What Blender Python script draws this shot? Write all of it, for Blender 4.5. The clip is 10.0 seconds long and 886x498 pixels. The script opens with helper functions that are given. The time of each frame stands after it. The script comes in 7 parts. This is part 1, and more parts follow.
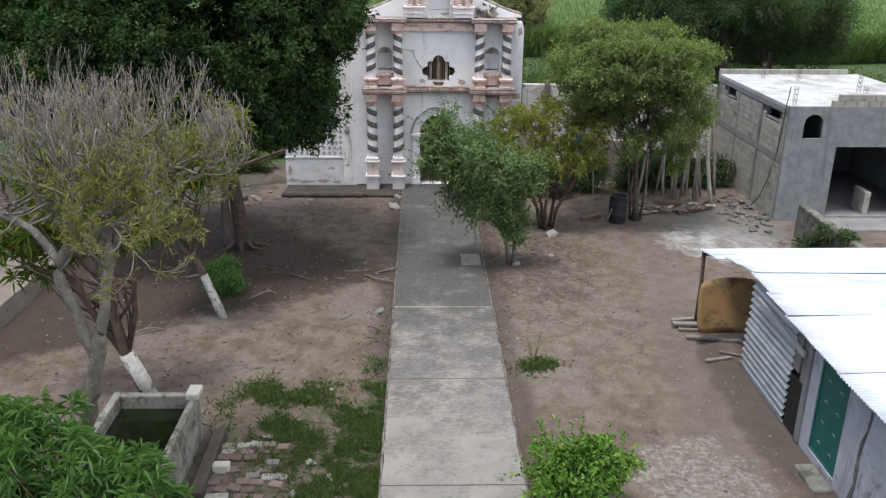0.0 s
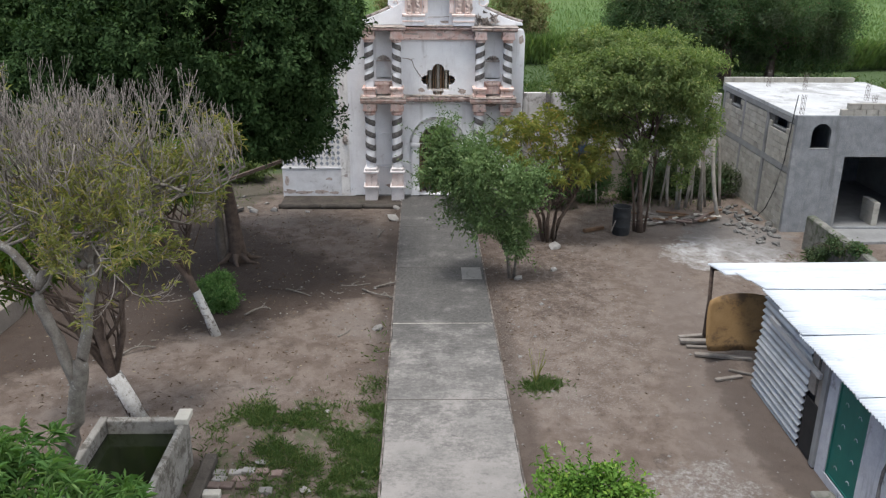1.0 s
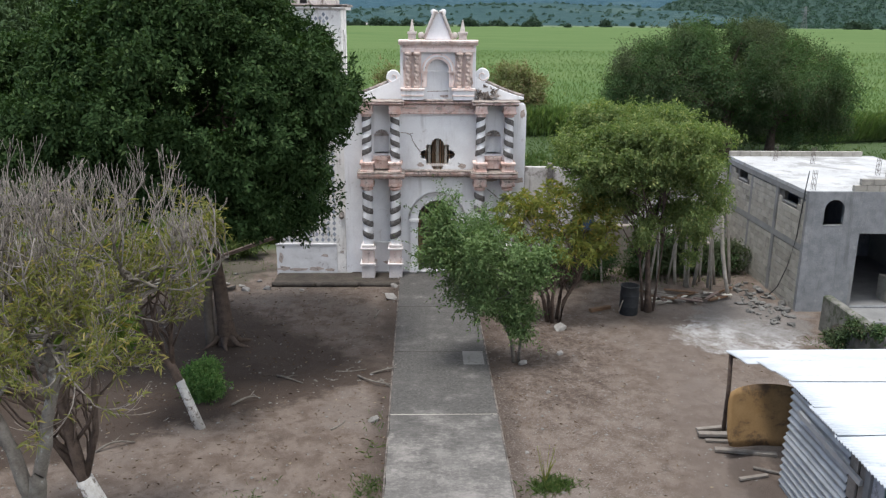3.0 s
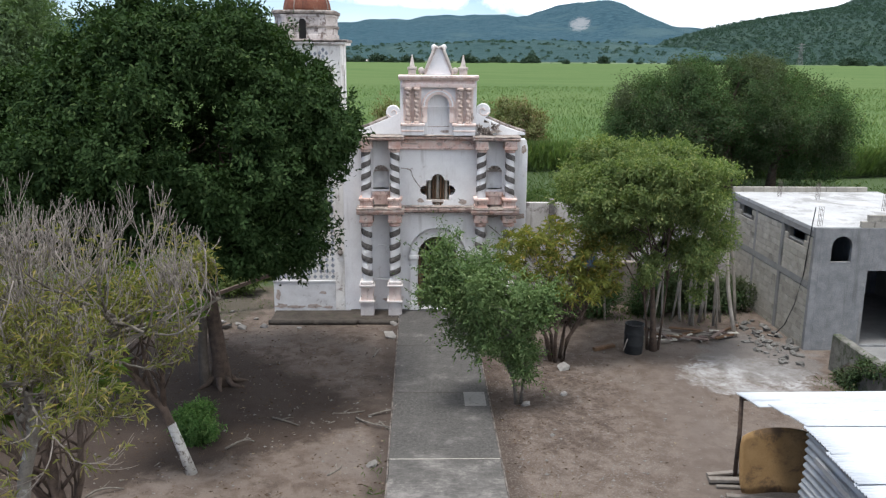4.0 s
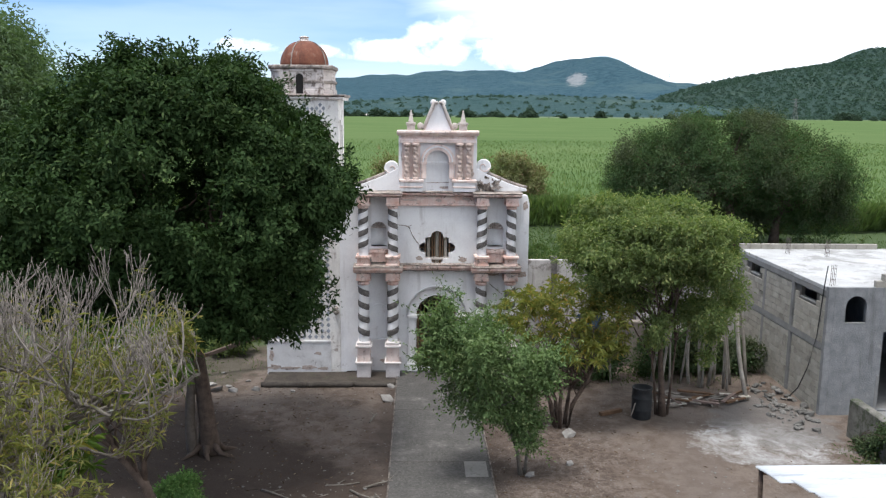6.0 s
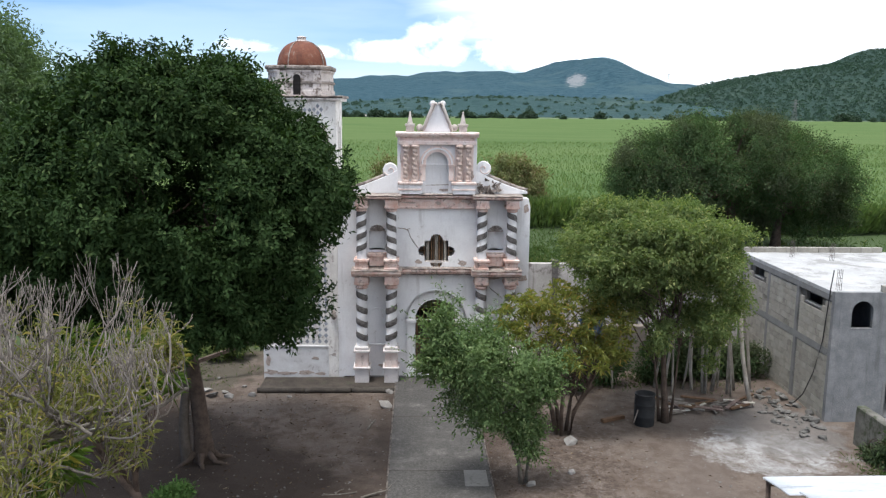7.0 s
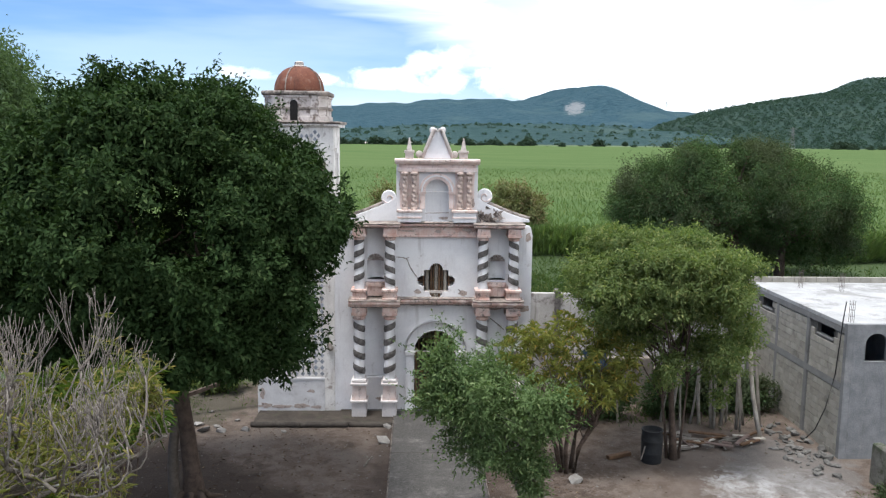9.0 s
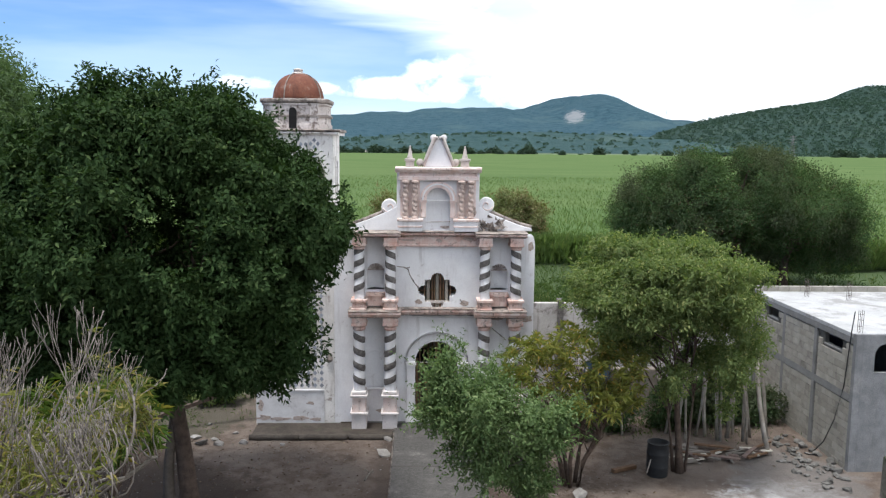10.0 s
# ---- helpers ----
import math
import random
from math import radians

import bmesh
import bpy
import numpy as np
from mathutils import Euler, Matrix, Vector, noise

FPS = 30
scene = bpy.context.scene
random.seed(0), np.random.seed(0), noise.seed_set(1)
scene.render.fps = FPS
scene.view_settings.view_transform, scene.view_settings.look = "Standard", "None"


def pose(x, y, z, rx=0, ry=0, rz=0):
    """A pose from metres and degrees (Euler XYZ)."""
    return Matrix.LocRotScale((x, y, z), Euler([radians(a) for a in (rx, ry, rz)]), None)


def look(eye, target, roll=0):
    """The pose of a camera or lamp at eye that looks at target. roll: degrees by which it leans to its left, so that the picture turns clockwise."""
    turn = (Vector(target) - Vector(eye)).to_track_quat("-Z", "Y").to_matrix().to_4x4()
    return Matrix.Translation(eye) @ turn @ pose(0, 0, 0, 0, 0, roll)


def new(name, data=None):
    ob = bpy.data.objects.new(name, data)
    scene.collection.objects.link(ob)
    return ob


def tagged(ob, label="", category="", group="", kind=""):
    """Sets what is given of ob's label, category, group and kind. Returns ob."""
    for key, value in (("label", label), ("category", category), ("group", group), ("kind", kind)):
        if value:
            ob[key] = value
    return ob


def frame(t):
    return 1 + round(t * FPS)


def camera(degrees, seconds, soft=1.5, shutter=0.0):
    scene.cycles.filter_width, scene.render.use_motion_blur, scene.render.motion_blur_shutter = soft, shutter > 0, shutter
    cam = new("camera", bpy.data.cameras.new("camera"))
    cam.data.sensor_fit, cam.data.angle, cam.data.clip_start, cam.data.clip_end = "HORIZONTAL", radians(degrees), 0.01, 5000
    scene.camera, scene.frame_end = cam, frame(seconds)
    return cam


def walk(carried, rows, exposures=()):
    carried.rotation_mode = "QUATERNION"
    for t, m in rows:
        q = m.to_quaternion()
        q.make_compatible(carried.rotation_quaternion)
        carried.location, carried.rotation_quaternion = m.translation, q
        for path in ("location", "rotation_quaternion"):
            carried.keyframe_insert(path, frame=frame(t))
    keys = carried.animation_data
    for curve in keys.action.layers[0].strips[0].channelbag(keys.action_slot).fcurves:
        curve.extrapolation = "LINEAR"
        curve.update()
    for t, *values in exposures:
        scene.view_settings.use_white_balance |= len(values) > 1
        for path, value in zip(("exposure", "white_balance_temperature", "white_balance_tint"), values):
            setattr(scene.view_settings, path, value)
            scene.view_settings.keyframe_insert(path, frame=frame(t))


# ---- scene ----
cam = camera(55.8, 10.0, soft=1.3)
PATH = [
    (0, (0.005, -0.352, 8.926), (0.056, 1.519, 8.221), 0.6),
    (0.5, (0.02, -0.026, 8.907), (0.07, 1.845, 8.201), 0.5),
    (1, (0.022, 0.3, 8.889), (0.073, 2.177, 8.199), 0.5),
    (1.5, (0.012, 0.611, 8.909), (0.065, 2.501, 8.257), 0.5),
    (2, (-0.007, 0.938, 8.896), (0.048, 2.841, 8.283), 0.5),
    (2.5, (-0.014, 1.224, 8.901), (0.042, 3.139, 8.326), 0.5),
    (4, (-0.038, 1.992, 8.849), (0.02, 3.939, 8.392), 0.5),
    (4.5, (-0.044, 2.218, 8.828), (0.014, 4.174, 8.411), 0.5),
    (5, (-0.023, 2.473, 8.831), (0.034, 4.437, 8.453), 0.5),
    (5.5, (-0.034, 2.672, 8.85), (0.025, 4.643, 8.513), 0.5),
    (7, (-0.024, 3.319, 8.882), (0.038, 5.29, 8.55), 0.6),
    (7.5, (-0.011, 3.483, 8.89), (0.052, 5.455, 8.563), 0.6),
    (8, (-0.015, 3.684, 8.869), (0.048, 5.659, 8.56), 0.6),
    (8.5, (-0.017, 3.875, 8.871), (0.045, 5.853, 8.581), 0.6),
    (9, (-0.033, 4.04, 8.856), (0.031, 6.02, 8.587), 0.7),
    (9.5, (-0.043, 4.231, 8.831), (0.02, 6.214, 8.581), 0.7),
    (10, (-0.047, 4.433, 8.833), (0.016, 6.416, 8.584), 0.6),
]
walk(cam, [(t, look(eye, target, roll)) for t, eye, target, roll in PATH])

# ---- world and light ----
class Nodes:
    """A short way to write node trees: n(type, {input: value or socket}, prop=value) gives the node."""

    def __init__(self, tree):
        self.tree = tree
        tree.nodes.clear()

    def __call__(self, kind, ins=None, operation=None, use_clamp=False, data_type=None, blend_type=None, interpolation_type=None):
        node = self.tree.nodes.new(kind)
        if data_type:
            node.data_type, node.blend_type = data_type, blend_type
        if operation:
            node.operation = operation
        if use_clamp:
            node.use_clamp = True
        if interpolation_type:
            node.interpolation_type = interpolation_type
        for k, v in (ins or {}).items():
            if isinstance(v, bpy.types.NodeSocket):
                self.tree.links.new(v, node.inputs[k])
            else:
                node.inputs[k].default_value = v
        return node

    def math(self, op, a, b=0.0, clamp=False):
        return self("ShaderNodeMath", {0: a, 1: b}, operation=op, use_clamp=clamp).outputs[0]

    def mix(self, f, a, b, blend="MIX"):
        node = self("ShaderNodeMix", {"Factor": f}, data_type="RGBA", blend_type=blend)
        for i, v in ((6, a), (7, b)):
            if isinstance(v, bpy.types.NodeSocket):
                self.tree.links.new(v, node.inputs[i])
            else:
                node.inputs[i].default_value = (*v[:3], 1)
        return node.outputs[2]

    def ramp(self, f, a, b, smooth=True):
        return self("ShaderNodeMapRange", {"Value": f, "From Min": a, "From Max": b}, interpolation_type="SMOOTHSTEP" if smooth else "LINEAR").outputs[0]

    def noise(self, vec, scale, detail=4.0, rough=0.55, dist=0.0):
        return self("ShaderNodeTexNoise", {"Vector": vec, "Scale": scale, "Detail": detail, "Roughness": rough, "Distortion": dist}).outputs[0]


SUN_ELEV, SUN_AZ = 76.0, 225.0
world = bpy.data.worlds.new("overcast_sky")
scene.world = world
world.use_nodes = True
n = Nodes(world.node_tree)
sky = n("ShaderNodeTexSky")
sky.sky_type, sky.sun_disc, sky.sun_elevation, sky.sun_rotation = "NISHITA", False, radians(SUN_ELEV), radians(SUN_AZ)
sky.air_density, sky.dust_density, sky.ozone_density = 1.0, 0.2, 2.0
way = n("ShaderNodeTexCoord").outputs["Generated"]
sep = n("ShaderNodeSeparateXYZ", {0: way})
X, Z = sep.outputs[0], sep.outputs[2]
up = n.math("ADD", n.math("ABSOLUTE", Z), 0.10)
flat = n("ShaderNodeCombineXYZ", {0: n.math("DIVIDE", X, up), 1: n.math("DIVIDE", sep.outputs[1], up)}).outputs[0]
bands = n.noise(n("ShaderNodeMapping", {"Vector": way, "Scale": (1.2, 1.2, 11.0), "Location": (0.3, 0.1, 0.2)}).outputs[0], 2.0, 5, 0.5, 0.3)
puffs = n.noise(n("ShaderNodeMapping", {"Vector": way, "Scale": (1.0, 1.0, 1.5), "Location": (0.70, 0.0, 0.0)}).outputs[0], 24.0, 8, 0.60, 0.25)
slope = n.math("ADD", X, n.math("MULTIPLY", Z, 1.1))
sheet = n.ramp(n.math("ADD", n.math("ADD", slope, n.math("MULTIPLY", n.math("SUBTRACT", bands, 0.5), 0.8)), n.math("MULTIPLY", n.ramp(Z, 0.11, 0.20), 0.22)), -0.02, 0.42)


def bank(cx, cz, rx, rz):
    """A heap of cumulus with a ragged rim, about a direction."""
    dx, dz = n.math("DIVIDE", n.math("SUBTRACT", X, cx), rx), n.math("DIVIDE", n.math("SUBTRACT", Z, cz), rz)
    r = n.math("ADD", n.math("MULTIPLY", dx, dx), n.math("MULTIPLY", dz, dz))
    return n.ramp(n.math("ADD", r, n.math("MULTIPLY", n.math("SUBTRACT", puffs, 0.5), 4.6)), 1.6, -0.3)


cumulus = bank(0.025, 0.070, 0.040, 0.034)
for place in ((-0.03, 0.060, 0.070, 0.016), (-0.115, 0.058, 0.035, 0.013), (-0.20, 0.064, 0.035, 0.012), (-0.06, 0.052, 0.12, 0.012), (0.14, 0.066, 0.09, 0.030), (0.30, 0.060, 0.10, 0.022)):
    cumulus = n.math("MAXIMUM", cumulus, bank(*place))
cumulus = n.math("MULTIPLY", cumulus, n.ramp(n.math("ADD", Z, n.math("MULTIPLY", X, 0.06)), 0.044, 0.056))
haze = n.math("MULTIPLY", n.ramp(Z, 0.07, 0.02), 0.24)
veil = n.math("ADD", n.math("MULTIPLY", n.ramp(n.noise(n("ShaderNodeMapping", {"Vector": way, "Scale": (1.0, 1.0, 7.0)}).outputs[0], 1.8, 5), 0.35, 0.70), 0.20), haze)
thin = n.math("SUBTRACT", 1.0, n.math("MULTIPLY", n.ramp(n.noise(n("ShaderNodeMapping", {"Vector": way, "Scale": (1.0, 1.0, 3.0), "Location": (2.3, 0.4, 0.0)}).outputs[0], 9.0, 5, 0.55), 0.50, 0.66), 0.46))
cloud = n.math("MAXIMUM", n.math("MAXIMUM", n.math("MULTIPLY", sheet, thin), cumulus), veil)
shade = n.mix(n.noise(flat, 1.4, 4), (0.80, 0.86, 0.93), (1.0, 1.0, 1.0))
blue = n.mix(1.0, sky.outputs[0], (0.050, 0.071, 0.104), "MULTIPLY")
white = n.mix(1.0, shade, (1.27, 1.29, 1.315), "MULTIPLY")
n("ShaderNodeOutputWorld", {"Surface": n("ShaderNodeBackground", {"Color": n.mix(n.math("MULTIPLY", cloud, 0.90), blue, white), "Strength": 1.0}).outputs[0]})

lamp = bpy.data.lights.new("sun", "SUN")
lamp.energy, lamp.angle, lamp.color = 2.6, radians(14), (1.0, 0.985, 0.965)
sun = new("sun", lamp)
toward = Vector((math.cos(radians(SUN_ELEV)) * math.sin(radians(SUN_AZ)), math.cos(radians(SUN_ELEV)) * math.cos(radians(SUN_AZ)), math.sin(radians(SUN_ELEV))))
sun.matrix_world = look(toward * 60, (0, 0, 0))
scene.view_settings.exposure = 0.62


# ---- materials ----
def material(name, a, b, scale=3.0, fine=40.0, rough=0.9, bump=0.25, metal=0.0, stain=None, stain_scale=0.8, stain_at=(0.55, 0.7), spread=0.0, island=False, fine_mix=0.35, specular=0.3, streak=None, lichen=None, stretch=None):
    """Two colours blended by coarse and fine noise, a stain with a shape of its own, fine relief."""
    m = bpy.data.materials.new(name)
    m.use_nodes = True
    n = Nodes(m.node_tree)
    pos = n("ShaderNodeNewGeometry").outputs["Position"]
    info = n("ShaderNodeObjectInfo")
    vec = n("ShaderNodeVectorMath", {0: pos, 1: n("ShaderNodeCombineXYZ", {0: n.math("MULTIPLY", info.outputs["Random"], 7.0)}).outputs[0]}, operation="ADD").outputs[0] if spread else pos
    if stretch:
        vec = n("ShaderNodeMapping", {"Vector": vec, "Scale": stretch}).outputs[0]
    f1 = n.noise(vec, scale, 5, 0.6)
    f2 = n.noise(vec, fine, 4, 0.65)
    f = n.ramp(n.math("ADD", n.math("MULTIPLY", f1, 1 - fine_mix), n.math("MULTIPLY", f2, fine_mix)), 0.32, 0.68)
    col = n.mix(f, a, b)
    if streak:
        tall = n("ShaderNodeMapping", {"Vector": vec, "Scale": (1.0, 1.0, 0.12)}).outputs[0]
        col = n.mix(n.math("MULTIPLY", n.ramp(n.noise(tall, 4.5, 5, 0.6), 0.52, 0.75), streak[1]), col, streak[0])
    if stain:
        col = n.mix(n.math("MULTIPLY", n.ramp(n.noise(vec, stain_scale, 8, 0.74, 0.3), *stain_at), 0.85), col, stain)
    if lichen:
        y = n("ShaderNodeSeparateXYZ", {0: pos}).outputs[1]
        grown = n.ramp(n.math("ADD", y, n.math("MULTIPLY", n.math("SUBTRACT", n.noise(pos, 0.9, 7, 0.7), 0.5), 26.0)), *lichen[0])
        col = n.mix(n.math("MULTIPLY", grown, 0.75), col, lichen[1])
    if spread or island:
        r = n("ShaderNodeNewGeometry").outputs["Random Per Island"] if island else info.outputs["Random"]
        col = n("ShaderNodeHueSaturation", {"Color": col, "Value": n("ShaderNodeMapRange", {"Value": r, "To Min": 1 - spread, "To Max": 1 + spread}).outputs[0]}).outputs[0]
    bsdf = n("ShaderNodeBsdfPrincipled", {"Base Color": col, "Roughness": n("ShaderNodeMapRange", {"Value": f2, "To Min": max(rough - 0.12, 0.05), "To Max": min(rough + 0.1, 1)}).outputs[0], "Metallic": metal, "Specular IOR Level": specular})
    if bump:
        n.tree.links.new(n("ShaderNodeBump", {"Strength": bump, "Distance": 0.02, "Height": n.math("ADD", f2, n.math("MULTIPLY", f1, 0.6))}).outputs[0], bsdf.inputs["Normal"])
    n("ShaderNodeOutputMaterial", {"Surface": bsdf.outputs[0]})
    return m


def leaf_material(name, a, b, c=None, c_share=0.1, through_light=0.4, rough=0.62, gloss=0.14, patch=None):
    m = bpy.data.materials.new(name)
    m.use_nodes = True
    n = Nodes(m.node_tree)
    geo = n("ShaderNodeNewGeometry")
    r = geo.outputs["Random Per Island"]
    col = n.mix(r, a, b)
    col = n.mix(n.ramp(n.noise(geo.outputs["Position"], 0.9, 3), 0.35, 0.65), col, n.mix(0.5, col, b))
    if c:
        col = n.mix(n.math("GREATER_THAN", n.math("FRACT", n.math("MULTIPLY", r, 37.3)), 1 - c_share), col, c)
    if patch:
        col = n.mix(n.math("MULTIPLY", n.ramp(n.noise(geo.outputs["Position"], patch[0], 3), 0.46, 0.62), 0.8), col, patch[1])
    bsdf = n("ShaderNodeBsdfPrincipled", {"Base Color": col, "Roughness": rough, "Specular IOR Level": gloss})
    thin = n("ShaderNodeBsdfTranslucent", {"Color": n.mix(1.0, col, (1.0, 1.15, 0.55), "MULTIPLY")})
    n("ShaderNodeOutputMaterial", {"Surface": n("ShaderNodeMixShader", {0: through_light, 1: bsdf.outputs[0], 2: thin.outputs[0]}).outputs[0]})
    return m


WHITEWASH = material("weathered_whitewash", (0.77, 0.76, 0.765), (0.65, 0.635, 0.645), 1.3, 22, 0.92, 0.22, stain=(0.40, 0.36, 0.335), stain_scale=2.4, stain_at=(0.60, 0.72), streak=((0.46, 0.43, 0.42), 0.6))
TOWER_WASH = material("grimy_whitewash", (0.80, 0.77, 0.74), (0.60, 0.57, 0.54), 1.6, 22, 0.92, 0.3, stain=(0.26, 0.21, 0.18), stain_scale=2.6, stain_at=(0.54, 0.66), streak=((0.30, 0.25, 0.22), 0.7))
BELFRY_WASH = material("dirty_belfry_wash", (0.70, 0.635, 0.60), (0.52, 0.455, 0.42), 3.2, 26, 0.95, 0.4, stain=(0.14, 0.10, 0.08), stain_scale=4.5, stain_at=(0.50, 0.60), streak=((0.18, 0.13, 0.11), 0.8))
BARE_MASONRY = material("bared_brown_masonry", (0.30, 0.23, 0.195), (0.52, 0.45, 0.41), 9, 40, 0.95, 0.7, stain=(0.14, 0.105, 0.09), stain_scale=9, stain_at=(0.52, 0.62))
DADO = material("peeling_dado_wash", (0.66, 0.65, 0.65), (0.52, 0.50, 0.50), 2.4, 24, 0.92, 0.3, stain=(0.22, 0.20, 0.18), stain_scale=2.4, stain_at=(0.57, 0.66))
PINK = material("faded_salmon_limewash", (0.58, 0.35, 0.285), (0.72, 0.61, 0.565), 3.6, 26, 0.92, 0.3, stain=(0.15, 0.115, 0.10), stain_scale=5.0, stain_at=(0.53, 0.64), streak=((0.26, 0.18, 0.155), 0.7), fine_mix=0.3)
PALE_PINK = material("bleached_salmon_wash", (0.64, 0.47, 0.415), (0.76, 0.67, 0.63), 3.6, 26, 0.92, 0.35, stain=(0.22, 0.17, 0.15), stain_scale=5.0, stain_at=(0.55, 0.65), streak=((0.34, 0.25, 0.22), 0.6), fine_mix=0.3)
CARVED = material("eroded_salmon_carving", (0.40, 0.29, 0.245), (0.62, 0.52, 0.47), 9, 34, 0.95, 0.6, stain=(0.15, 0.105, 0.09), stain_scale=9.0, stain_at=(0.50, 0.62))
PALE_STONE = material("weathered_pale_stone", (0.40, 0.35, 0.32), (0.60, 0.54, 0.50), 5.0, 34, 0.95, 0.5, stain=(0.12, 0.10, 0.09), stain_scale=5.0, stain_at=(0.52, 0.64))
STAINED_WALL = material("stained_boundary_wash", (0.50, 0.47, 0.45), (0.34, 0.32, 0.30), 1.4, 20, 0.95, 0.3, stain=(0.12, 0.10, 0.09), stain_scale=1.6, stain_at=(0.50, 0.64), streak=((0.14, 0.12, 0.11), 0.75))
POLE = material("peeled_pale_pole", (0.20, 0.175, 0.145), (0.33, 0.30, 0.26), 5, 50, 0.9, 0.3, spread=0.25)
STONE_EDGE = material("grimy_stone_ledge", (0.19, 0.16, 0.14), (0.42, 0.36, 0.32), 4.0, 34, 0.95, 0.5, stain=(0.06, 0.05, 0.045), stain_scale=4.5, stain_at=(0.46, 0.62))
BAND = material("grey_painted_band", (0.062, 0.056, 0.052), (0.170, 0.155, 0.148), 9, 50, 0.9, 0.3, stain=(0.30, 0.28, 0.27), stain_scale=12, stain_at=(0.60, 0.70))
PLINTH = material("mossy_plinth", (0.036, 0.030, 0.025), (0.080, 0.068, 0.057), 2.5, 30, 0.95, 0.5, stain=(0.16, 0.15, 0.135), stain_scale=2.0, stain_at=(0.62, 0.75))
RUBBLE = material("grey_rubble", (0.075, 0.072, 0.066), (0.165, 0.157, 0.145), 5, 40, 0.95, 0.5, spread=0.25)
DOME = material("rust_red_dome_paint", (0.115, 0.038, 0.023), (0.180, 0.068, 0.040), 3.0, 24, 0.8, 0.25, stain=(0.22, 0.15, 0.12), stain_scale=3.0, stain_at=(0.54, 0.66), streak=((0.05, 0.024, 0.018), 0.8))
TILE = material("slate_diamond_tile", (0.22, 0.24, 0.28), (0.34, 0.35, 0.37), 8, 40, 0.5, 0.1, spread=0.3)
WOOD_DARK = material("old_brown_timber", (0.096, 0.052, 0.028), (0.160, 0.096, 0.056), 5, 50, 0.8, 0.3)
WOOD_GOLD = material("varnished_pine_slat", (0.288, 0.176, 0.072), (0.208, 0.120, 0.048), 5, 40, 0.6, 0.2)
WOOD_GREY = material("weathered_grey_timber", (0.123, 0.106, 0.090), (0.202, 0.179, 0.157), 5, 60, 0.9, 0.35, spread=0.2)

def slab_material():
    """Cast slabs: pale worn middle, dark streaky lichen that thickens towards the chapel, fine pitting."""
    m = bpy.data.materials.new("worn_concrete_slab")
    m.use_nodes = True
    n = Nodes(m.node_tree)
    pos = n("ShaderNodeNewGeometry").outputs["Position"]
    Y = n("ShaderNodeSeparateXYZ", {0: pos}).outputs[1]
    wide = n("ShaderNodeMapping", {"Vector": pos, "Scale": (1.0, 1.3, 1.0)}).outputs[0]
    streaky = n("ShaderNodeMapping", {"Vector": pos, "Scale": (0.9, 2.2, 1.0)}).outputs[0]
    f1, f2, f3 = n.noise(wide, 1.1, 8, 0.70, 0.3), n.noise(pos, 45, 4, 0.7), n.noise(streaky, 5.5, 6, 0.75, 0.2)
    f4 = n.noise(pos, 12.0, 6, 0.80)
    worn = n.math("ADD", n.math("ADD", n.math("MULTIPLY", n.math("SUBTRACT", f1, 0.5), 0.75), n.math("MULTIPLY", n.math("SUBTRACT", f3, 0.5), 0.55)), n.math("MULTIPLY", n.math("SUBTRACT", f4, 0.5), 1.0))
    r = n("ShaderNodeObjectInfo").outputs["Random"]
    grown = n.math("ADD", n.math("ADD", n.math("MULTIPLY", n.ramp(Y, 9.0, 20.0), 0.33), n.math("MULTIPLY", n.ramp(Y, 17.0, 23.0), 0.16)), n.math("MULTIPLY", n.math("SUBTRACT", r, 0.5), 0.06))
    dark = n.ramp(n.math("ADD", n.math("ADD", worn, grown), n.math("MULTIPLY", n.ramp(n.noise(pos, 0.9, 7, 0.72), 0.46, 0.66), -0.22)), -0.06, 0.44)
    col = n.mix(n.ramp(n.noise(pos, 0.8, 5, 0.6), 0.4, 0.62), (0.215, 0.198, 0.184), (0.172, 0.160, 0.149))
    col = n.mix(dark, col, n.mix(n.ramp(f4, 0.36, 0.64), (0.046, 0.043, 0.040), (0.094, 0.089, 0.083)))
    col = n.mix(n.math("MULTIPLY", n.ramp(f2, 0.60, 0.72), 0.5), col, (0.055, 0.052, 0.047))
    col = n.mix(n.math("MULTIPLY", n.ramp(n.noise(pos, 17, 5, 0.75), 0.58, 0.70), 0.45), col, (0.30, 0.285, 0.262))
    bsdf = n("ShaderNodeBsdfPrincipled", {"Base Color": col, "Roughness": 0.93, "Specular IOR Level": 0.25})
    n.tree.links.new(n("ShaderNodeBump", {"Strength": 0.45, "Distance": 0.02, "Height": n.math("ADD", f2, f3)}).outputs[0], bsdf.inputs["Normal"])
    n("ShaderNodeOutputMaterial", {"Surface": bsdf.outputs[0]})
    return m


SLAB = slab_material()
PEDESTAL = material("pinkish_worn_wash", (0.66, 0.605, 0.59), (0.54, 0.495, 0.485), 3.0, 24, 0.92, 0.3, stain=(0.33, 0.29, 0.27), stain_scale=3.5, stain_at=(0.56, 0.68), streak=((0.40, 0.35, 0.33), 0.5))
EDGING = material("pinkish_mortar_edge", (0.13, 0.108, 0.095), (0.20, 0.175, 0.155), 6, 40, 0.95, 0.4, stain=(0.05, 0.042, 0.036), stain_scale=3, stain_at=(0.46, 0.56))
PATCH = material("pale_cement_patch", (0.165, 0.158, 0.147), (0.22, 0.21, 0.195), 2.0, 40, 0.95, 0.3, stain=(0.12, 0.115, 0.105), stain_scale=4.0, stain_at=(0.50, 0.64))
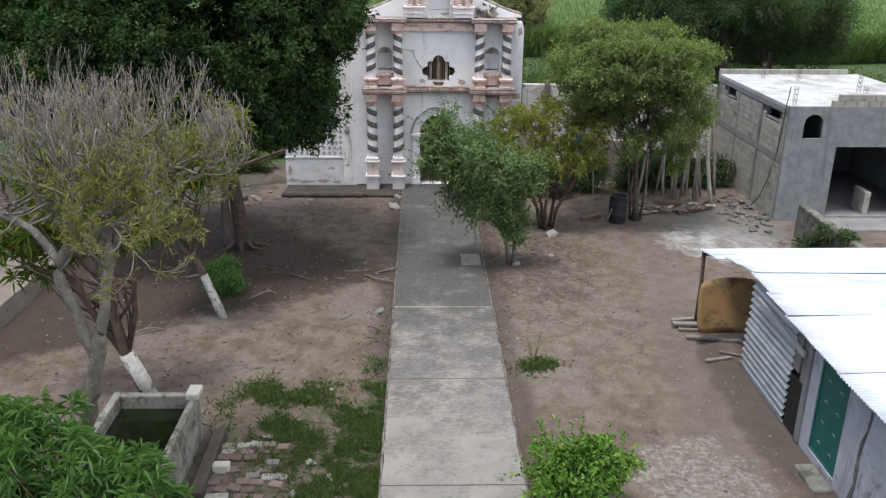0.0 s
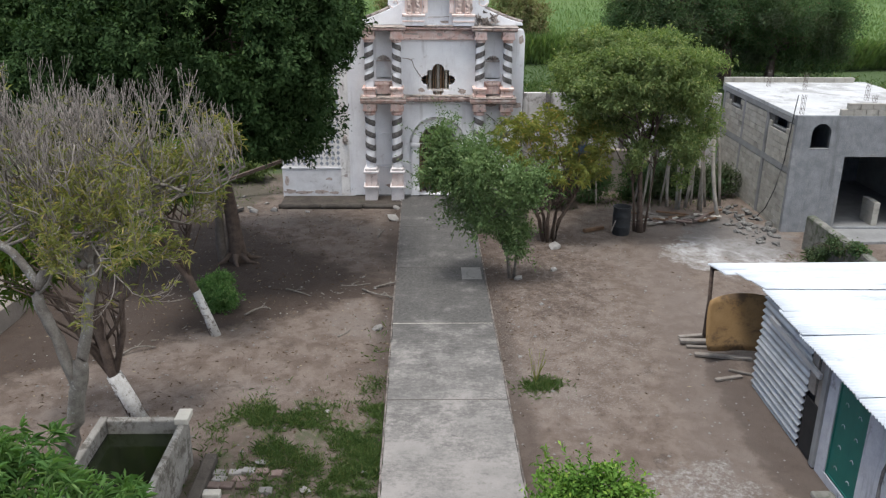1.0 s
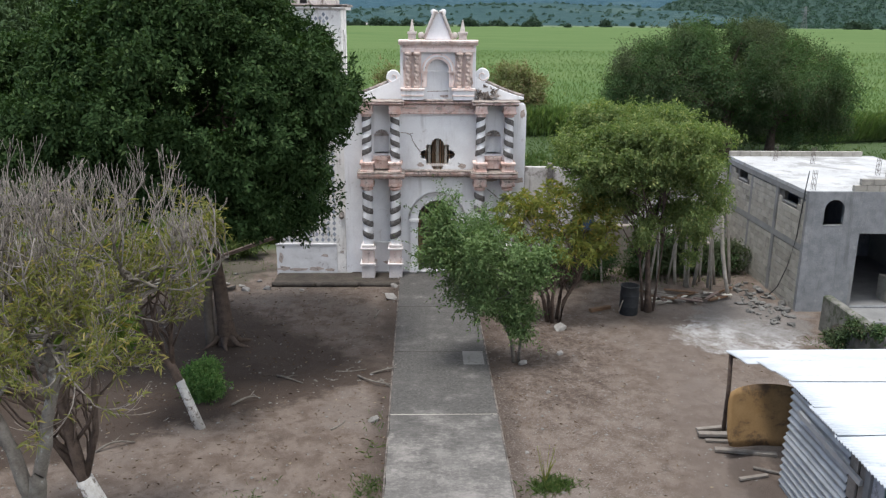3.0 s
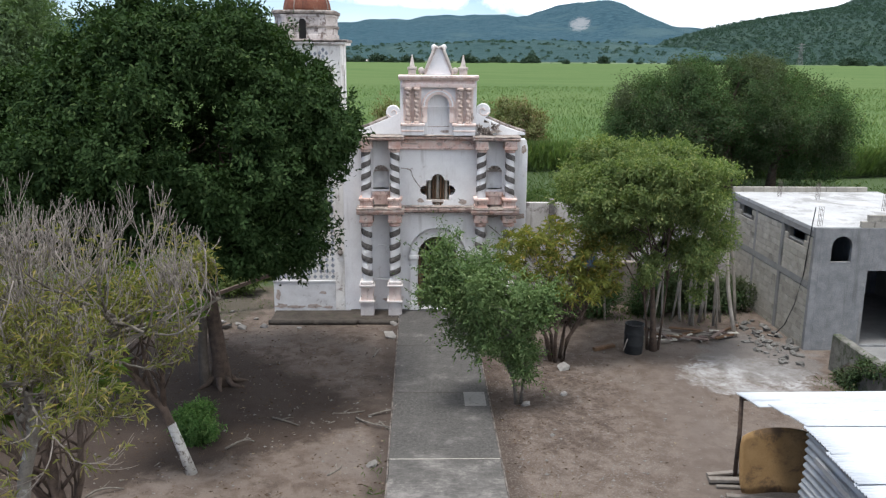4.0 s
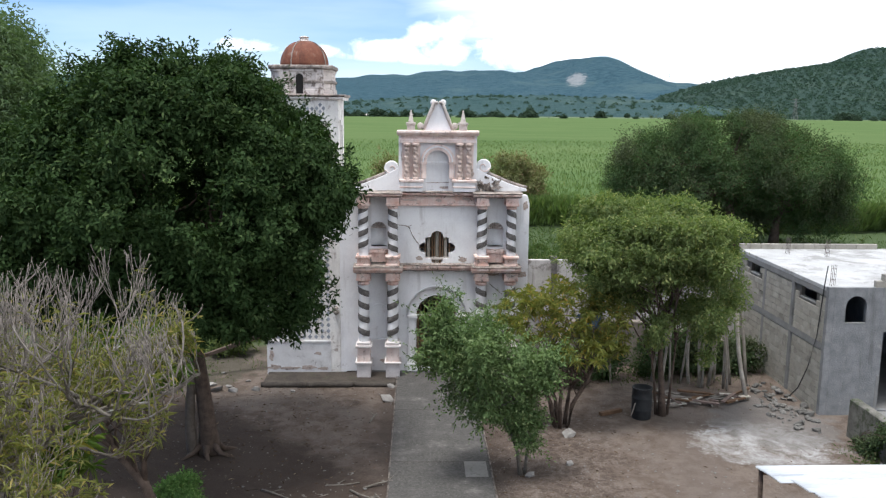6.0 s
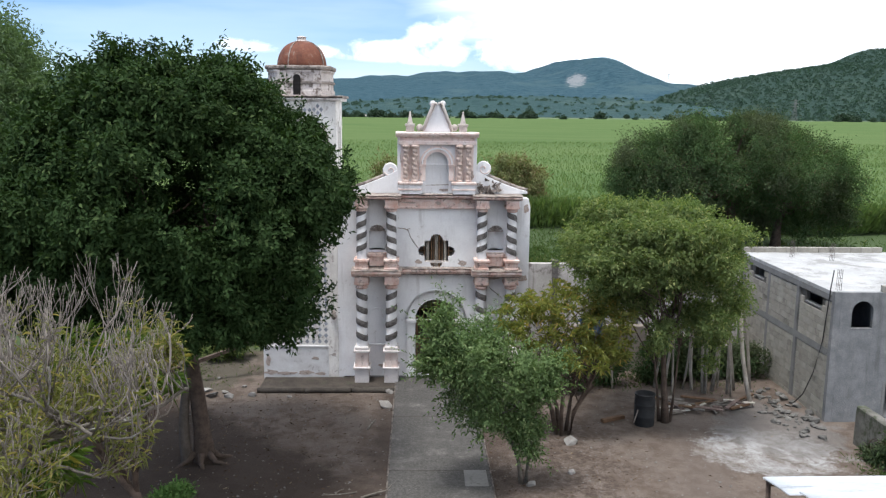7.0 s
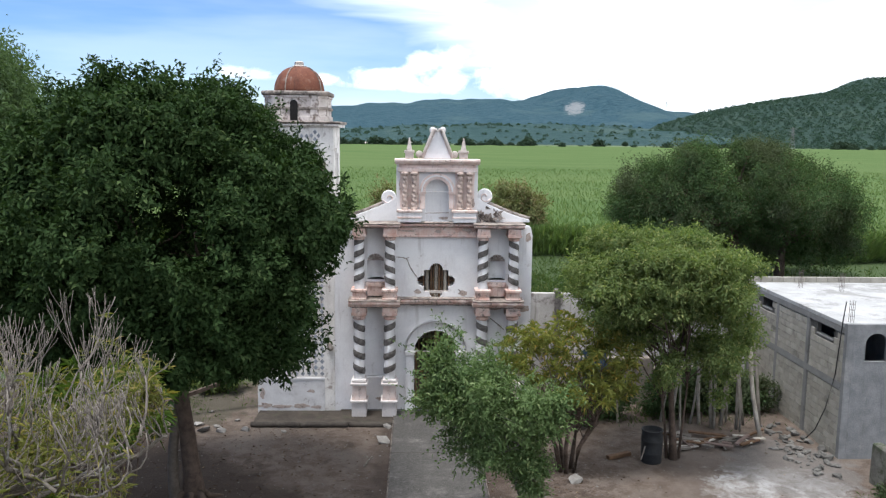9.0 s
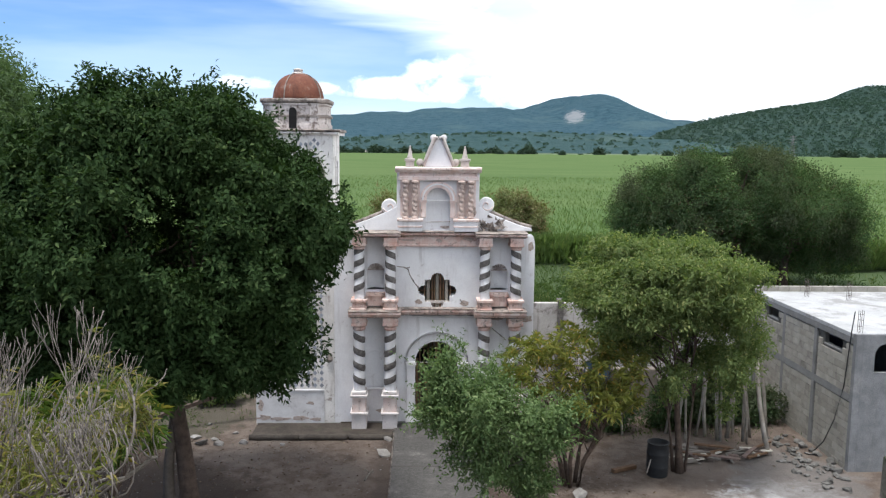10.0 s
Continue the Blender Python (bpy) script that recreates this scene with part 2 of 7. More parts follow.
TROUGH = material("stained_trough_concrete", (0.165, 0.150, 0.130), (0.27, 0.255, 0.23), 2.4, 30, 0.95, 0.45, stain=(0.065, 0.055, 0.042), stain_scale=3.5, stain_at=(0.48, 0.62))
CONCRETE = material("grey_concrete", (0.150, 0.149, 0.146), (0.215, 0.213, 0.208), 2.0, 30, 0.92, 0.3, stain=(0.11, 0.108, 0.104), stain_scale=1.2)
PLASTER_GREY = material("raw_cement_plaster", (0.140, 0.144, 0.148), (0.225, 0.228, 0.230), 2.6, 24, 0.95, 0.7, stain=(0.27, 0.266, 0.258), stain_scale=1.5, stain_at=(0.56, 0.70), streak=((0.095, 0.095, 0.094), 0.6))
BLOCK = material("grey_cement_block", (0.245, 0.228, 0.196), (0.330, 0.310, 0.270), 2.5, 50, 0.95, 0.4, spread=0.14, stain=(0.115, 0.108, 0.095), stain_scale=0.9, stain_at=(0.50, 0.70))
MORTAR = material("cement_mortar", (0.095, 0.090, 0.080), (0.130, 0.122, 0.110), 6, 50, 0.95, 0.4)
ROOF_SLAB = material("bare_roof_slab", (0.30, 0.30, 0.297), (0.42, 0.42, 0.416), 0.9, 20, 0.85, 0.15, stain=(0.205, 0.20, 0.193), stain_scale=0.7, stain_at=(0.48, 0.62))

OLD_WALL = material("mossy_old_concrete", (0.085, 0.082, 0.070), (0.17, 0.162, 0.145), 2.2, 30, 0.95, 0.5, stain=(0.045, 0.055, 0.030), stain_scale=2.0, stain_at=(0.48, 0.6))
TIN = material("galvanised_sheet", (0.36, 0.385, 0.41), (0.50, 0.52, 0.54), 1.0, 30, 0.55, 0.05, metal=0.1, stain=(0.25, 0.275, 0.30), stain_scale=1.3, stain_at=(0.56, 0.68), specular=0.3, stretch=(0.3, 1.5, 1.0))
TIN_WALL = material("dull_galvanised_wall_sheet", (0.336, 0.344, 0.352), (0.448, 0.456, 0.464), 2.5, 30, 0.5, 0.05, metal=0.45, stain=(0.176, 0.136, 0.104), stain_scale=2.5, stain_at=(0.66, 0.8))
GREEN_PAINT = material("green_painted_steel", (0.008, 0.084, 0.068), (0.013, 0.112, 0.088), 3, 30, 0.5, 0.1, stain=(0.040, 0.080, 0.064), stain_scale=3)
LIME_WALL = material("dirty_limewashed_wall", (0.40, 0.40, 0.415), (0.30, 0.30, 0.315), 2.0, 26, 0.92, 0.35, stain=(0.13, 0.124, 0.124), stain_scale=1.6, stain_at=(0.56, 0.66), streak=((0.10, 0.095, 0.095), 0.6))
# Near-black paint for flat panels that stand in for unlit openings.
DARK = material("unlit_depth_black", (0.010, 0.009, 0.009), (0.018, 0.016, 0.015), 3, 20, 0.95, 0.1)
PLYWOOD = material("water_stained_board", (0.192, 0.112, 0.044), (0.256, 0.160, 0.072), 2, 30, 0.8, 0.15, stain=(0.064, 0.040, 0.024), stain_scale=1.6, stain_at=(0.45, 0.62))
DRUM = material("charcoal_plastic", (0.016, 0.017, 0.018), (0.032, 0.033, 0.035), 4, 30, 0.6, 0.1, specular=0.2)
BARK_GREY = material("lichened_grey_bark", (0.088, 0.074, 0.061), (0.180, 0.162, 0.140), 7, 45, 0.95, 0.5, stain=(0.30, 0.305, 0.28), stain_scale=5, stain_at=(0.56, 0.66))
BARK_TAN = material("smooth_tan_bark", (0.070, 0.055, 0.044), (0.125, 0.103, 0.085), 6, 40, 0.95, 0.5)
TWIG = material("pale_grey_twig", (0.155, 0.132, 0.114), (0.255, 0.226, 0.198), 6, 40, 0.9, 0.2)
BARK_BROWN = material("brown_bark", (0.048, 0.033, 0.025), (0.112, 0.080, 0.062), 6, 40, 0.95, 0.6)
BARK_WHITE = material("limewashed_bark", (0.48, 0.46, 0.43), (0.33, 0.31, 0.28), 9, 40, 0.95, 0.6, stain=(0.085, 0.065, 0.05), stain_scale=6, stain_at=(0.52, 0.60))
BRICK = material("weathered_red_brick", (0.119, 0.081, 0.068), (0.169, 0.128, 0.112), 8, 50, 0.95, 0.4, spread=0.25)
STONE = material("pale_field_stone", (0.165, 0.152, 0.138), (0.25, 0.238, 0.222), 5, 40, 0.95, 0.5, spread=0.25)
BLOCK_PALE = material("cream_cast_block", (0.434, 0.406, 0.350), (0.364, 0.336, 0.294), 5, 40, 0.95, 0.4)
RED_WALL = material("red_painted_wall", (0.198, 0.030, 0.021), (0.144, 0.027, 0.021), 2, 20, 0.9, 0.2)
TAN_WALL = material("tan_mud_plaster", (0.165, 0.138, 0.115), (0.225, 0.194, 0.166), 2, 25, 0.95, 0.4, stain=(0.085, 0.070, 0.058), stain_scale=1.5)
BLUE_TARP = material("blue_tarpaulin", (0.035, 0.065, 0.095), (0.055, 0.090, 0.125), 4, 30, 0.6, 0.2)
STEEL = material("dark_rebar", (0.07, 0.06, 0.055), (0.13, 0.10, 0.09), 8, 40, 0.7, 0.2)

LEAF_DARK = leaf_material("dark_laurel_leaf", (0.0185, 0.039, 0.0130), (0.034, 0.062, 0.021), (0.064, 0.098, 0.036), 0.10, 0.24, 0.75, 0.08)
LEAF_LIGHT = leaf_material("light_willow_leaf", (0.066, 0.112, 0.056), (0.124, 0.176, 0.092), None, 0, 0.35)
LEAF_OLIVE = leaf_material("olive_strap_leaf", (0.100, 0.114, 0.034), (0.205, 0.204, 0.068), (0.290, 0.235, 0.090), 0.14, 0.4)
LEAF_STRAP = leaf_material("green_strap_leaf", (0.036, 0.076, 0.014), (0.101, 0.144, 0.029), (0.216, 0.187, 0.036), 0.10, 0.4)
LEAF_BUSH = leaf_material("green_bush_leaf", (0.054, 0.100, 0.036), (0.144, 0.206, 0.084), (0.21, 0.26, 0.12), 0.08, 0.35)
LEAF_YELLOW = leaf_material("yellowing_leaf", (0.098, 0.132, 0.034), (0.235, 0.235, 0.066), (0.36, 0.26, 0.07), 0.09, 0.4)
LEAF_MID = leaf_material("mid_green_leaf", (0.076, 0.120, 0.042), (0.176, 0.218, 0.084), (0.245, 0.262, 0.105), 0.10, 0.45)
LEAF_FAR = leaf_material("far_tree_leaf", (0.022, 0.044, 0.028), (0.042, 0.068, 0.042), None, 0, 0.2)
LEAF_MANGO = leaf_material("mango_leaf", (0.044, 0.105, 0.030), (0.105, 0.195, 0.056), (0.155, 0.24, 0.085), 0.15, 0.4)
LEAF_LIME = leaf_material("bright_citrus_leaf", (0.046, 0.115, 0.016), (0.120, 0.220, 0.038), (0.20, 0.30, 0.055), 0.12, 0.35)
GRASS = leaf_material("yard_grass", (0.042, 0.080, 0.024), (0.095, 0.138, 0.046), (0.16, 0.17, 0.075), 0.1, 0.35)
CANE = leaf_material("cane_blade", (0.104, 0.164, 0.060), (0.152, 0.212, 0.084), (0.195, 0.23, 0.10), 0.1, 0.5)
LEAF_MESQUITE = leaf_material("mesquite_leaf", (0.042, 0.078, 0.036), (0.088, 0.134, 0.062), (0.112, 0.098, 0.060), 0.06, 0.35, 0.9, 0.0, (0.26, (0.082, 0.092, 0.060)))
LEAF_BROWN = leaf_material("brownish_bush_leaf", (0.12, 0.14, 0.058), (0.21, 0.215, 0.10), (0.22, 0.15, 0.09), 0.18, 0.35)
# Leaf green shifted to blue for distance haze, as on the hills.
LEAF_HILL = leaf_material("haze_tinted_tree_leaf", (0.034, 0.068, 0.060), (0.064, 0.106, 0.086), None, 0, 0.35)


# ---- building blocks ----
class Geo:
    """Gathers vertices and faces for one mesh."""

    def __init__(self):
        self.v, self.f = [], []

    def add(self, vs, fs):
        k = len(self.v)
        self.v += [tuple(p) for p in vs]
        self.f += [tuple(i + k for i in q) for q in fs]
        return self

    def box(self, x0, y0, z0, x1, y1, z1):
        return self.add([(x, y, z) for z in (z0, z1) for x, y in ((x0, y0), (x1, y0), (x1, y1), (x0, y1))],
                        [(3, 2, 1, 0), (4, 5, 6, 7), (0, 1, 5, 4), (1, 2, 6, 5), (2, 3, 7, 6), (3, 0, 4, 7)])

    def tube(self, pts, radii, seg=7):
        pts = [Vector(p) for p in pts]
        vs, fs = [], []
        for i, p in enumerate(pts):
            d = (pts[min(i + 1, len(pts) - 1)] - pts[max(i - 1, 0)]).normalized()
            a = d.orthogonal().normalized() if abs(d.z) > 0.95 else d.cross(Vector((0, 0, 1))).normalized()
            b = d.cross(a)
            r = radii[i] if isinstance(radii, (list, tuple)) else radii
            vs += [p + a * r * math.cos(6.28319 * k / seg) + b * r * math.sin(6.28319 * k / seg) for k in range(seg)]
        for i in range(len(pts) - 1):
            fs += [(i * seg + k, i * seg + (k + 1) % seg, (i + 1) * seg + (k + 1) % seg, (i + 1) * seg + k) for k in range(seg)]
        fs += [tuple(range(seg - 1, -1, -1)), tuple(range((len(pts) - 1) * seg, len(pts) * seg))]
        return self.add(vs, fs)

    def lathe(self, prof, cx, cy, seg=24, turn=0.0, full=6.283185):
        """prof: (radius, z) from the foot up."""
        vs = [(cx + r * math.cos(turn + full * k / seg), cy + r * math.sin(turn + full * k / seg), z) for r, z in prof for k in range(seg)]
        fs = [(i * seg + k, i * seg + (k + 1) % seg, (i + 1) * seg + (k + 1) % seg, (i + 1) * seg + k) for i in range(len(prof) - 1) for k in range(seg)]
        fs += [tuple(range(seg - 1, -1, -1)), tuple(range((len(prof) - 1) * seg, len(prof) * seg))]
        return self.add(vs, fs)

    def prism(self, outline, y0, y1):
        """A plate from an (x, z) outline, between y0 and y1."""
        k = len(outline)
        return self.add([(x, y0, z) for x, z in outline] + [(x, y1, z) for x, z in outline],
                        [tuple(range(k)), tuple(range(2 * k - 1, k - 1, -1))] + [(i, i + k, (i + 1) % k + k, (i + 1) % k) for i in range(k)])

    def mesh(self, name, mat, smooth=False):
        me = bpy.data.meshes.new(name)
        me.from_pydata(self.v, [], self.f)
        me.materials.append(mat)
        bm = bmesh.new()
        bm.from_mesh(me)
        bmesh.ops.recalc_face_normals(bm, faces=bm.faces)
        bm.to_mesh(me)
        bm.free()
        if smooth:
            me.polygons.foreach_set("use_smooth", [True] * len(me.polygons))
        return me


def thing(name, label, category, at=(0, 0, 0), group="", kind=""):
    ob = new(name)
    ob.location = at
    ob.empty_display_size = 0.2
    return tagged(ob, label, category, group, kind)


def part(name, geo, mat, parent=None, label="", bevel=0.0, smooth=False, at=None):
    """Links a Geo (in world coordinates, or round `at`) as one mesh object under a thing or a part."""
    ob = new(name, geo if isinstance(geo, bpy.types.Mesh) else geo.mesh(name, mat, smooth))
    if at is not None:
        ob.location = at
    if parent is not None:
        ob.parent = parent
        base = Vector((0, 0, 0))
        p = parent
        while p is not None:
            base += p.location
            p = p.parent
        ob.location = (Vector(at) if at is not None else Vector((0, 0, 0))) - base
    if bevel:
        mod = ob.modifiers.new("edge", "BEVEL")
        mod.width, mod.segments, mod.limit_method, mod.angle_limit = bevel, 2, "ANGLE", radians(40)
    return tagged(ob, label) if label else ob


def plate(outline, holes, y0, y1):
    """A wall of (x, z) outline with holes right through it, from y0 to y1."""
    bm = bmesh.new()
    edges = []
    loops = []
    for loop in (outline, *holes):
        vs = [bm.verts.new((x, y0, z)) for x, z in loop]
        edges += [bm.edges.new((vs[i], vs[(i + 1) % len(vs)])) for i in range(len(vs))]
        loops.append(vs)
    bmesh.ops.triangle_fill(bm, edges=edges, use_beauty=True, use_dissolve=False)
    twin = {v: bm.verts.new((v.co.x, y1, v.co.z)) for v in list(bm.verts)}
    for f in list(bm.faces):
        bm.faces.new([twin[v] for v in reversed(f.verts)])
    for vs in loops:
        for i in range(len(vs)):
            a, b = vs[i], vs[(i + 1) % len(vs)]
            bm.faces.new((a, b, twin[b], twin[a]))
    g = Geo()
    bm.verts.index_update()
    g.add([v.co[:] for v in bm.verts], [[v.index for v in f.verts] for f in bm.faces])
    bm.free()
    return g


def arch(cx, half, z0, spring, seg=16, rise=1.0):
    """(x, z) outline of an arched opening."""
    return [(cx - half, z0), (cx + half, z0)] + [(cx + half * math.cos(math.pi * k / seg), spring + rise * half * math.sin(math.pi * k / seg)) for k in range(seg + 1)]


def soft_box(g, x0, y0, z0, x1, y1, z1, c=0.03):
    """A box with chamfered upright and top edges, for cheap pieces."""
    vs = []
    for z, k in ((z0, 0), (z1 - c, 0), (z1, c)):
        vs += [(x0 + k, y0 + k, z), (x1 - k, y0 + k, z), (x1 - k, y1 - k, z), (x0 + k, y1 - k, z)]
    fs = [(3, 2, 1, 0), (8, 9, 10, 11)]
    for a in (0, 4):
        fs += [(a + i, a + (i + 1) % 4, a + 4 + (i + 1) % 4, a + 4 + i) for i in range(4)]
    return g.add(vs, fs)


def leaf_mesh(name, mat, base, way, length, width, rng, fold=0.25, droop=0.0, facing=None):
    """One mesh of folded leaves: base points, directions, lengths and widths as arrays; facing: the way their upper sides turn."""
    k = len(base)
    way = way / np.linalg.norm(way, axis=1, keepdims=True)
    up = rng.normal(size=(k, 3)) if facing is None else facing + rng.normal(size=(k, 3)) * 0.42
    side = np.cross(way, up)
    side /= np.linalg.norm(side, axis=1, keepdims=True) + 1e-9
    nor = np.cross(side, way)
    L, W = np.asarray(length).reshape(-1, 1), np.asarray(width).reshape(-1, 1)
    mid = base + way * L * 0.5
    tip = base + way * L + np.array([0, 0, -1.0]) * L * droop
    v = np.stack([base, mid + side * W * 0.5 + nor * W * fold, tip, mid - side * W * 0.5 + nor * W * fold], 1).reshape(-1, 3)
    i = np.arange(k).reshape(-1, 1) * 4
    f = np.concatenate([i + np.array([[0, 1, 2]]), i + np.array([[0, 2, 3]])], 1).reshape(-1, 3)
    me = bpy.data.meshes.new(name)
    me.vertices.add(len(v))
    me.vertices.foreach_set("co", v.astype(np.float32).ravel())
    me.loops.add(f.size)
    me.loops.foreach_set("vertex_index", f.astype(np.int32).ravel())
    me.polygons.add(len(f))
    me.polygons.foreach_set("loop_start", np.arange(0, f.size, 3, dtype=np.int32))
    me.update(calc_edges=True)
    me.validate()
    me.materials.append(mat)
    return me


def clump_crown(rng, blobs, lobe, per_area, leaves, spread, length, width, outward=0.6, lift=0.0, inside=0.25, ragged=0.25, fill=0.75, shoots=0, shoot_len=0.5):
    """Leaf bases and directions of a crown. blobs: (centre, radii) ellipsoids; each is covered with rounded lobes of about that size, each lobe with clumps of leaves.
    Lobes that lie inside another blob are left out."""
    lobes = []
    for q, (centre, radii) in enumerate(blobs):
        centre, radii = np.array(centre), np.array(radii)
        area = 4 * math.pi * float(np.mean(radii)) ** 2
        k = max(5, int(area / (lobe * lobe) * fill))
        d = rng.normal(size=(k, 3))
        d /= np.linalg.norm(d, axis=1, keepdims=True)
        r = np.where(rng.random(k) < 1 - inside, rng.uniform(0.80, 0.97, k), rng.uniform(0.35, 0.8, k)) * (1 + ragged * 0.4 * rng.normal(size=k).clip(-1.5, 1.5))
        shrink = np.maximum(1 - lobe * 0.8 / radii, 0.25)
        c = centre + d * r[:, None] * radii * shrink
        keep = np.ones(k, bool)
        for p, (oc, orad) in enumerate(blobs):
            if p != q:
                keep &= np.linalg.norm((c - np.array(oc)) / np.array(orad), axis=1) > 0.62
        lobes += [(a, b, lobe * s) for a, b, s in zip(c[keep], d[keep], rng.uniform(0.7, 1.25, int(keep.sum())))]
    bases, outs, clumps = [], [], []
    for c, d, s in lobes:
        m = max(4, int(per_area * s * s))
        e = rng.normal(size=(m, 3)) + d * 0.7 + np.array([0, 0, 0.25])
        e /= np.linalg.norm(e, axis=1, keepdims=True)
        p = c + e * s * np.where(rng.random(m) < 0.14, rng.uniform(1.0, 1.2 + ragged, m), rng.uniform(0.62, 1.05, m))[:, None]
        clumps.append(p)
        bases.append(np.repeat(p, leaves, 0) + rng.normal(size=(m * leaves, 3)) * spread)
        outs.append(np.repeat(e, leaves, 0))
    allc = np.concatenate(clumps)
    middle = np.mean(allc, 0)
    for i in range(shoots):
        p = allc[rng.integers(len(allc))]
        d = p - middle
        d = d / (np.linalg.norm(d) + 1e-6) * 0.8 + rng.normal(size=3) * 0.45 + np.array([0, 0, 0.25])
        m = 16
        t = np.linspace(0.1, 1, m)[:, None] * shoot_len * rng.uniform(0.5, 1.2)
        bases.append(p + d * t + np.array([0, 0, -0.25]) * t * t + rng.normal(size=(m, 3)) * spread * 0.15)
        outs.append(np.repeat(d[None, :], m, 0))
    base, out = np.concatenate(bases), np.concatenate(outs)
    way = rng.normal(size=base.shape) + out * outward + np.array([0, 0, lift])
    k = len(base)
    return base, way, rng.uniform(0.7, 1.3, k) * length, rng.uniform(0.7, 1.3, k) * width, np.concatenate(clumps), out + np.array([0, 0, 0.55])


def limb(g, a, b, r0, r1, rng, bend=0.12, steps=5, seg=7):
    a, b = Vector(a), Vector(b)
    mid = (b - a).length * bend
    off = Vector(rng.normal(size=3)) * mid
    pts = [a.lerp(b, i / steps) + off * math.sin(math.pi * i / steps) for i in range(steps + 1)]
    g.tube(pts, [r0 + (r1 - r0) * i / steps for i in range(steps + 1)], seg)
    return pts


# ---- ground, field, hills ----
def ground_height(x, y):
    near = max(0.0, 1 - max(0.0, abs(x - 1) - 16) / 10) * max(0.0, 1 - max(0.0, abs(y - 20) - 16) / 10)
    z = 0.05 * noise.noise(Vector((x * 0.35, y * 0.35, 0))) + 0.018 * noise.noise(Vector((x * 1.7, y * 1.7, 3)))
    return -0.12 + z * near


def steps_out(lo, hi, fine, far):
    out, d = [lo + i * fine for i in range(int((hi - lo) / fine) + 1)], fine
    while out[-1] < far:
        d *= 1.5
        out.append(out[-1] + d)
    return out


xs = [-v for v in reversed(steps_out(0.0, 14.0, 0.2, 4200))][:-1] + steps_out(0.0, 18.0, 0.2, 4200)
ys = [7.0 - v for v in reversed(steps_out(0.0, 1.0, 0.5, 600))][:-1] + steps_out(7.0, 33.0, 0.2, 4200)
verts = [(x, y, ground_height(x, y)) for y in ys for x in xs]
w = len(xs)
ground_geo = Geo().add(verts, [(j * w + i, j * w + i + 1, (j + 1) * w + i + 1, (j + 1) * w + i) for j in range(len(ys) - 1) for i in range(w - 1)])


def ground_material():
    m = bpy.data.materials.new("trodden_earth")
    m.use_nodes = True
    n = Nodes(m.node_tree)
    pos = n("ShaderNodeNewGeometry").outputs["Position"]
    xyz = n("ShaderNodeSeparateXYZ", {0: pos})
    X, Y = xyz.outputs[0], xyz.outputs[1]
    f0, f1, f2 = n.noise(pos, 0.35, 6, 0.6), n.noise(pos, 2.4, 6, 0.62, 0.3), n.noise(pos, 38, 4, 0.7)
    col = n.mix(n.ramp(f1, 0.35, 0.65), (0.090, 0.067, 0.053), (0.144, 0.114, 0.094))
    col = n.mix(n.math("MULTIPLY", n.ramp(f0, 0.50, 0.66), 0.7), col, (0.152, 0.126, 0.109))
    col = n.mix(n.math("MULTIPLY", n.ramp(n.noise(pos, 1.1, 7, 0.7, 0.6), 0.56, 0.68), 0.65), col, (0.054, 0.040, 0.032))
    col = n.mix(n.math("MULTIPLY", n.ramp(f2, 0.58, 0.70), 0.6), col, (0.196, 0.179, 0.168))
    col = n.mix(n.math("MULTIPLY", n.ramp(n.noise(pos, 11, 6, 0.78), 0.57, 0.66), 0.55), col, (0.040, 0.031, 0.027))

    def patch(cx, cy, rx, ry, wobble=0.7):
        dx, dy = n.math("DIVIDE", n.math("SUBTRACT", X, cx), rx), n.math("DIVIDE", n.math("SUBTRACT", Y, cy), ry)
        d = n.math("ADD", n.math("MULTIPLY", dx, dx), n.math("MULTIPLY", dy, dy))
        return n.ramp(n.math("ADD", d, n.math("MULTIPLY", n.math("SUBTRACT", n.noise(pos, 1.6, 6, 0.7), 0.5), wobble * 4)), 1.15, 0.55)

    # black leaf-mould soil, its colour deepened for tree shade, in a band across the yard; crumbly clods along the path
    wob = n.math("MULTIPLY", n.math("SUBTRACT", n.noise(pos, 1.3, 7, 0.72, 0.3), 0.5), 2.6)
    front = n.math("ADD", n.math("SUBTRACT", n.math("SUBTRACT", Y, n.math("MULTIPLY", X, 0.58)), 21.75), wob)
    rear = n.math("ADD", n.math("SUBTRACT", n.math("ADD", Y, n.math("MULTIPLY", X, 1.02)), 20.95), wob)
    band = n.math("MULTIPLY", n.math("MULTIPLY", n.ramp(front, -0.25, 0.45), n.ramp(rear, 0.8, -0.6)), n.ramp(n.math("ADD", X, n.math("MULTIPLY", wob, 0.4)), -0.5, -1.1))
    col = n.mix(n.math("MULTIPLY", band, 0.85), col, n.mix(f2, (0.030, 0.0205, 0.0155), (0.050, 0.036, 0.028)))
    verge = n.math("ADD", n.math("ABSOLUTE", n.math("SUBTRACT", X, 0.55)), n.math("MULTIPLY", wob, 0.32))
    col = n.mix(n.math("MULTIPLY", n.ramp(verge, 1.95, 1.45), 0.65), col, (0.048, 0.036, 0.030))
    grit = n.math("MULTIPLY", patch(3.4, 19.5, 2.4, 5.0, 1.0), n.ramp(n.noise(pos, 21, 6, 0.85), 0.52, 0.62))
    col = n.mix(n.math("MULTIPLY", grit, 0.6), col, (0.235, 0.215, 0.20))
    clods = n.math("MULTIPLY", patch(3.4, 23.8, 2.0, 4.5, 0.9), n.ramp(n.noise(pos, 5.5, 6, 0.75), 0.42, 0.58))
    col = n.mix(n.math("MULTIPLY", clods, 0.65), col, (0.052, 0.036, 0.028))
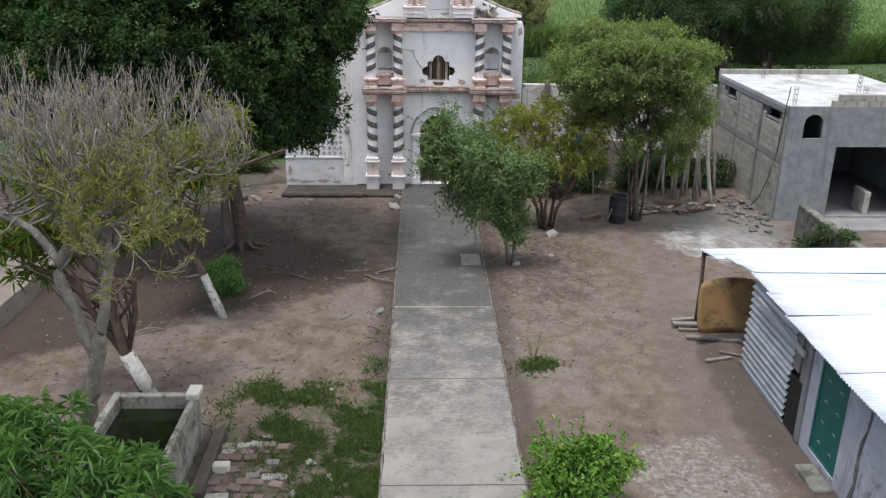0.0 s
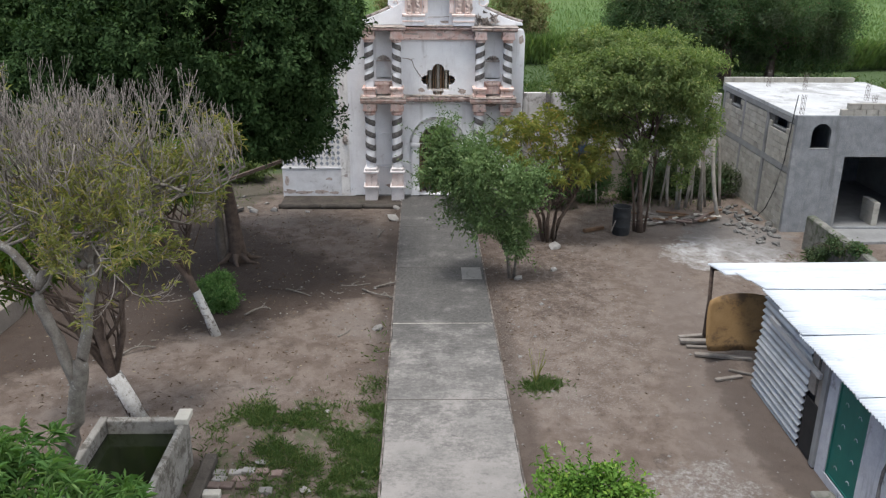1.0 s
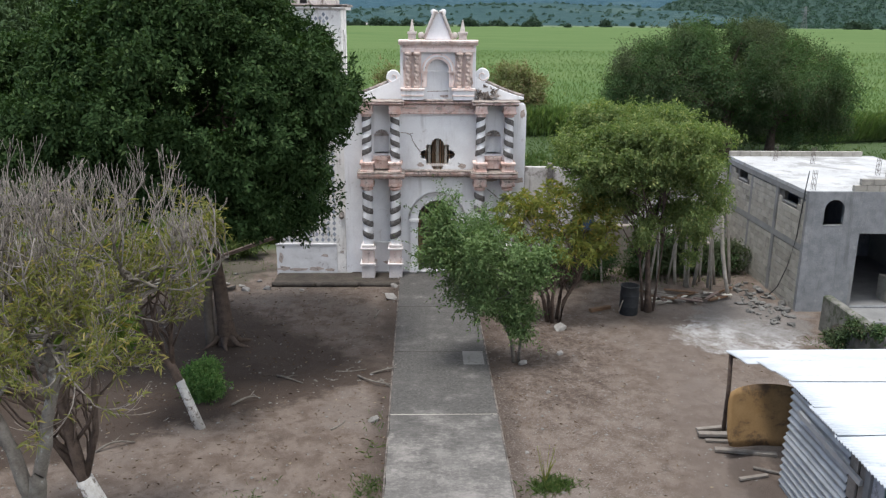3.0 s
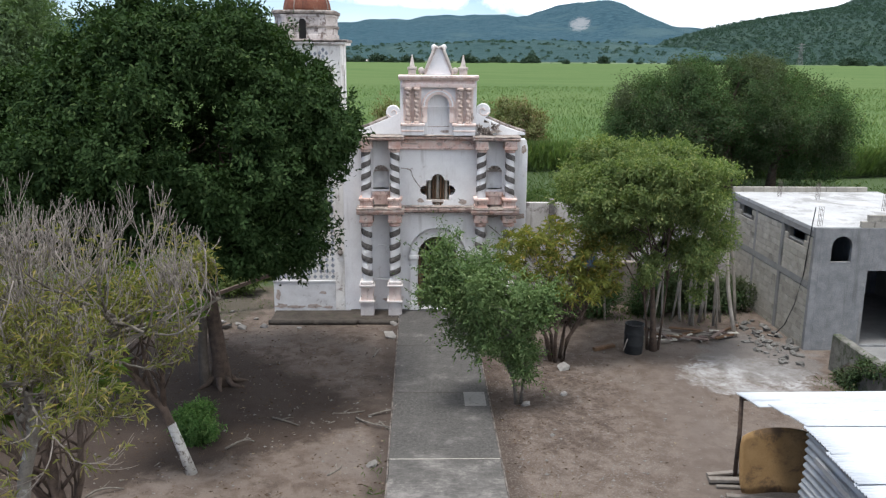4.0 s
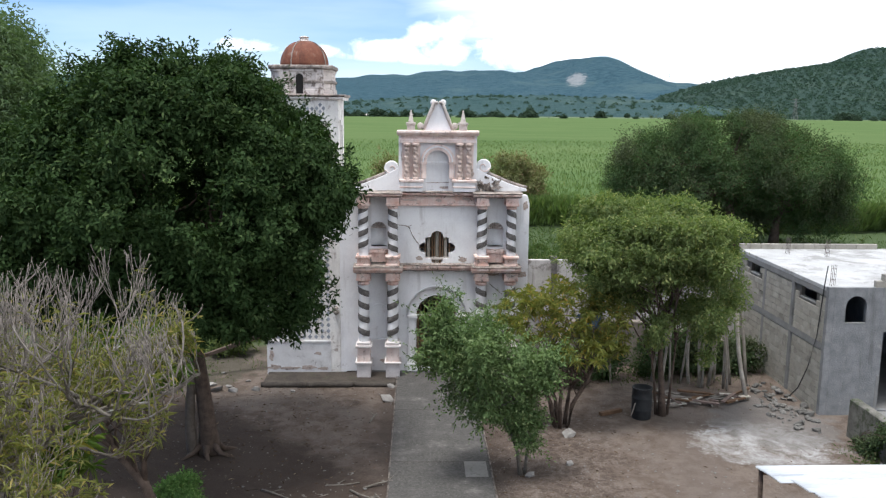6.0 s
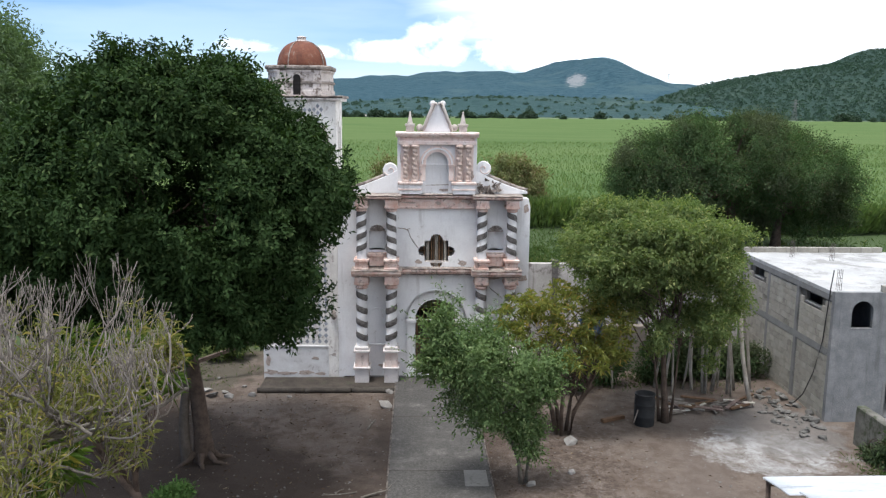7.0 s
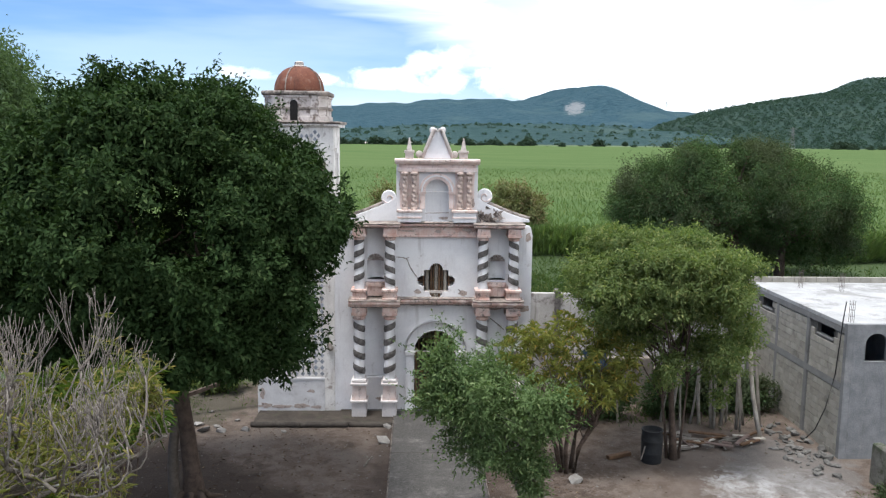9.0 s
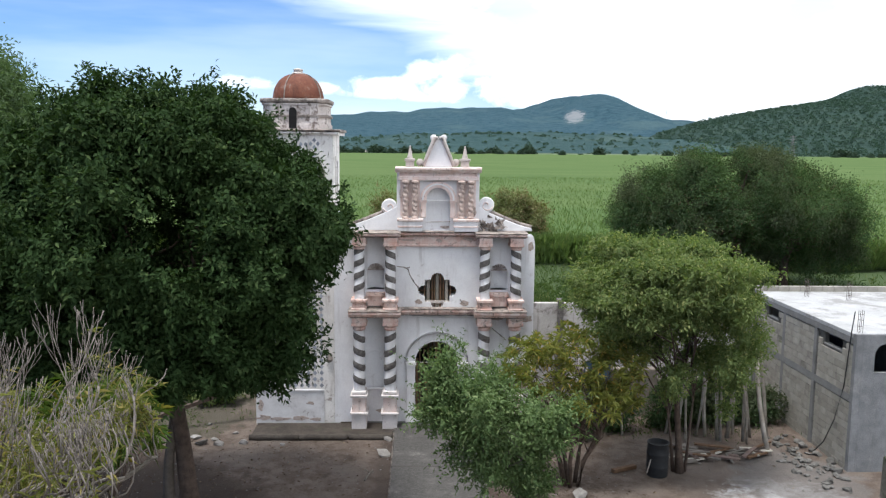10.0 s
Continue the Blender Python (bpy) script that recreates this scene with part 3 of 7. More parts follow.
    lane = n.math("ABSOLUTE", n.math("SUBTRACT", n.math("SUBTRACT", X, n.math("MULTIPLY", n.math("SUBTRACT", 24.0, Y), -0.16)), 7.4))
    col = n.mix(n.math("MULTIPLY", n.ramp(n.math("ADD", lane, n.math("MULTIPLY", f1, 1.2)), 1.7, 0.9), 0.5), col, (0.126, 0.102, 0.088))
    # spilt cement wash, gravel, grassy ground, damp soil by the shed
    col = n.mix(n.math("MULTIPLY", patch(9.4, 24.3, 2.0, 1.7, 0.9), n.ramp(n.noise(pos, 1.6, 8, 0.78, 0.4), 0.30, 0.70)), col, n.mix(f2, (0.28, 0.278, 0.274), (0.46, 0.458, 0.454)))
    col = n.mix(n.math("MULTIPLY", patch(10.4, 26.0, 1.8, 2.2), 0.6), col, (0.149, 0.140, 0.134))
    col = n.mix(n.math("MULTIPLY", patch(5.0, 12.2, 1.2, 1.3, 1.1), n.ramp(n.noise(pos, 9, 6, 0.85), 0.42, 0.66)), col, (0.235, 0.222, 0.21))
    col = n.mix(n.math("MULTIPLY", n.math("MULTIPLY", patch(-2.2, 13.0, 1.9, 2.6, 1.2), n.ramp(n.noise(pos, 3.0, 6, 0.7), 0.40, 0.62)), 0.7), col, (0.045, 0.059, 0.023))
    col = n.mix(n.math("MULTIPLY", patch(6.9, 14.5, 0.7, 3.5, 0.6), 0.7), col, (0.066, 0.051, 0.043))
    grass = n.mix(f1, (0.034, 0.058, 0.022), (0.064, 0.092, 0.036))
    col = n.mix(n.math("MULTIPLY", patch(-8.2, 31.5, 3.0, 3.0, 0.8), 0.7), col, n.mix(f2, (0.040, 0.038, 0.026), (0.075, 0.070, 0.050)))
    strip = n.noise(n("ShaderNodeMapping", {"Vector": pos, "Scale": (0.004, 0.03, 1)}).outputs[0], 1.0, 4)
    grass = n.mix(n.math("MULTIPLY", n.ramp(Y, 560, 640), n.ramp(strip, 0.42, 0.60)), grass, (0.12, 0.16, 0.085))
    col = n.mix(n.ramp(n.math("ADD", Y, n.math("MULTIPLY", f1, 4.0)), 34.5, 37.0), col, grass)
    bsdf = n("ShaderNodeBsdfPrincipled", {"Base Color": col, "Roughness": 0.95, "Specular IOR Level": 0.2})
    n.tree.links.new(n("ShaderNodeBump", {"Strength": 0.8, "Distance": 0.06, "Height": n.math("ADD", n.math("MULTIPLY", f1, 0.8), n.math("MULTIPLY", f2, 0.5))}).outputs[0], bsdf.inputs["Normal"])
    n("ShaderNodeOutputMaterial", {"Surface": bsdf.outputs[0]})
    return m


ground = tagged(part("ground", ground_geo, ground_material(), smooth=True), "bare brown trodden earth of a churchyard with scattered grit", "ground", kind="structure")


def field_material():
    m = bpy.data.materials.new("green_crop_canopy")
    m.use_nodes = True
    n = Nodes(m.node_tree)
    pos = n("ShaderNodeNewGeometry").outputs["Position"]
    long = n("ShaderNodeMapping", {"Vector": pos, "Scale": (0.02, 0.09, 1)}).outputs[0]
    tuft = n("ShaderNodeMapping", {"Vector": pos, "Scale": (2.2, 0.8, 1)}).outputs[0]
    f1, f2 = n.noise(long, 1.0, 5, 0.6), n.noise(tuft, 1.0, 5, 0.7)
    col = n.mix(n.ramp(f1, 0.35, 0.65), (0.078, 0.122, 0.048), (0.100, 0.142, 0.058))
    col = n.mix(n.math("MULTIPLY", n.ramp(f2, 0.45, 0.65), 0.5), col, (0.075, 0.118, 0.046))
    bsdf = n("ShaderNodeBsdfPrincipled", {"Base Color": col, "Roughness": 1.0, "Specular IOR Level": 0.0})
    n.tree.links.new(n("ShaderNodeBump", {"Strength": 0.6, "Distance": 0.5, "Height": f2}).outputs[0], bsdf.inputs["Normal"])
    n("ShaderNodeOutputMaterial", {"Surface": bsdf.outputs[0]})
    return m


FIELD_Y, FIELD_Z = 66.0, 1.9
fx = [-420 + 4 * i for i in range(211)]
fn = len(fx)
fy = steps_out(FIELD_Y, 120.0, 2.0, 620)
fv = [(x, y + 4 * noise.noise(Vector((x * 0.05, y * 0.01, 0))), FIELD_Z + 0.25 * noise.noise(Vector((x * 0.1, y * 0.1, 5)))) for y in fy for x in fx]
g = Geo().add(fv, [(j * fn + i, j * fn + i + 1, (j + 1) * fn + i + 1, (j + 1) * fn + i) for j in range(len(fy) - 1) for i in range(fn - 1)])
g.add([(x, fv[i][1], -0.15) for i, x in enumerate(fx)] + fv[:fn], [(i, i + 1, fn + 1 + i, fn + i) for i in range(fn - 1)])
tagged(part("crop_field", g, field_material(), smooth=True), "wide green field of tall crop reaching to the hills", "field", kind="structure")

rng = np.random.default_rng(11)
k = 130000
yy = FIELD_Y - 0.6 + rng.random(k) ** 1.7 * 120
xx = (rng.random(k) * 2 - 1) * (yy * 0.55 + 4) + yy * 0.06
low = rng.random(k) < 0.42
yy = np.where(low, FIELD_Y - 1.0 + rng.random(k) * 1.3, yy) + 4 * np.array([noise.noise(Vector((x * 0.05, y * 0.01, 0))) for x, y in zip(xx, yy)])
base = np.stack([xx, yy, np.where(low, rng.uniform(-0.1, 1.5, k), FIELD_Z - 0.35)], 1)
way = np.stack([rng.normal(size=k) * 0.22, rng.normal(size=k) * 0.22 - np.where(low, 0.35, 0), np.ones(k)], 1)
tagged(new("crop_blades", leaf_mesh("crop_blades", CANE, base, way, np.where(low, rng.uniform(0.6, 1.4, k), rng.uniform(0.4, 1.15, k)), np.where(low, rng.uniform(0.05, 0.12, k), rng.uniform(0.03, 0.085, k)), rng, droop=0.22)), "tall green crop with narrow upright blades at the field edge", "crop", kind="stuff")


def hill_material(name, a, b, c, scale, scar=None):
    m = bpy.data.materials.new(name)
    m.use_nodes = True
    n = Nodes(m.node_tree)
    pos = n("ShaderNodeNewGeometry").outputs["Position"]
    f1, f2 = n.noise(pos, scale, 6, 0.62), n.noise(pos, scale * 9, 5, 0.7)
    col = n.mix(n.ramp(f2, 0.28, 0.72), a, b)
    col = n.mix(n.math("MULTIPLY", n.ramp(f1, 0.52, 0.68), 0.6), col, c)
    if scar:
        cx, cz, rx, rz = scar
        xyz = n("ShaderNodeSeparateXYZ", {0: pos})
        dx = n.math("DIVIDE", n.math("SUBTRACT", n.math("SUBTRACT", xyz.outputs[0], cx), n.math("MULTIPLY", n.math("SUBTRACT", xyz.outputs[2], cz), 1.0)), rx)
        dz = n.math("DIVIDE", n.math("SUBTRACT", xyz.outputs[2], cz), rz)
        d = n.math("ADD", n.math("ADD", n.math("MULTIPLY", dx, dx), n.math("MULTIPLY", dz, dz)), n.math("MULTIPLY", n.math("SUBTRACT", n.noise(pos, 0.09, 7, 0.85), 0.5), 6.5))
        col = n.mix(n.math("MULTIPLY", n.ramp(d, 1.1, 0.4), 0.7), col, (0.25, 0.255, 0.26))
    bsdf = n("ShaderNodeBsdfPrincipled", {"Base Color": col, "Roughness": 1.0, "Specular IOR Level": 0.05})
    n.tree.links.new(n("ShaderNodeBump", {"Strength": 0.4, "Distance": 20 * 0.02 / scale, "Height": f2}).outputs[0], bsdf.inputs["Normal"])
    n("ShaderNodeOutputMaterial", {"Surface": bsdf.outputs[0]})
    return m


def bell(x, c, w):
    return math.exp(-((x - c) / w) ** 2)


def hill(name, label, mat, x0, x1, y0, y1, crest, nx, ny, rough):
    g = Geo()
    vs = []
    for j in range(ny):
        v = j / (ny - 1)
        for i in range(nx):
            x, y = x0 + (x1 - x0) * i / (nx - 1), y0 + (y1 - y0) * v
            rise = math.sin(min(v / 0.75, 1.0) * math.pi / 2) ** 1.3
            z = crest(x) * rise * (1 + rough * (noise.noise(Vector((x * 0.006, y * 0.006, 1))) + 0.4 * noise.noise(Vector((x * 0.02, y * 0.02, 2)))))
            vs.append((x, y, z - 2))
    g.add(vs, [(j * nx + i, j * nx + i + 1, (j + 1) * nx + i + 1, (j + 1) * nx + i) for j in range(ny - 1) for i in range(nx - 1)])
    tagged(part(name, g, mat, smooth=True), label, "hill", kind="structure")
    rng = np.random.default_rng(nx)
    return [(Vector(vs[i]), Vector(vs[i + 1]) - Vector(vs[i])) for i in rng.permutation(nx * ny - 1) if i % nx < nx - 1 and i // nx < ny * 0.97]


# Distance haze is painted in: the hill colours carry its blue.
hill("backdrop_far_hills", "wooded hills tinted hazy blue-green, with a pale quarry scar", hill_material("haze_blue_hillside", (0.020, 0.051, 0.070), (0.045, 0.087, 0.106), (0.064, 0.106, 0.112), 0.008, scar=(340, 71, 18, 17)),
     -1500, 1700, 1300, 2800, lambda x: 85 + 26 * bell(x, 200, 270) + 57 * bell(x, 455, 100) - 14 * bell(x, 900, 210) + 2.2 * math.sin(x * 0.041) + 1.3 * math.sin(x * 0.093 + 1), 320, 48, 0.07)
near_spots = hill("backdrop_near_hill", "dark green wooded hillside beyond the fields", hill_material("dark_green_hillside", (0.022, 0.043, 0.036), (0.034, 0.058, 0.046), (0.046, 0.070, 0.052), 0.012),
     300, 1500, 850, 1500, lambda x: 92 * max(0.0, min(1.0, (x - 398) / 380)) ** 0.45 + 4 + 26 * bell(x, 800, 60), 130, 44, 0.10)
foot_spots = hill("backdrop_foothills", "low scrubby foothills dotted with trees and pale clearings", hill_material("hazed_scrub_foothill", (0.024, 0.052, 0.054), (0.042, 0.076, 0.074), (0.074, 0.108, 0.092), 0.01),
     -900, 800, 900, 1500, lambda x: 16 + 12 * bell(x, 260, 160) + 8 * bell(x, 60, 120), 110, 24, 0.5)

# ---- concrete path ----
PATH_X0, PATH_X1 = -0.70, 1.81
path = thing("path", "straight worn concrete path of large cast slabs leading to a chapel", "path", (0.55, 20, -0.1), kind="structure")
edges_y = [-9.6, -5.9, -2.2, 1.5, 5.2, 8.3, 11.75, 15.46, 19.15, 22.9, 26.6, 30.2]
for i in range(len(edges_y) - 1):
    a, b = edges_y[i] + 0.015, edges_y[i + 1] - 0.015
    gap = (b - a) / 10
    vs, fs = [], []
    for j in range(11):
        for s, x in ((-1, PATH_X0), (1, PATH_X1)):
            e = 0.025 * noise.noise(Vector((s * 5, (a + gap * j) * 2.2, 1)))
            vs.append((x + e, a + gap * j, 0.0))
    top = [(x, y, 0.006 * noise.noise(Vector((x, y, 0)))) for x, y, z in vs]
    g = Geo().add([(x, y, -0.3) for x, y, z in vs] + [(x + (0.012 if x < 0.5 else -0.012), y, z) for x, y, z in top],
                  [(22 + 2 * j, 22 + 2 * j + 1, 22 + 2 * j + 3, 22 + 2 * j + 2) for j in range(10)] + [(2 * j, 22 + 2 * j, 24 + 2 * j, 2 * j + 2) for j in range(10)] + [(2 * j + 1, 2 * j + 3, 25 + 2 * j, 23 + 2 * j) for j in range(10)] + [(0, 1, 23, 22), (20, 42, 43, 21)])
    part("slab", g, SLAB, path)
for a, b in zip(edges_y[:-1], edges_y[1:]):
    for s, x in ((-1, PATH_X0 - 0.012), (1, PATH_X1 + 0.012)):
        g = Geo()
        g.tube([(x + 0.012 * noise.noise(Vector((s * 3, y * 1.7, 4))), y, -0.012) for y in (a + (b - a) * k / 12 for k in range(13))], [0.022 + 0.010 * noise.noise(Vector((s, k * 0.9 + a, 2))) for k in range(13)], 6)
        part("slab_edge", g, EDGING, path, "worn pinkish mortar edging", smooth=True)
part("repair_patch", Geo().box(1.16, 22.02, -0.05, 1.72, 22.92, 0.006), PATCH, path, "pale cement repair patch", bevel=0.004)
for i in range(1, len(edges_y) - 1):
    part("joint_line", Geo().box(PATH_X0 + 0.01, edges_y[i] - 0.02, -0.2, PATH_X1 - 0.01, edges_y[i] + 0.02, -0.004), BLOCK_PALE if i == 8 else PLINTH, path)

# ---- chapel ----
WY = 30.35
CX = 0.61
church = thing("church", "small whitewashed colonial chapel front with salmon trim and striped twisted columns", "church", (CX, WY, 0.05))


def quatrefoil(cx, cz, k=300):
    out = []
    for i in range(k):
        a = 2 * math.pi * i / k
        r = 1.0
        while r > 0.1:
            x, z = r * math.cos(a), r * math.sin(a)
            if (abs(x) < 0.39 and abs(z) < 0.355) or (x * x + (abs(z) - 0.36) ** 2 < 0.21 ** 2) or (abs(z) < 0.17 and abs(x) < 0.43) or ((abs(x) - 0.43) ** 2 + z * z < 0.17 ** 2):
                break
            r -= 0.004
        out.append((cx + r * math.cos(a), cz + r * math.sin(a)))
    return out


def niche(cx, half, z0, spring, y, depth, seg=12):
    """The rounded hollow behind an arched opening."""
    g = Geo()
    vs, fs = [], []
    rows = [(z0, 1.0), (spring, 1.0)] + [(spring + half * math.sin(math.pi / 2 * k / 6), math.cos(math.pi / 2 * k / 6)) for k in range(1, 7)]
    for z, s in rows:
        vs += [(cx - half * s * math.cos(math.pi * k / seg), y + depth * s * math.sin(math.pi * k / seg), z) for k in range(seg + 1)]
    m = seg + 1
    for j in range(len(rows) - 1):
        fs += [(j * m + k, j * m + k + 1, (j + 1) * m + k + 1, (j + 1) * m + k) for k in range(seg)]
    fs.append(tuple(range(seg, -1, -1)))
    g.add(vs, fs)
    return g


NX = (CX - 1.935, CX + 1.935)
DOOR = arch(CX, 0.675, 0.02, 1.95)
holes = [DOOR, quatrefoil(CX, 4.25)] + [arch(x, 0.27, 4.30, 4.85) for x in NX]
wall = part("wall", plate([(-2.45, 0.0), (3.66, 0.0), (3.66, 5.75), (3.60, 6.0), (-2.45, 6.0)], holes, WY, WY + 0.55), WHITEWASH, church, bevel=0.012)
for x in NX:
    part("niche", niche(x, 0.27, 4.30, 4.85, WY + 0.002, 0.36), WHITEWASH, church, smooth=True)
    shell = Geo()
    for k in range(7):
        a0 = math.pi * (k + 0.5) / 7
        shell.tube([(x, WY + 0.30, 4.87), (x + 0.13 * math.cos(a0), WY + 0.24, 4.87 + 0.13 * math.sin(a0)), (x + 0.25 * math.cos(a0), WY + 0.05, 4.87 + 0.25 * math.sin(a0))], [0.015, 0.028, 0.034], 6)
    part("niche_shell", shell, PALE_STONE, church, "fluted shell hood, grimy", smooth=True)
    part("niche_sill", Geo().box(x - 0.30, WY - 0.22, 4.10, x + 0.30, WY + 0.05, 4.22).box(x - 0.25, WY - 0.16, 3.78, x + 0.25, WY + 0.05, 4.10), PINK, church, "salmon niche bracket", bevel=0.02)
    # lower blind arch between the columns
    rim = arch(x, 0.27, 1.15, 2.05)
    part("blind_arch", plate(arch(x, 0.31, 1.10, 2.05), [rim], WY - 0.05, WY + 0.01), WHITEWASH, church)
    part("blind_arch_sill", Geo().box(x - 0.34, WY - 0.09, 1.08, x + 0.34, WY + 0.01, 1.15), WHITEWASH, church, bevel=0.01)

# door surround
part("archivolt", plate(arch(CX, 0.95, 1.98, 1.98), [arch(CX, 0.68, 1.985, 1.985)], WY - 0.10, WY + 0.02), WHITEWASH, church, bevel=0.012)
part("archivolt_bead", plate(arch(CX, 1.0, 1.98, 1.98), [arch(CX, 0.955, 1.985, 1.985)], WY - 0.14, WY + 0.02), WHITEWASH, church)
for s in (-1, 1):
    x = CX + s * 0.82
    part("door_pilaster", Geo().box(x - 0.135, WY - 0.12, 0.25, x + 0.135, WY + 0.01, 1.86).box(x - 0.16, WY - 0.15, 0.02, x + 0.16, WY + 0.012, 0.30), WHITEWASH, church, bevel=0.012)
    part("impost", Geo().box(x - 0.175, WY - 0.17, 1.86, x + 0.175, WY + 0.012, 1.98), WHITEWASH, church, bevel=0.02)
gate = part("gate", Geo().box(CX - 0.66, WY + 0.30, 0.03, CX - 0.58, WY + 0.38, 2.0).box(CX + 0.58, WY + 0.30, 0.03, CX + 0.66, WY + 0.38, 2.0).box(CX - 0.04, WY + 0.30, 0.03, CX + 0.04, WY + 0.38, 2.55), WOOD_DARK, church, "old timber gate with slim golden bars")
for i in range(9):
    x = CX - 0.53 + i * 0.1325
    if abs(x - CX) > 0.06:
        part("gate_bar", Geo().box(x - 0.014, WY + 0.325, 0.05, x + 0.014, WY + 0.355, 1.95 + math.sqrt(max(0, 0.60 - (x - CX) ** 2)) * 0.75), WOOD_DARK, gate)
for z in (0.35, 0.95, 1.18, 1.85):
    part("gate_rail", Geo().box(CX - 0.57, WY + 0.305, z, CX + 0.57, WY + 0.325, z + 0.045), WOOD_GOLD, gate)
window_grille = part("window_grille", Geo().box(CX - 0.62, WY + 0.15, 4.23, CX + 0.62, WY + 0.17, 4.26), WOOD_DARK, church, "wooden window grille behind a quatrefoil opening")
for x, w in ((-0.40, 0.018), (-0.285, 0.05), (-0.16, 0.018), (-0.085, 0.016), (0.0, 0.05), (0.10, 0.03), (0.19, 0.018), (0.29, 0.045), (0.41, 0.018)):
    part("window_bar", Geo().box(CX + x - w, WY + 0.10, 3.66, CX + x + w, WY + 0.14, 4.84), POLE if w > 0.035 else WOOD_DARK, window_grille, bevel=0.006)
part("window_rail", Geo().box(CX - 0.40, WY + 0.06, 3.84, CX + 0.40, WY + 0.095, 3.93), PALE_STONE, window_grille, bevel=0.01)


# pedestals, twisted columns, cornices
def shaft(cx, cy, z0, z1, r, seg=28, rows=44, turns=3.4):
    """A column shaft with a swelling twist."""
    vs = []
    for j in range(rows + 1):
        v = j / rows
        for k in range(seg):
            a = 2 * math.pi * k / seg
            rr = r * (1 + 0.05 * math.cos(a * 1 - v * turns * 2 * math.pi)) * (1 - 0.08 * v)
            vs.append((cx + rr * math.cos(a), cy + rr * math.sin(a), z0 + (z1 - z0) * v))
    return Geo().add(vs, [(j * seg + k, j * seg + (k + 1) % seg, (j + 1) * seg + (k + 1) % seg, (j + 1) * seg + k) for j in range(rows) for k in range(seg)])


def stripe(cx, cy, z0, z1, r, turns, share, sense, start=2.2, seg=28):
    """A painted raised ribbon that winds up the shaft."""
    g = Geo()
    steps = int(seg * turns)
    pitch = (z1 - z0) / turns
    vs = []
    for i in range(steps + 1):
        u = i / seg
        a = sense * 2 * math.pi * u + start
        zc = z0 + pitch * u
        for e in (0.0, share * 0.5, share):
            z = min(z1, zc + pitch * e)
            v = (z - z0) / (z1 - z0)
            rr = (r + (0.016 if e == share * 0.5 else 0.007)) * (1 - 0.08 * v) * 1.05
            vs.append((cx + rr * math.cos(a), cy + rr * math.sin(a), z))
    return g.add(vs, [(i * 3 + e, (i + 1) * 3 + e, (i + 1) * 3 + e + 1, i * 3 + e + 1) for i in range(steps) for e in (0, 1)])


CY = 29.97
COLS = (CX - 2.42, CX - 1.46, CX + 1.46, CX + 2.42)
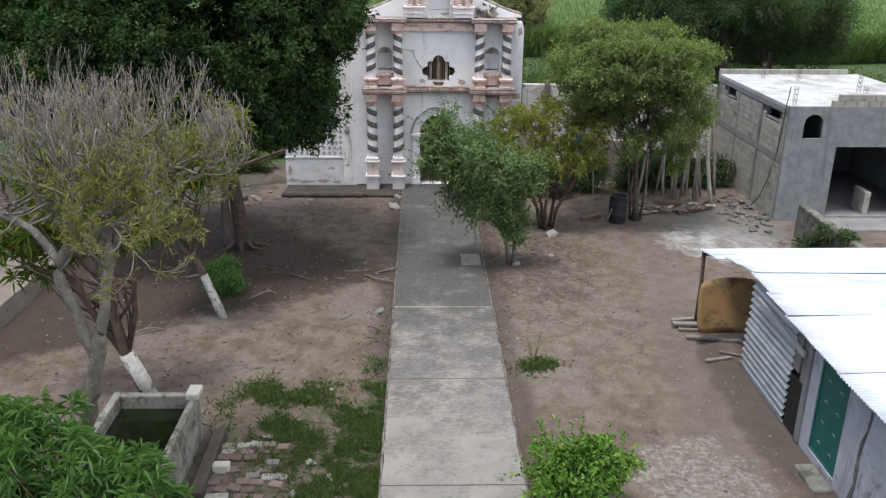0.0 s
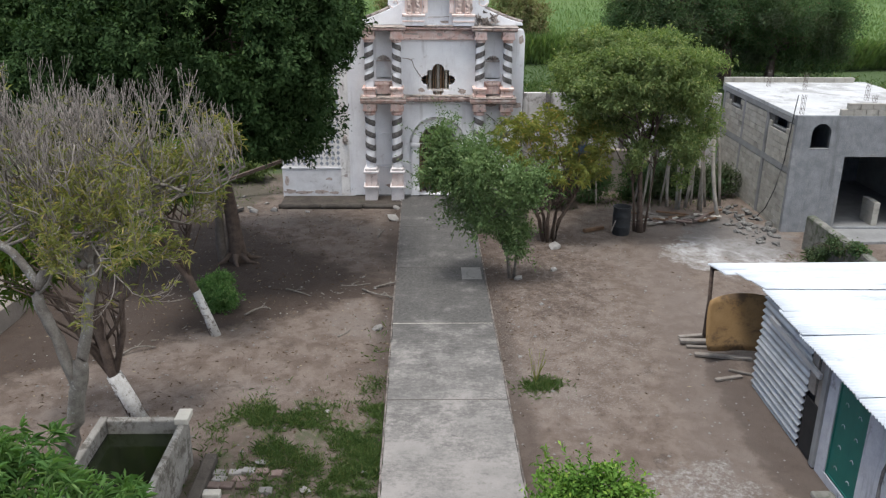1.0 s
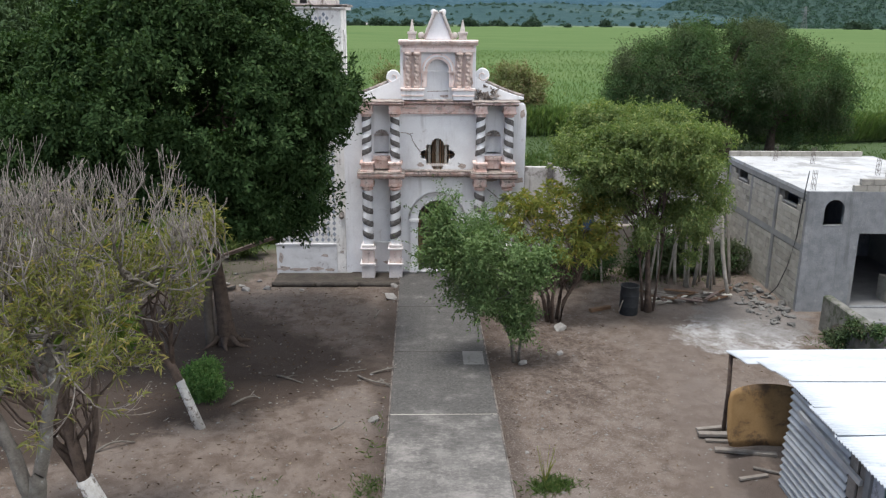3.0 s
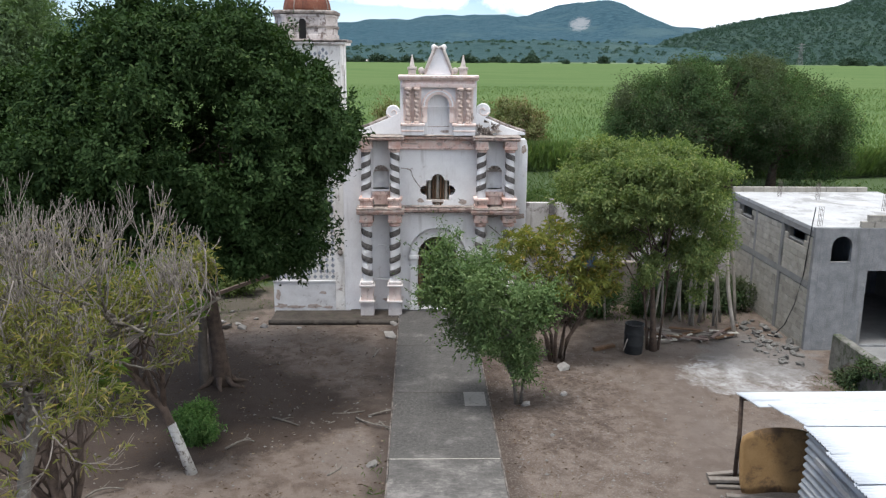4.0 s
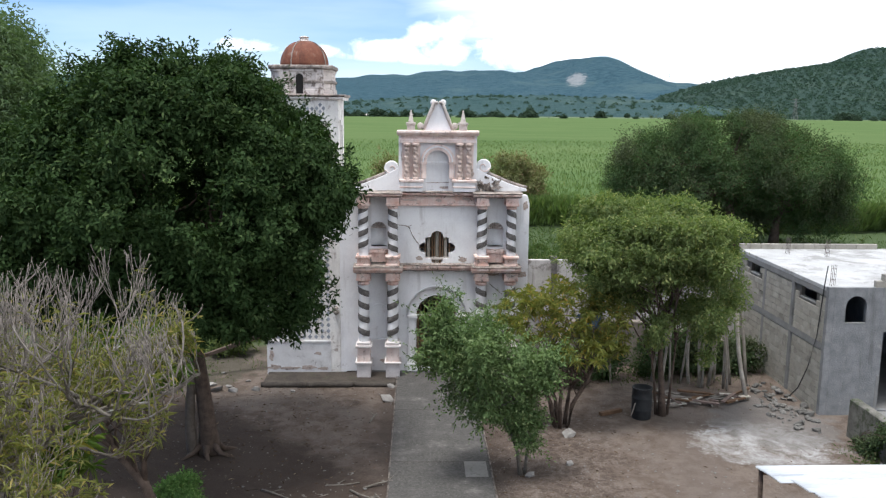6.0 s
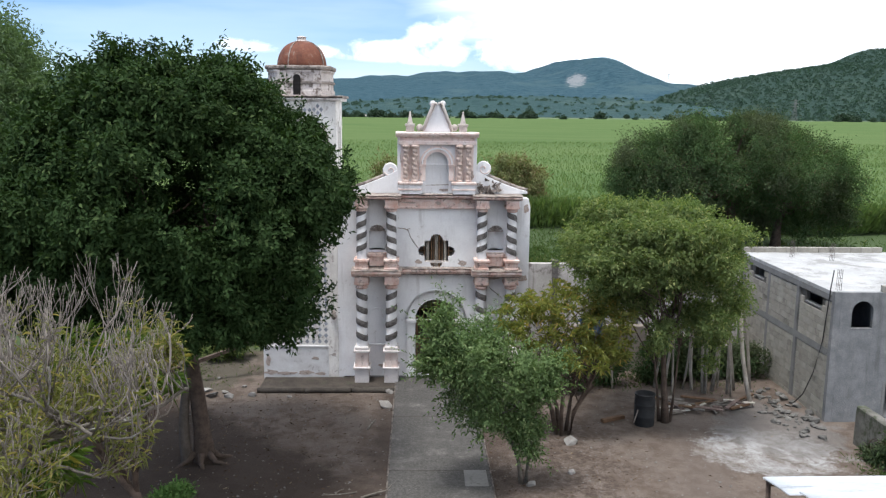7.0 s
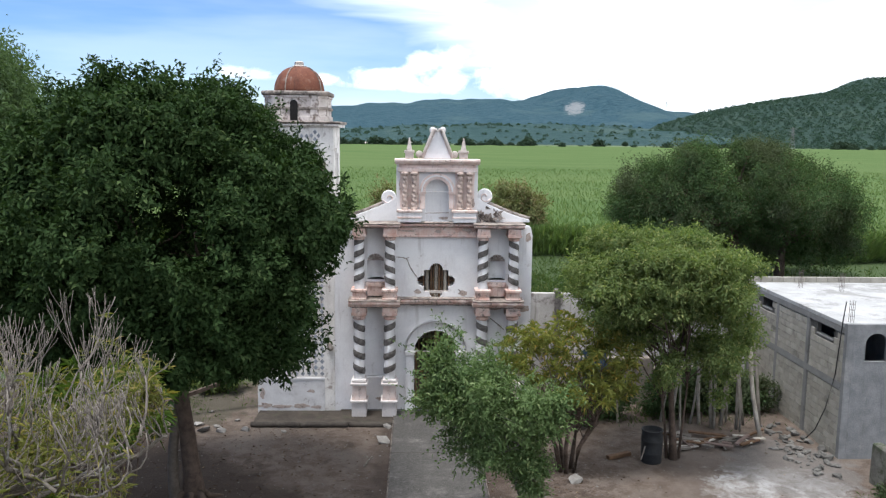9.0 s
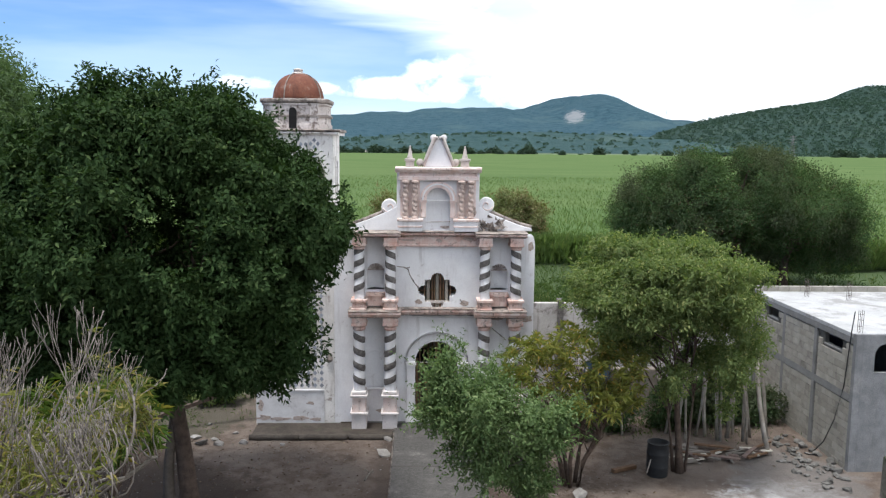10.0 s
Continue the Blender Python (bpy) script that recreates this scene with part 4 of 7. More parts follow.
for i, x in enumerate(COLS):
    sense = 1 if i % 2 else -1
    pedestal = part("pedestal", Geo().box(x - 0.23, CY - 0.23, -0.12, x + 0.23, WY, 0.42), PEDESTAL, church, "stepped pedestal, white with salmon faces", bevel=0.015)
    part("pedestal_die", Geo().add([(x - a, y0, z) if s < 0 else (x + a, y0, z) for z, a in ((0.50, 0.22), (0.98, 0.20)) for s, y0 in ((-1, CY - a), (1, CY - a))] + [(x + s * 0.2, WY, z) for z in (0.50, 0.98) for s in (-1, 1)], [(0, 1, 3, 2), (0, 2, 6, 4), (1, 5, 7, 3), (2, 3, 7, 6)]), PALE_PINK, pedestal, "faded salmon pedestal face")
    part("pedestal_band", Geo().box(x - 0.28, CY - 0.28, 0.42, x + 0.28, WY, 0.50), PEDESTAL, pedestal, bevel=0.02)
    part("pedestal_cap", Geo().box(x - 0.27, CY - 0.27, 0.98, x + 0.27, WY, 1.06), PEDESTAL, pedestal, bevel=0.02)
    part("column_base", Geo().box(x - 0.22, CY - 0.22, 1.06, x + 0.22, WY - 0.05, 1.17), PEDESTAL, pedestal, bevel=0.03)
    column = part("column", shaft(x, CY, 1.17, 3.10, 0.175), WHITEWASH, church, "twisted white column with a winding grey stripe", smooth=True)
    for zb in (1.50, 1.95, 2.40, 2.85):
        ring = Geo()
        rows = [(e, 1.0 + 0.09 * math.sin(math.pi * (e + 0.5))) for e in (-0.5, -0.25, 0.0, 0.25, 0.5)]
        rv = [(x + 0.178 * (1.04 - 0.08 * (zb - 1.17) / 1.93) * b * math.cos(2 * math.pi * k / 28), CY + 0.178 * (1.04 - 0.08 * (zb - 1.17) / 1.93) * b * math.sin(2 * math.pi * k / 28), zb + e * 0.21 + sense * 0.075 * math.cos(2 * math.pi * k / 28)) for e, b in rows for k in range(28)]
        ring.add(rv, [(q * 28 + k, q * 28 + (k + 1) % 28, (q + 1) * 28 + (k + 1) % 28, (q + 1) * 28 + k) for q in range(4) for k in range(28)])
        part("column_band", ring, BAND, column, smooth=True)
    part("capital", Geo().lathe([(0.165, 3.08), (0.20, 3.11), (0.20, 3.15), (0.17, 3.18), (0.23, 3.24)], x, CY, 20).box(x - 0.235, CY - 0.235, 3.24, x + 0.235, WY, 3.32), PINK, column, bevel=0.008)
    part("entablature_block", Geo().box(x - 0.22, CY - 0.22, 3.32, x + 0.22, WY, 3.50), PINK, church, bevel=0.012)
    upper = part("upper_pedestal", Geo().box(x - 0.20, CY - 0.20, 3.72, x + 0.20, WY, 4.02), PINK, church, "salmon pedestal, weathered", bevel=0.015)
    part("upper_pedestal_cap", Geo().box(x - 0.25, CY - 0.25, 3.98, x + 0.25, WY, 4.07), PINK, upper, bevel=0.02)
    part("upper_pedestal_foot", Geo().box(x - 0.23, CY - 0.24, 3.742, x + 0.23, WY - 0.02, 3.80), PINK, upper, bevel=0.02)
    column = part("upper_column", shaft(x, CY, 4.07, 5.72, 0.155), WHITEWASH, church, "twisted white column with a slanting grey stripe", smooth=True)
    part("column_stripe", stripe(x, CY, 4.10, 5.66, 0.152, 4.1, 0.50, -sense, 0.6), BAND, column, smooth=True)
    part("capital", Geo().lathe([(0.14, 5.60), (0.18, 5.63), (0.17, 5.67), (0.21, 5.72)], x, CY, 20).box(x - 0.22, CY - 0.22, 5.72, x + 0.22, WY, 5.80), PINK, column, bevel=0.008)
    part("frieze_block", Geo().box(x - 0.20, CY - 0.20, 5.80, x + 0.20, WY, 6.00), PINK, church, bevel=0.012)


def ragged_ledge(x0, x1, y0, y1, z0, z1, seed):
    """A cornice shelf with a chipped front edge and a moulded underside."""
    k = max(6, int((x1 - x0) / 0.08))
    vs = []
    for i in range(k + 1):
        x = x0 + (x1 - x0) * i / k
        c = 0.035 * noise.noise(Vector((x * 4, seed, 0))) + 0.02 * noise.noise(Vector((x * 13, seed, 2)))
        h = 0.018 * noise.noise(Vector((x * 5, seed, 7)))
        vs += [(x, y1, z0), (x, y0 + 0.09, z0), (x, y0 + 0.03 + c, z0 + (z1 - z0) * 0.45), (x, y0 + c, z0 + (z1 - z0) * 0.55), (x, y0 + c, z1 - 0.02 + h), (x, y0 + 0.05 + c, z1 + h), (x, y1, z1)]
    fs = [(i * 7 + e, i * 7 + (e + 1) % 7, (i + 1) * 7 + (e + 1) % 7, (i + 1) * 7 + e) for i in range(k) for e in range(7)]
    return Geo().add(vs, fs + [tuple(range(7)), tuple(range(k * 7 + 6, k * 7 - 1, -1))])


part("cornice", ragged_ledge(CX - 1.16, CX + 1.16, WY - 0.26, WY, 3.52, 3.70, 1), PINK, church, "chipped salmon ledge")
part("cornice_top", ragged_ledge(CX - 1.16, CX + 1.16, WY - 0.28, WY, 3.704, 3.74, 9), STONE_EDGE, church, "grimy weathered ledge top")
for s in (-1, 1):
    part("cornice", ragged_ledge(CX + s * 1.94 - 0.80, CX + s * 1.94 + 0.80, CY - 0.33, WY, 3.52, 3.70, 3 + s), PINK, church, "chipped salmon ledge")
    part("cornice_top", ragged_ledge(CX + s * 1.94 - 0.81, CX + s * 1.94 + 0.81, CY - 0.35, WY, 3.704, 3.74, 5 + s), STONE_EDGE, church, "grimy weathered ledge top")
    part("cornice", ragged_ledge(CX + s * 1.94 - 0.78, CX + s * 1.94 + 0.78, CY - 0.28, WY, 6.0, 6.10, 13 + s), PINK, church, "chipped salmon ledge")
    part("cornice_top", ragged_ledge(CX + s * 1.94 - 0.80, CX + s * 1.94 + 0.80, CY - 0.30, WY + 0.5, 6.104, 6.15, 15 + s), STONE_EDGE, church, "grimy weathered ledge top")
part("frieze", Geo().box(CX - 1.25, WY - 0.05, 5.70, CX + 1.25, WY + 0.01, 5.99).box(CX - 1.25, WY - 0.09, 5.66, CX + 1.25, WY + 0.011, 5.72), PINK, church, "faded salmon frieze", bevel=0.01)
part("cornice", ragged_ledge(CX - 1.16, CX + 1.16, WY - 0.22, WY, 6.0, 6.10, 21), PINK, church, "chipped salmon ledge")
part("cornice_top", ragged_ledge(CX - 1.16, CX + 1.16, WY - 0.24, WY + 0.5, 6.104, 6.15, 22), STONE_EDGE, church, "grimy weathered ledge top")

# Thin dark strips put in for shadow and grime under the ledges.
for a, b, y, z in ((CX - 1.16, CX + 1.16, WY - 0.20, 3.495), (CX - 2.70, CX - 1.18, CY - 0.24, 3.495), (CX + 1.18, CX + 2.70, CY - 0.24, 3.495), (CX - 1.16, CX + 1.16, WY - 0.14, 5.985), (CX - 2.68, CX - 1.18, CY - 0.22, 5.985), (CX + 1.18, CX + 2.68, CY - 0.22, 5.985)):
    part("drip_mould", ragged_ledge(a, b, y, WY, z, z + 0.028, a * 3 + z), BAND, church, "dark line of shadow and grime under a ledge")

# gable storey
def carved_shaft(cx, cy, seg=16, rows=40):
    """A small column with a scaled, winding relief, on a ring foot and under a ring cap."""
    g = Geo().lathe([(0.105, 6.54), (0.11, 6.57), (0.09, 6.61)], cx, cy, 16).lathe([(0.09, 7.60), (0.12, 7.65), (0.12, 7.70), (0.08, 7.72)], cx, cy, 16)
    vs = []
    for j in range(rows + 1):
        v = j / rows
        for k in range(seg):
            a = 2 * math.pi * k / seg
            r = 0.082 * (1 + 0.13 * math.sin(2 * a + v * 20) + 0.12 * math.sin(v * 44 + a) + 0.10 * noise.noise(Vector((cx * 3 + math.cos(a) * 1.5, math.sin(a) * 1.5, v * 9))))
            vs.append((cx + r * math.cos(a), cy + r * math.sin(a), 6.61 + 0.99 * v))
    return g.add(vs, [(j * seg + k, j * seg + (k + 1) % seg, (j + 1) * seg + (k + 1) % seg, (j + 1) * seg + k) for j in range(rows) for k in range(seg)])


AY = WY + 0.02
part("gable_wall", plate([(CX - 1.28, 6.15), (CX + 1.28, 6.15), (CX + 1.28, 7.96), (CX - 1.28, 7.96)], [arch(CX, 0.36, 6.16, 7.12)], AY, AY + 0.45), WHITEWASH, church, bevel=0.015)
part("gable_niche_back", Geo().box(CX - 0.40, AY + 0.16, 6.15, CX + 0.40, AY + 0.24, 7.55), WHITEWASH, church)
part("gable_archivolt", plate(arch(CX, 0.56, 7.10, 7.12), [arch(CX, 0.365, 7.105, 7.125)], AY - 0.09, AY + 0.01), PALE_PINK, church, bevel=0.01)
part("gable_arch_bead", plate(arch(CX, 0.50, 7.10, 7.12), [arch(CX, 0.455, 7.105, 7.125)], AY - 0.12, AY + 0.0), WHITEWASH, church)
for s in (-1, 1):
    part("gable_jamb", Geo().box(CX + s * 0.46 - 0.085, AY - 0.07, 6.56, CX + s * 0.46 + 0.085, AY + 0.01, 7.02).box(CX + s * 0.46 - 0.11, AY - 0.10, 7.02, CX + s * 0.46 + 0.11, AY + 0.012, 7.10), PALE_PINK, church, bevel=0.01)
    part("gable_panel", Geo().box(CX + s * 0.87 - 0.30, AY - 0.03, 6.60, CX + s * 0.87 + 0.30, AY + 0.008, 7.72), PALE_PINK, church, "faded salmon panel")
    pedestal = part("gable_pedestal", Geo().box(CX + s * 0.86 - 0.36, AY - 0.30, 6.15, CX + s * 0.86 + 0.36, AY, 6.46), WHITEWASH, church, bevel=0.015)
    part("pedestal_cap", Geo().box(CX + s * 0.86 - 0.40, AY - 0.34, 6.46, CX + s * 0.86 + 0.40, AY, 6.54), PALE_PINK, pedestal, bevel=0.015)
    part("pedestal_band", Geo().box(CX + s * 0.86 - 0.38, AY - 0.32, 6.27, CX + s * 0.86 + 0.38, AY, 6.33), PALE_PINK, pedestal, bevel=0.015)
    for o in (0.72, 1.01):
        x = CX + s * o
        part("gable_column", carved_shaft(x, AY - 0.15), CARVED, church, "small carved baluster column, eroded", smooth=True)
    part("gable_scroll", Geo().lathe([(0.02, -0.12), (0.22, -0.12), (0.24, -0.07), (0.24, 0.07), (0.22, 0.12), (0.02, 0.12)], 0, 0, 20), WHITEWASH, church, "round volute", at=(CX + s * 1.52, AY + 0.2, 6.92 + 0.04 * s)).rotation_euler = (radians(90), 0, 0)
    spiral = Geo()
    spiral.tube([(CX + s * (1.52 + (0.03 + 0.017 * k) * math.cos(k * 0.6)), AY + 0.07, 6.92 + 0.04 * s + (0.03 + 0.017 * k) * math.sin(k * 0.6)) for k in range(11)], 0.02, 6)
    part("volute_bead", spiral, PALE_PINK, church, smooth=True)
    wing = [(CX + s * 1.28, 6.15), (CX + s * 2.95, 6.15), (CX + s * 2.95, 6.22)]
    for k in range(9):
        v = k / 8
        wing.append((CX + s * (2.92 - 1.40 * v), 6.24 + 0.52 * v ** 1.25))
    wing.append((CX + s * 1.28, 6.9))
    part("gable_wing", Geo().prism(wing if s > 0 else wing[::-1], AY + 0.05, AY + 0.36), WHITEWASH, church, bevel=0.012)
    coping = Geo()
    coping.tube([(CX + s * (2.96 - 1.40 * k / 8), AY + 0.2, 6.27 + 0.52 * (k / 8) ** 1.25) for k in range(9)], 0.055, 8)
    part("wing_coping", coping, STONE_EDGE, church, "chipped coping", smooth=True)
rubble = Geo()
rng = np.random.default_rng(5)
for k in range(26):
    c = Vector((CX + 1.36 + rng.random() * 0.75, AY - 0.02 - rng.random() * 0.12, 6.16 + rng.random() * 0.55 * (1 - k / 40)))
    s = rng.uniform(0.04, 0.11)
    rubble.add([c + Vector(rng.normal(size=3)) * s for _ in range(6)], [(0, 1, 2), (0, 2, 3), (0, 3, 1), (4, 2, 1), (4, 3, 2), (5, 1, 3)])
part("broken_ornament", rubble, STONE_EDGE, church, "crumbled volute ornament")["kind"] = "stuff"
part("gable_cornice", Geo().box(CX - 1.24, AY - 0.16, 7.72, CX + 1.24, AY, 7.84), PALE_PINK, church, "faded salmon ledge", bevel=0.015)
part("gable_cornice_top", ragged_ledge(CX - 1.33, CX + 1.33, AY - 0.24, AY + 0.5, 7.96, 8.12, 30), PALE_PINK, church, "chipped salmon ledge")
part("gable_frieze", Geo().box(CX - 1.20, AY - 0.06, 7.84, CX + 1.20, AY + 0.01, 7.96), PALE_PINK, church)
for o in (-0.88, 0.82):
    finial = part("finial", Geo().lathe([(0.13, 8.38), (0.11, 8.44), (0.05, 8.66), (0.03, 8.72), (0.04, 8.74), (0.01, 8.78)], CX + o, AY + 0.1, 4, turn=math.pi / 4), PALE_STONE, church, "small weathered stone pinnacle", bevel=0.008)
    part("finial_base", Geo().box(CX + o - 0.13, AY - 0.03, 8.12, CX + o + 0.13, AY + 0.23, 8.30).box(CX + o - 0.16, AY - 0.06, 8.30, CX + o + 0.16, AY + 0.26, 8.38), PALE_STONE, finial, bevel=0.012)
for o in (-0.57, 0.55):
    part("crest_scroll", Geo().lathe([(0.02, -0.08), (0.10, -0.08), (0.115, 0.0), (0.10, 0.08), (0.02, 0.08)], 0, 0, 16), PALE_STONE, church, smooth=True, at=(CX + o, AY + 0.1, 8.26)).rotation_euler = (radians(90), 0, 0)
part("crest", Geo().prism([(CX - 0.46, 8.12), (CX + 0.46, 8.12), (CX + 0.36, 8.42), (CX + 0.16, 8.88), (CX + 0.12, 9.02), (CX - 0.12, 9.02), (CX - 0.16, 8.88), (CX - 0.36, 8.42)], AY, AY + 0.28), WHITEWASH, church, "white tapering gable crest", bevel=0.02)
for s in (-1, 1):
    roll = Geo()
    roll.tube([(CX + s * 0.47, AY, 8.15), (CX + s * 0.37, AY - 0.02, 8.42), (CX + s * 0.20, AY - 0.03, 8.82), (CX + s * 0.13, AY - 0.03, 9.02), (CX + s * 0.02, AY - 0.02, 9.02)], [0.05, 0.055, 0.06, 0.07, 0.05], 8)
    part("crest_roll", roll, PALE_STONE, church, smooth=True)
    part("crest_roll", Geo().lathe([(0.02, -0.1), (0.09, -0.1), (0.10, 0.1), (0.02, 0.1)], 0, 0, 14), WHITEWASH, church, smooth=True, at=(CX + s * 0.16, AY + 0.05, 9.02)).rotation_euler = (radians(90), 0, 0)

crack_at = (((CX - 1.28, 5.02), (CX - 1.05, 5.0), (CX - 0.92, 4.93), (CX - 0.85, 4.72), (CX - 0.72, 4.52), (CX - 0.58, 4.34)), ((CX - 0.98, 4.97), (CX - 0.86, 5.0)), ((CX + 0.72, 3.98), (CX + 0.82, 3.88), (CX + 0.92, 3.78)), ((CX + 1.75, 3.05), (CX + 2.0, 2.85), (CX + 2.2, 2.68)), ((CX - 0.38, 6.42), (CX + 0.38, 6.44)))
for pts in crack_at:
    g = Geo()
    line = [Vector((x, WY - 0.002, z)) for x, z in pts]
    fine = [line[i].lerp(line[i + 1], k / 4) + Vector((0.02 * noise.noise(Vector((i, k, 3))), 0, 0.02 * noise.noise(Vector((k, i, 8))))) for i in range(len(line) - 1) for k in range(4)] + [line[-1]]
    g.tube(fine, [0.010 + 0.030 * abs(noise.noise(Vector((i * 0.7, 1, 1)))) for i in range(len(fine))], 5)
    part("crack", g, STONE_EDGE, church, "dark plaster crack")

# places where the plaster has fallen
def ragged_patch(x, z, w, h, y, seed):
    k = 18
    out = []
    for i in range(k):
        a = 2 * math.pi * i / k
        r = 1 + 0.55 * noise.noise(Vector((math.cos(a) * 1.6, math.sin(a) * 1.6, seed * 3.7))) + 0.25 * noise.noise(Vector((math.cos(a) * 5, math.sin(a) * 5, seed)))
        out.append((x + w * r * math.cos(a), z + h * r * math.sin(a)))
    return Geo().prism(out, y - 0.006, y + 0.02)


for i, (o, z, w, h, y) in enumerate(((1.80, 3.38, 0.26, 0.08, WY), (2.83, 3.38, 0.18, 0.13, WY), (2.42, 3.43, 0.18, 0.06, CY - 0.22), (0.86, 3.86, 0.13, 0.07, WY), (-0.60, 3.90, 0.12, 0.06, WY), (2.90, 5.66, 0.09, 0.13, WY), (0.05, 5.84, 0.09, 0.06, WY - 0.05), (-0.9, 5.86, 0.20, 0.04, WY - 0.05), (0.95, 5.90, 0.16, 0.05, WY - 0.05), (0.3, 6.25, 0.25, 0.05, AY + 0.16), (-1.15, 7.3, 0.05, 0.22, AY), (1.12, 6.75, 0.09, 0.14, AY - 0.03), (-1.62, 0.35, 0.30, 0.08, WY), (1.95, 0.5, 0.3, 0.12, WY), (2.85, 1.2, 0.18, 0.3, WY))):
    part("plaster_loss", ragged_patch(CX + o, z, w, h, y, i + 1), BARE_MASONRY, church, "broken plaster baring brown masonry")

# nave behind the front
part("nave", Geo().box(-2.4, WY + 0.55, 0, -2.1, WY + 10, 4.7).box(3.3, WY + 0.55, 0, 3.6, WY + 10, 4.7).box(-2.1, WY + 9.7, 0, 3.3, WY + 10, 4.7).box(-2.4, WY + 0.55, 4.7, 3.6, WY + 10, 4.95), WHITEWASH, church)
part("nave_floor", Geo().box(-2.1, WY - 0.02, -0.1, 3.3, WY + 9.7, 0.015), CONCRETE, church)

# ---- bell tower ----
TX, TY = -3.83, WY + 1.04
tower = thing("bell_tower", "whitewashed square bell tower with a red-brown dome and weathered ledges", "tower", (TX, TY, 0.05))
part("tower_body", Geo().box(-5.08, WY, -0.1, -2.62, WY + 2.05, 9.08), TOWER_WASH, tower, bevel=0.02)
part("tower_dado", Geo().box(-5.10, WY - 0.03, -0.1, -2.95, WY, 1.0).box(-5.12, WY - 0.05, 1.0, -2.95, WY, 1.06), DADO, tower, "peeling grey dado with a moulding", bevel=0.008)
part("tower_ledge", ragged_ledge(-5.16, -2.46, WY - 0.12, WY + 2.17, 9.06, 9.16, 41), TOWER_WASH, tower, "white projecting ledge")
part("tower_ledge_top", ragged_ledge(-5.20, -2.40, WY - 0.16, WY + 2.21, 9.164, 9.24, 44), STONE_EDGE, tower, "grimy ledge slab")
# No hole here: a near-black panel paints the shade of the slit.
part("tower_slit", Geo().box(-2.622, WY + 0.55, 6.6, -2.608, WY + 0.95, 8.25), DARK, tower, "narrow opening painted near-black")
part("tower_slit_frame", plate([(-0.28, 6.5), (0.28, 6.5), (0.28, 8.42), (-0.28, 8.42)], [[(-0.20, 6.6), (0.20, 6.6), (0.20, 8.25), (-0.20, 8.25)]], 0, 0.05), TOWER_WASH, tower, at=(-2.57, WY + 0.75, 0)).rotation_euler = (0, 0, radians(90))


def chamfered(half, cut_at, z0, z1, cx=TX, cy=TY):
    """A square block with cut corners."""
    o = [(half, -cut_at), (half, cut_at), (cut_at, half), (-cut_at, half), (-half, cut_at), (-half, -cut_at), (-cut_at, -half), (cut_at, -half)]
    return Geo().add([(cx + x, cy + y, z) for z in (z0, z1) for x, y in o], [tuple(range(7, -1, -1)), tuple(range(8, 16))] + [(i, (i + 1) % 8, 8 + (i + 1) % 8, 8 + i) for i in range(8)])


part("belfry", chamfered(0.97, 0.70, 9.24, 10.0), BELFRY_WASH, tower, "white belfry with cut corners, stained", bevel=0.01)
for z0, z1, half in ((9.24, 9.40, 1.01), (9.60, 9.68, 1.02)):
    part("belfry_moulding", chamfered(half, 0.73, z0, z1), BELFRY_WASH if z0 < 9.3 else STONE_EDGE, tower, bevel=0.012)
for sx, sy in ((-0.5, -1), (0.62, -1)):
    part("belfry_pier", Geo().box(TX + sx - 0.13, TY - 1.01, 9.40, TX + sx + 0.13, TY - 0.93, 9.98), BELFRY_WASH, tower, bevel=0.012)
part("belfry_cornice", chamfered(1.01, 0.74, 9.96, 10.03), BELFRY_WASH, tower, bevel=0.015)
part("belfry_cornice_slab", chamfered(1.06, 0.80, 10.034, 10.17), STONE_EDGE, tower, "grimy chipped cornice slab", bevel=0.045)
# Solid belfry: the arch's inner darkness is a near-black plate.
part("belfry_opening", Geo().prism(arch(TX - 0.02, 0.115, 9.26, 9.78), TY - 1.03, TY - 0.93), DARK, tower, "arched opening painted near-black")
part("dome", Geo().lathe([(0.80 * math.cos(a * math.pi / 2 / 14) ** 0.80 if a < 14 else 0.10, 10.16 + 0.82 * math.sin(a * math.pi / 2 / 14)) for a in range(15)], TX + 0.02, TY, 32), DOME, tower, "rust-red painted dome, pale worn ribs", smooth=True)
part("lantern", Geo().lathe([(0.20, 10.92), (0.22, 10.98), (0.15, 11.02), (0.14, 11.08), (0.17, 11.10), (0.08, 11.14)], TX + 0.02, TY, 8), PALE_STONE, tower, "worn lantern stub")
for a in range(4):
    rib = Geo()
    th = math.pi / 4 + 0.35 + a * math.pi / 2
    rib.tube([(TX + 0.02 + 0.81 * math.cos(k * math.pi / 2 / 8) ** 0.80 * math.cos(th), TY + 0.81 * math.cos(k * math.pi / 2 / 8) ** 0.80 * math.sin(th), 10.16 + 0.83 * math.sin(k * math.pi / 2 / 8)) for k in range(8)], 0.02, 6)
    part("dome_rib", rib, STONE_EDGE, tower, smooth=True)
medal = Geo().add([(0, -0.012, -0.07), (0.055, -0.012, 0), (0, -0.012, 0.07), (-0.055, -0.012, 0), (0, 0, -0.08), (0.063, 0, 0), (0, 0, 0.08), (-0.063, 0, 0)],
                  [(0, 1, 2, 3), (0, 4, 5, 1), (1, 5, 6, 2), (2, 6, 7, 3), (3, 7, 4, 0)]).mesh("tower_medallion", TILE)
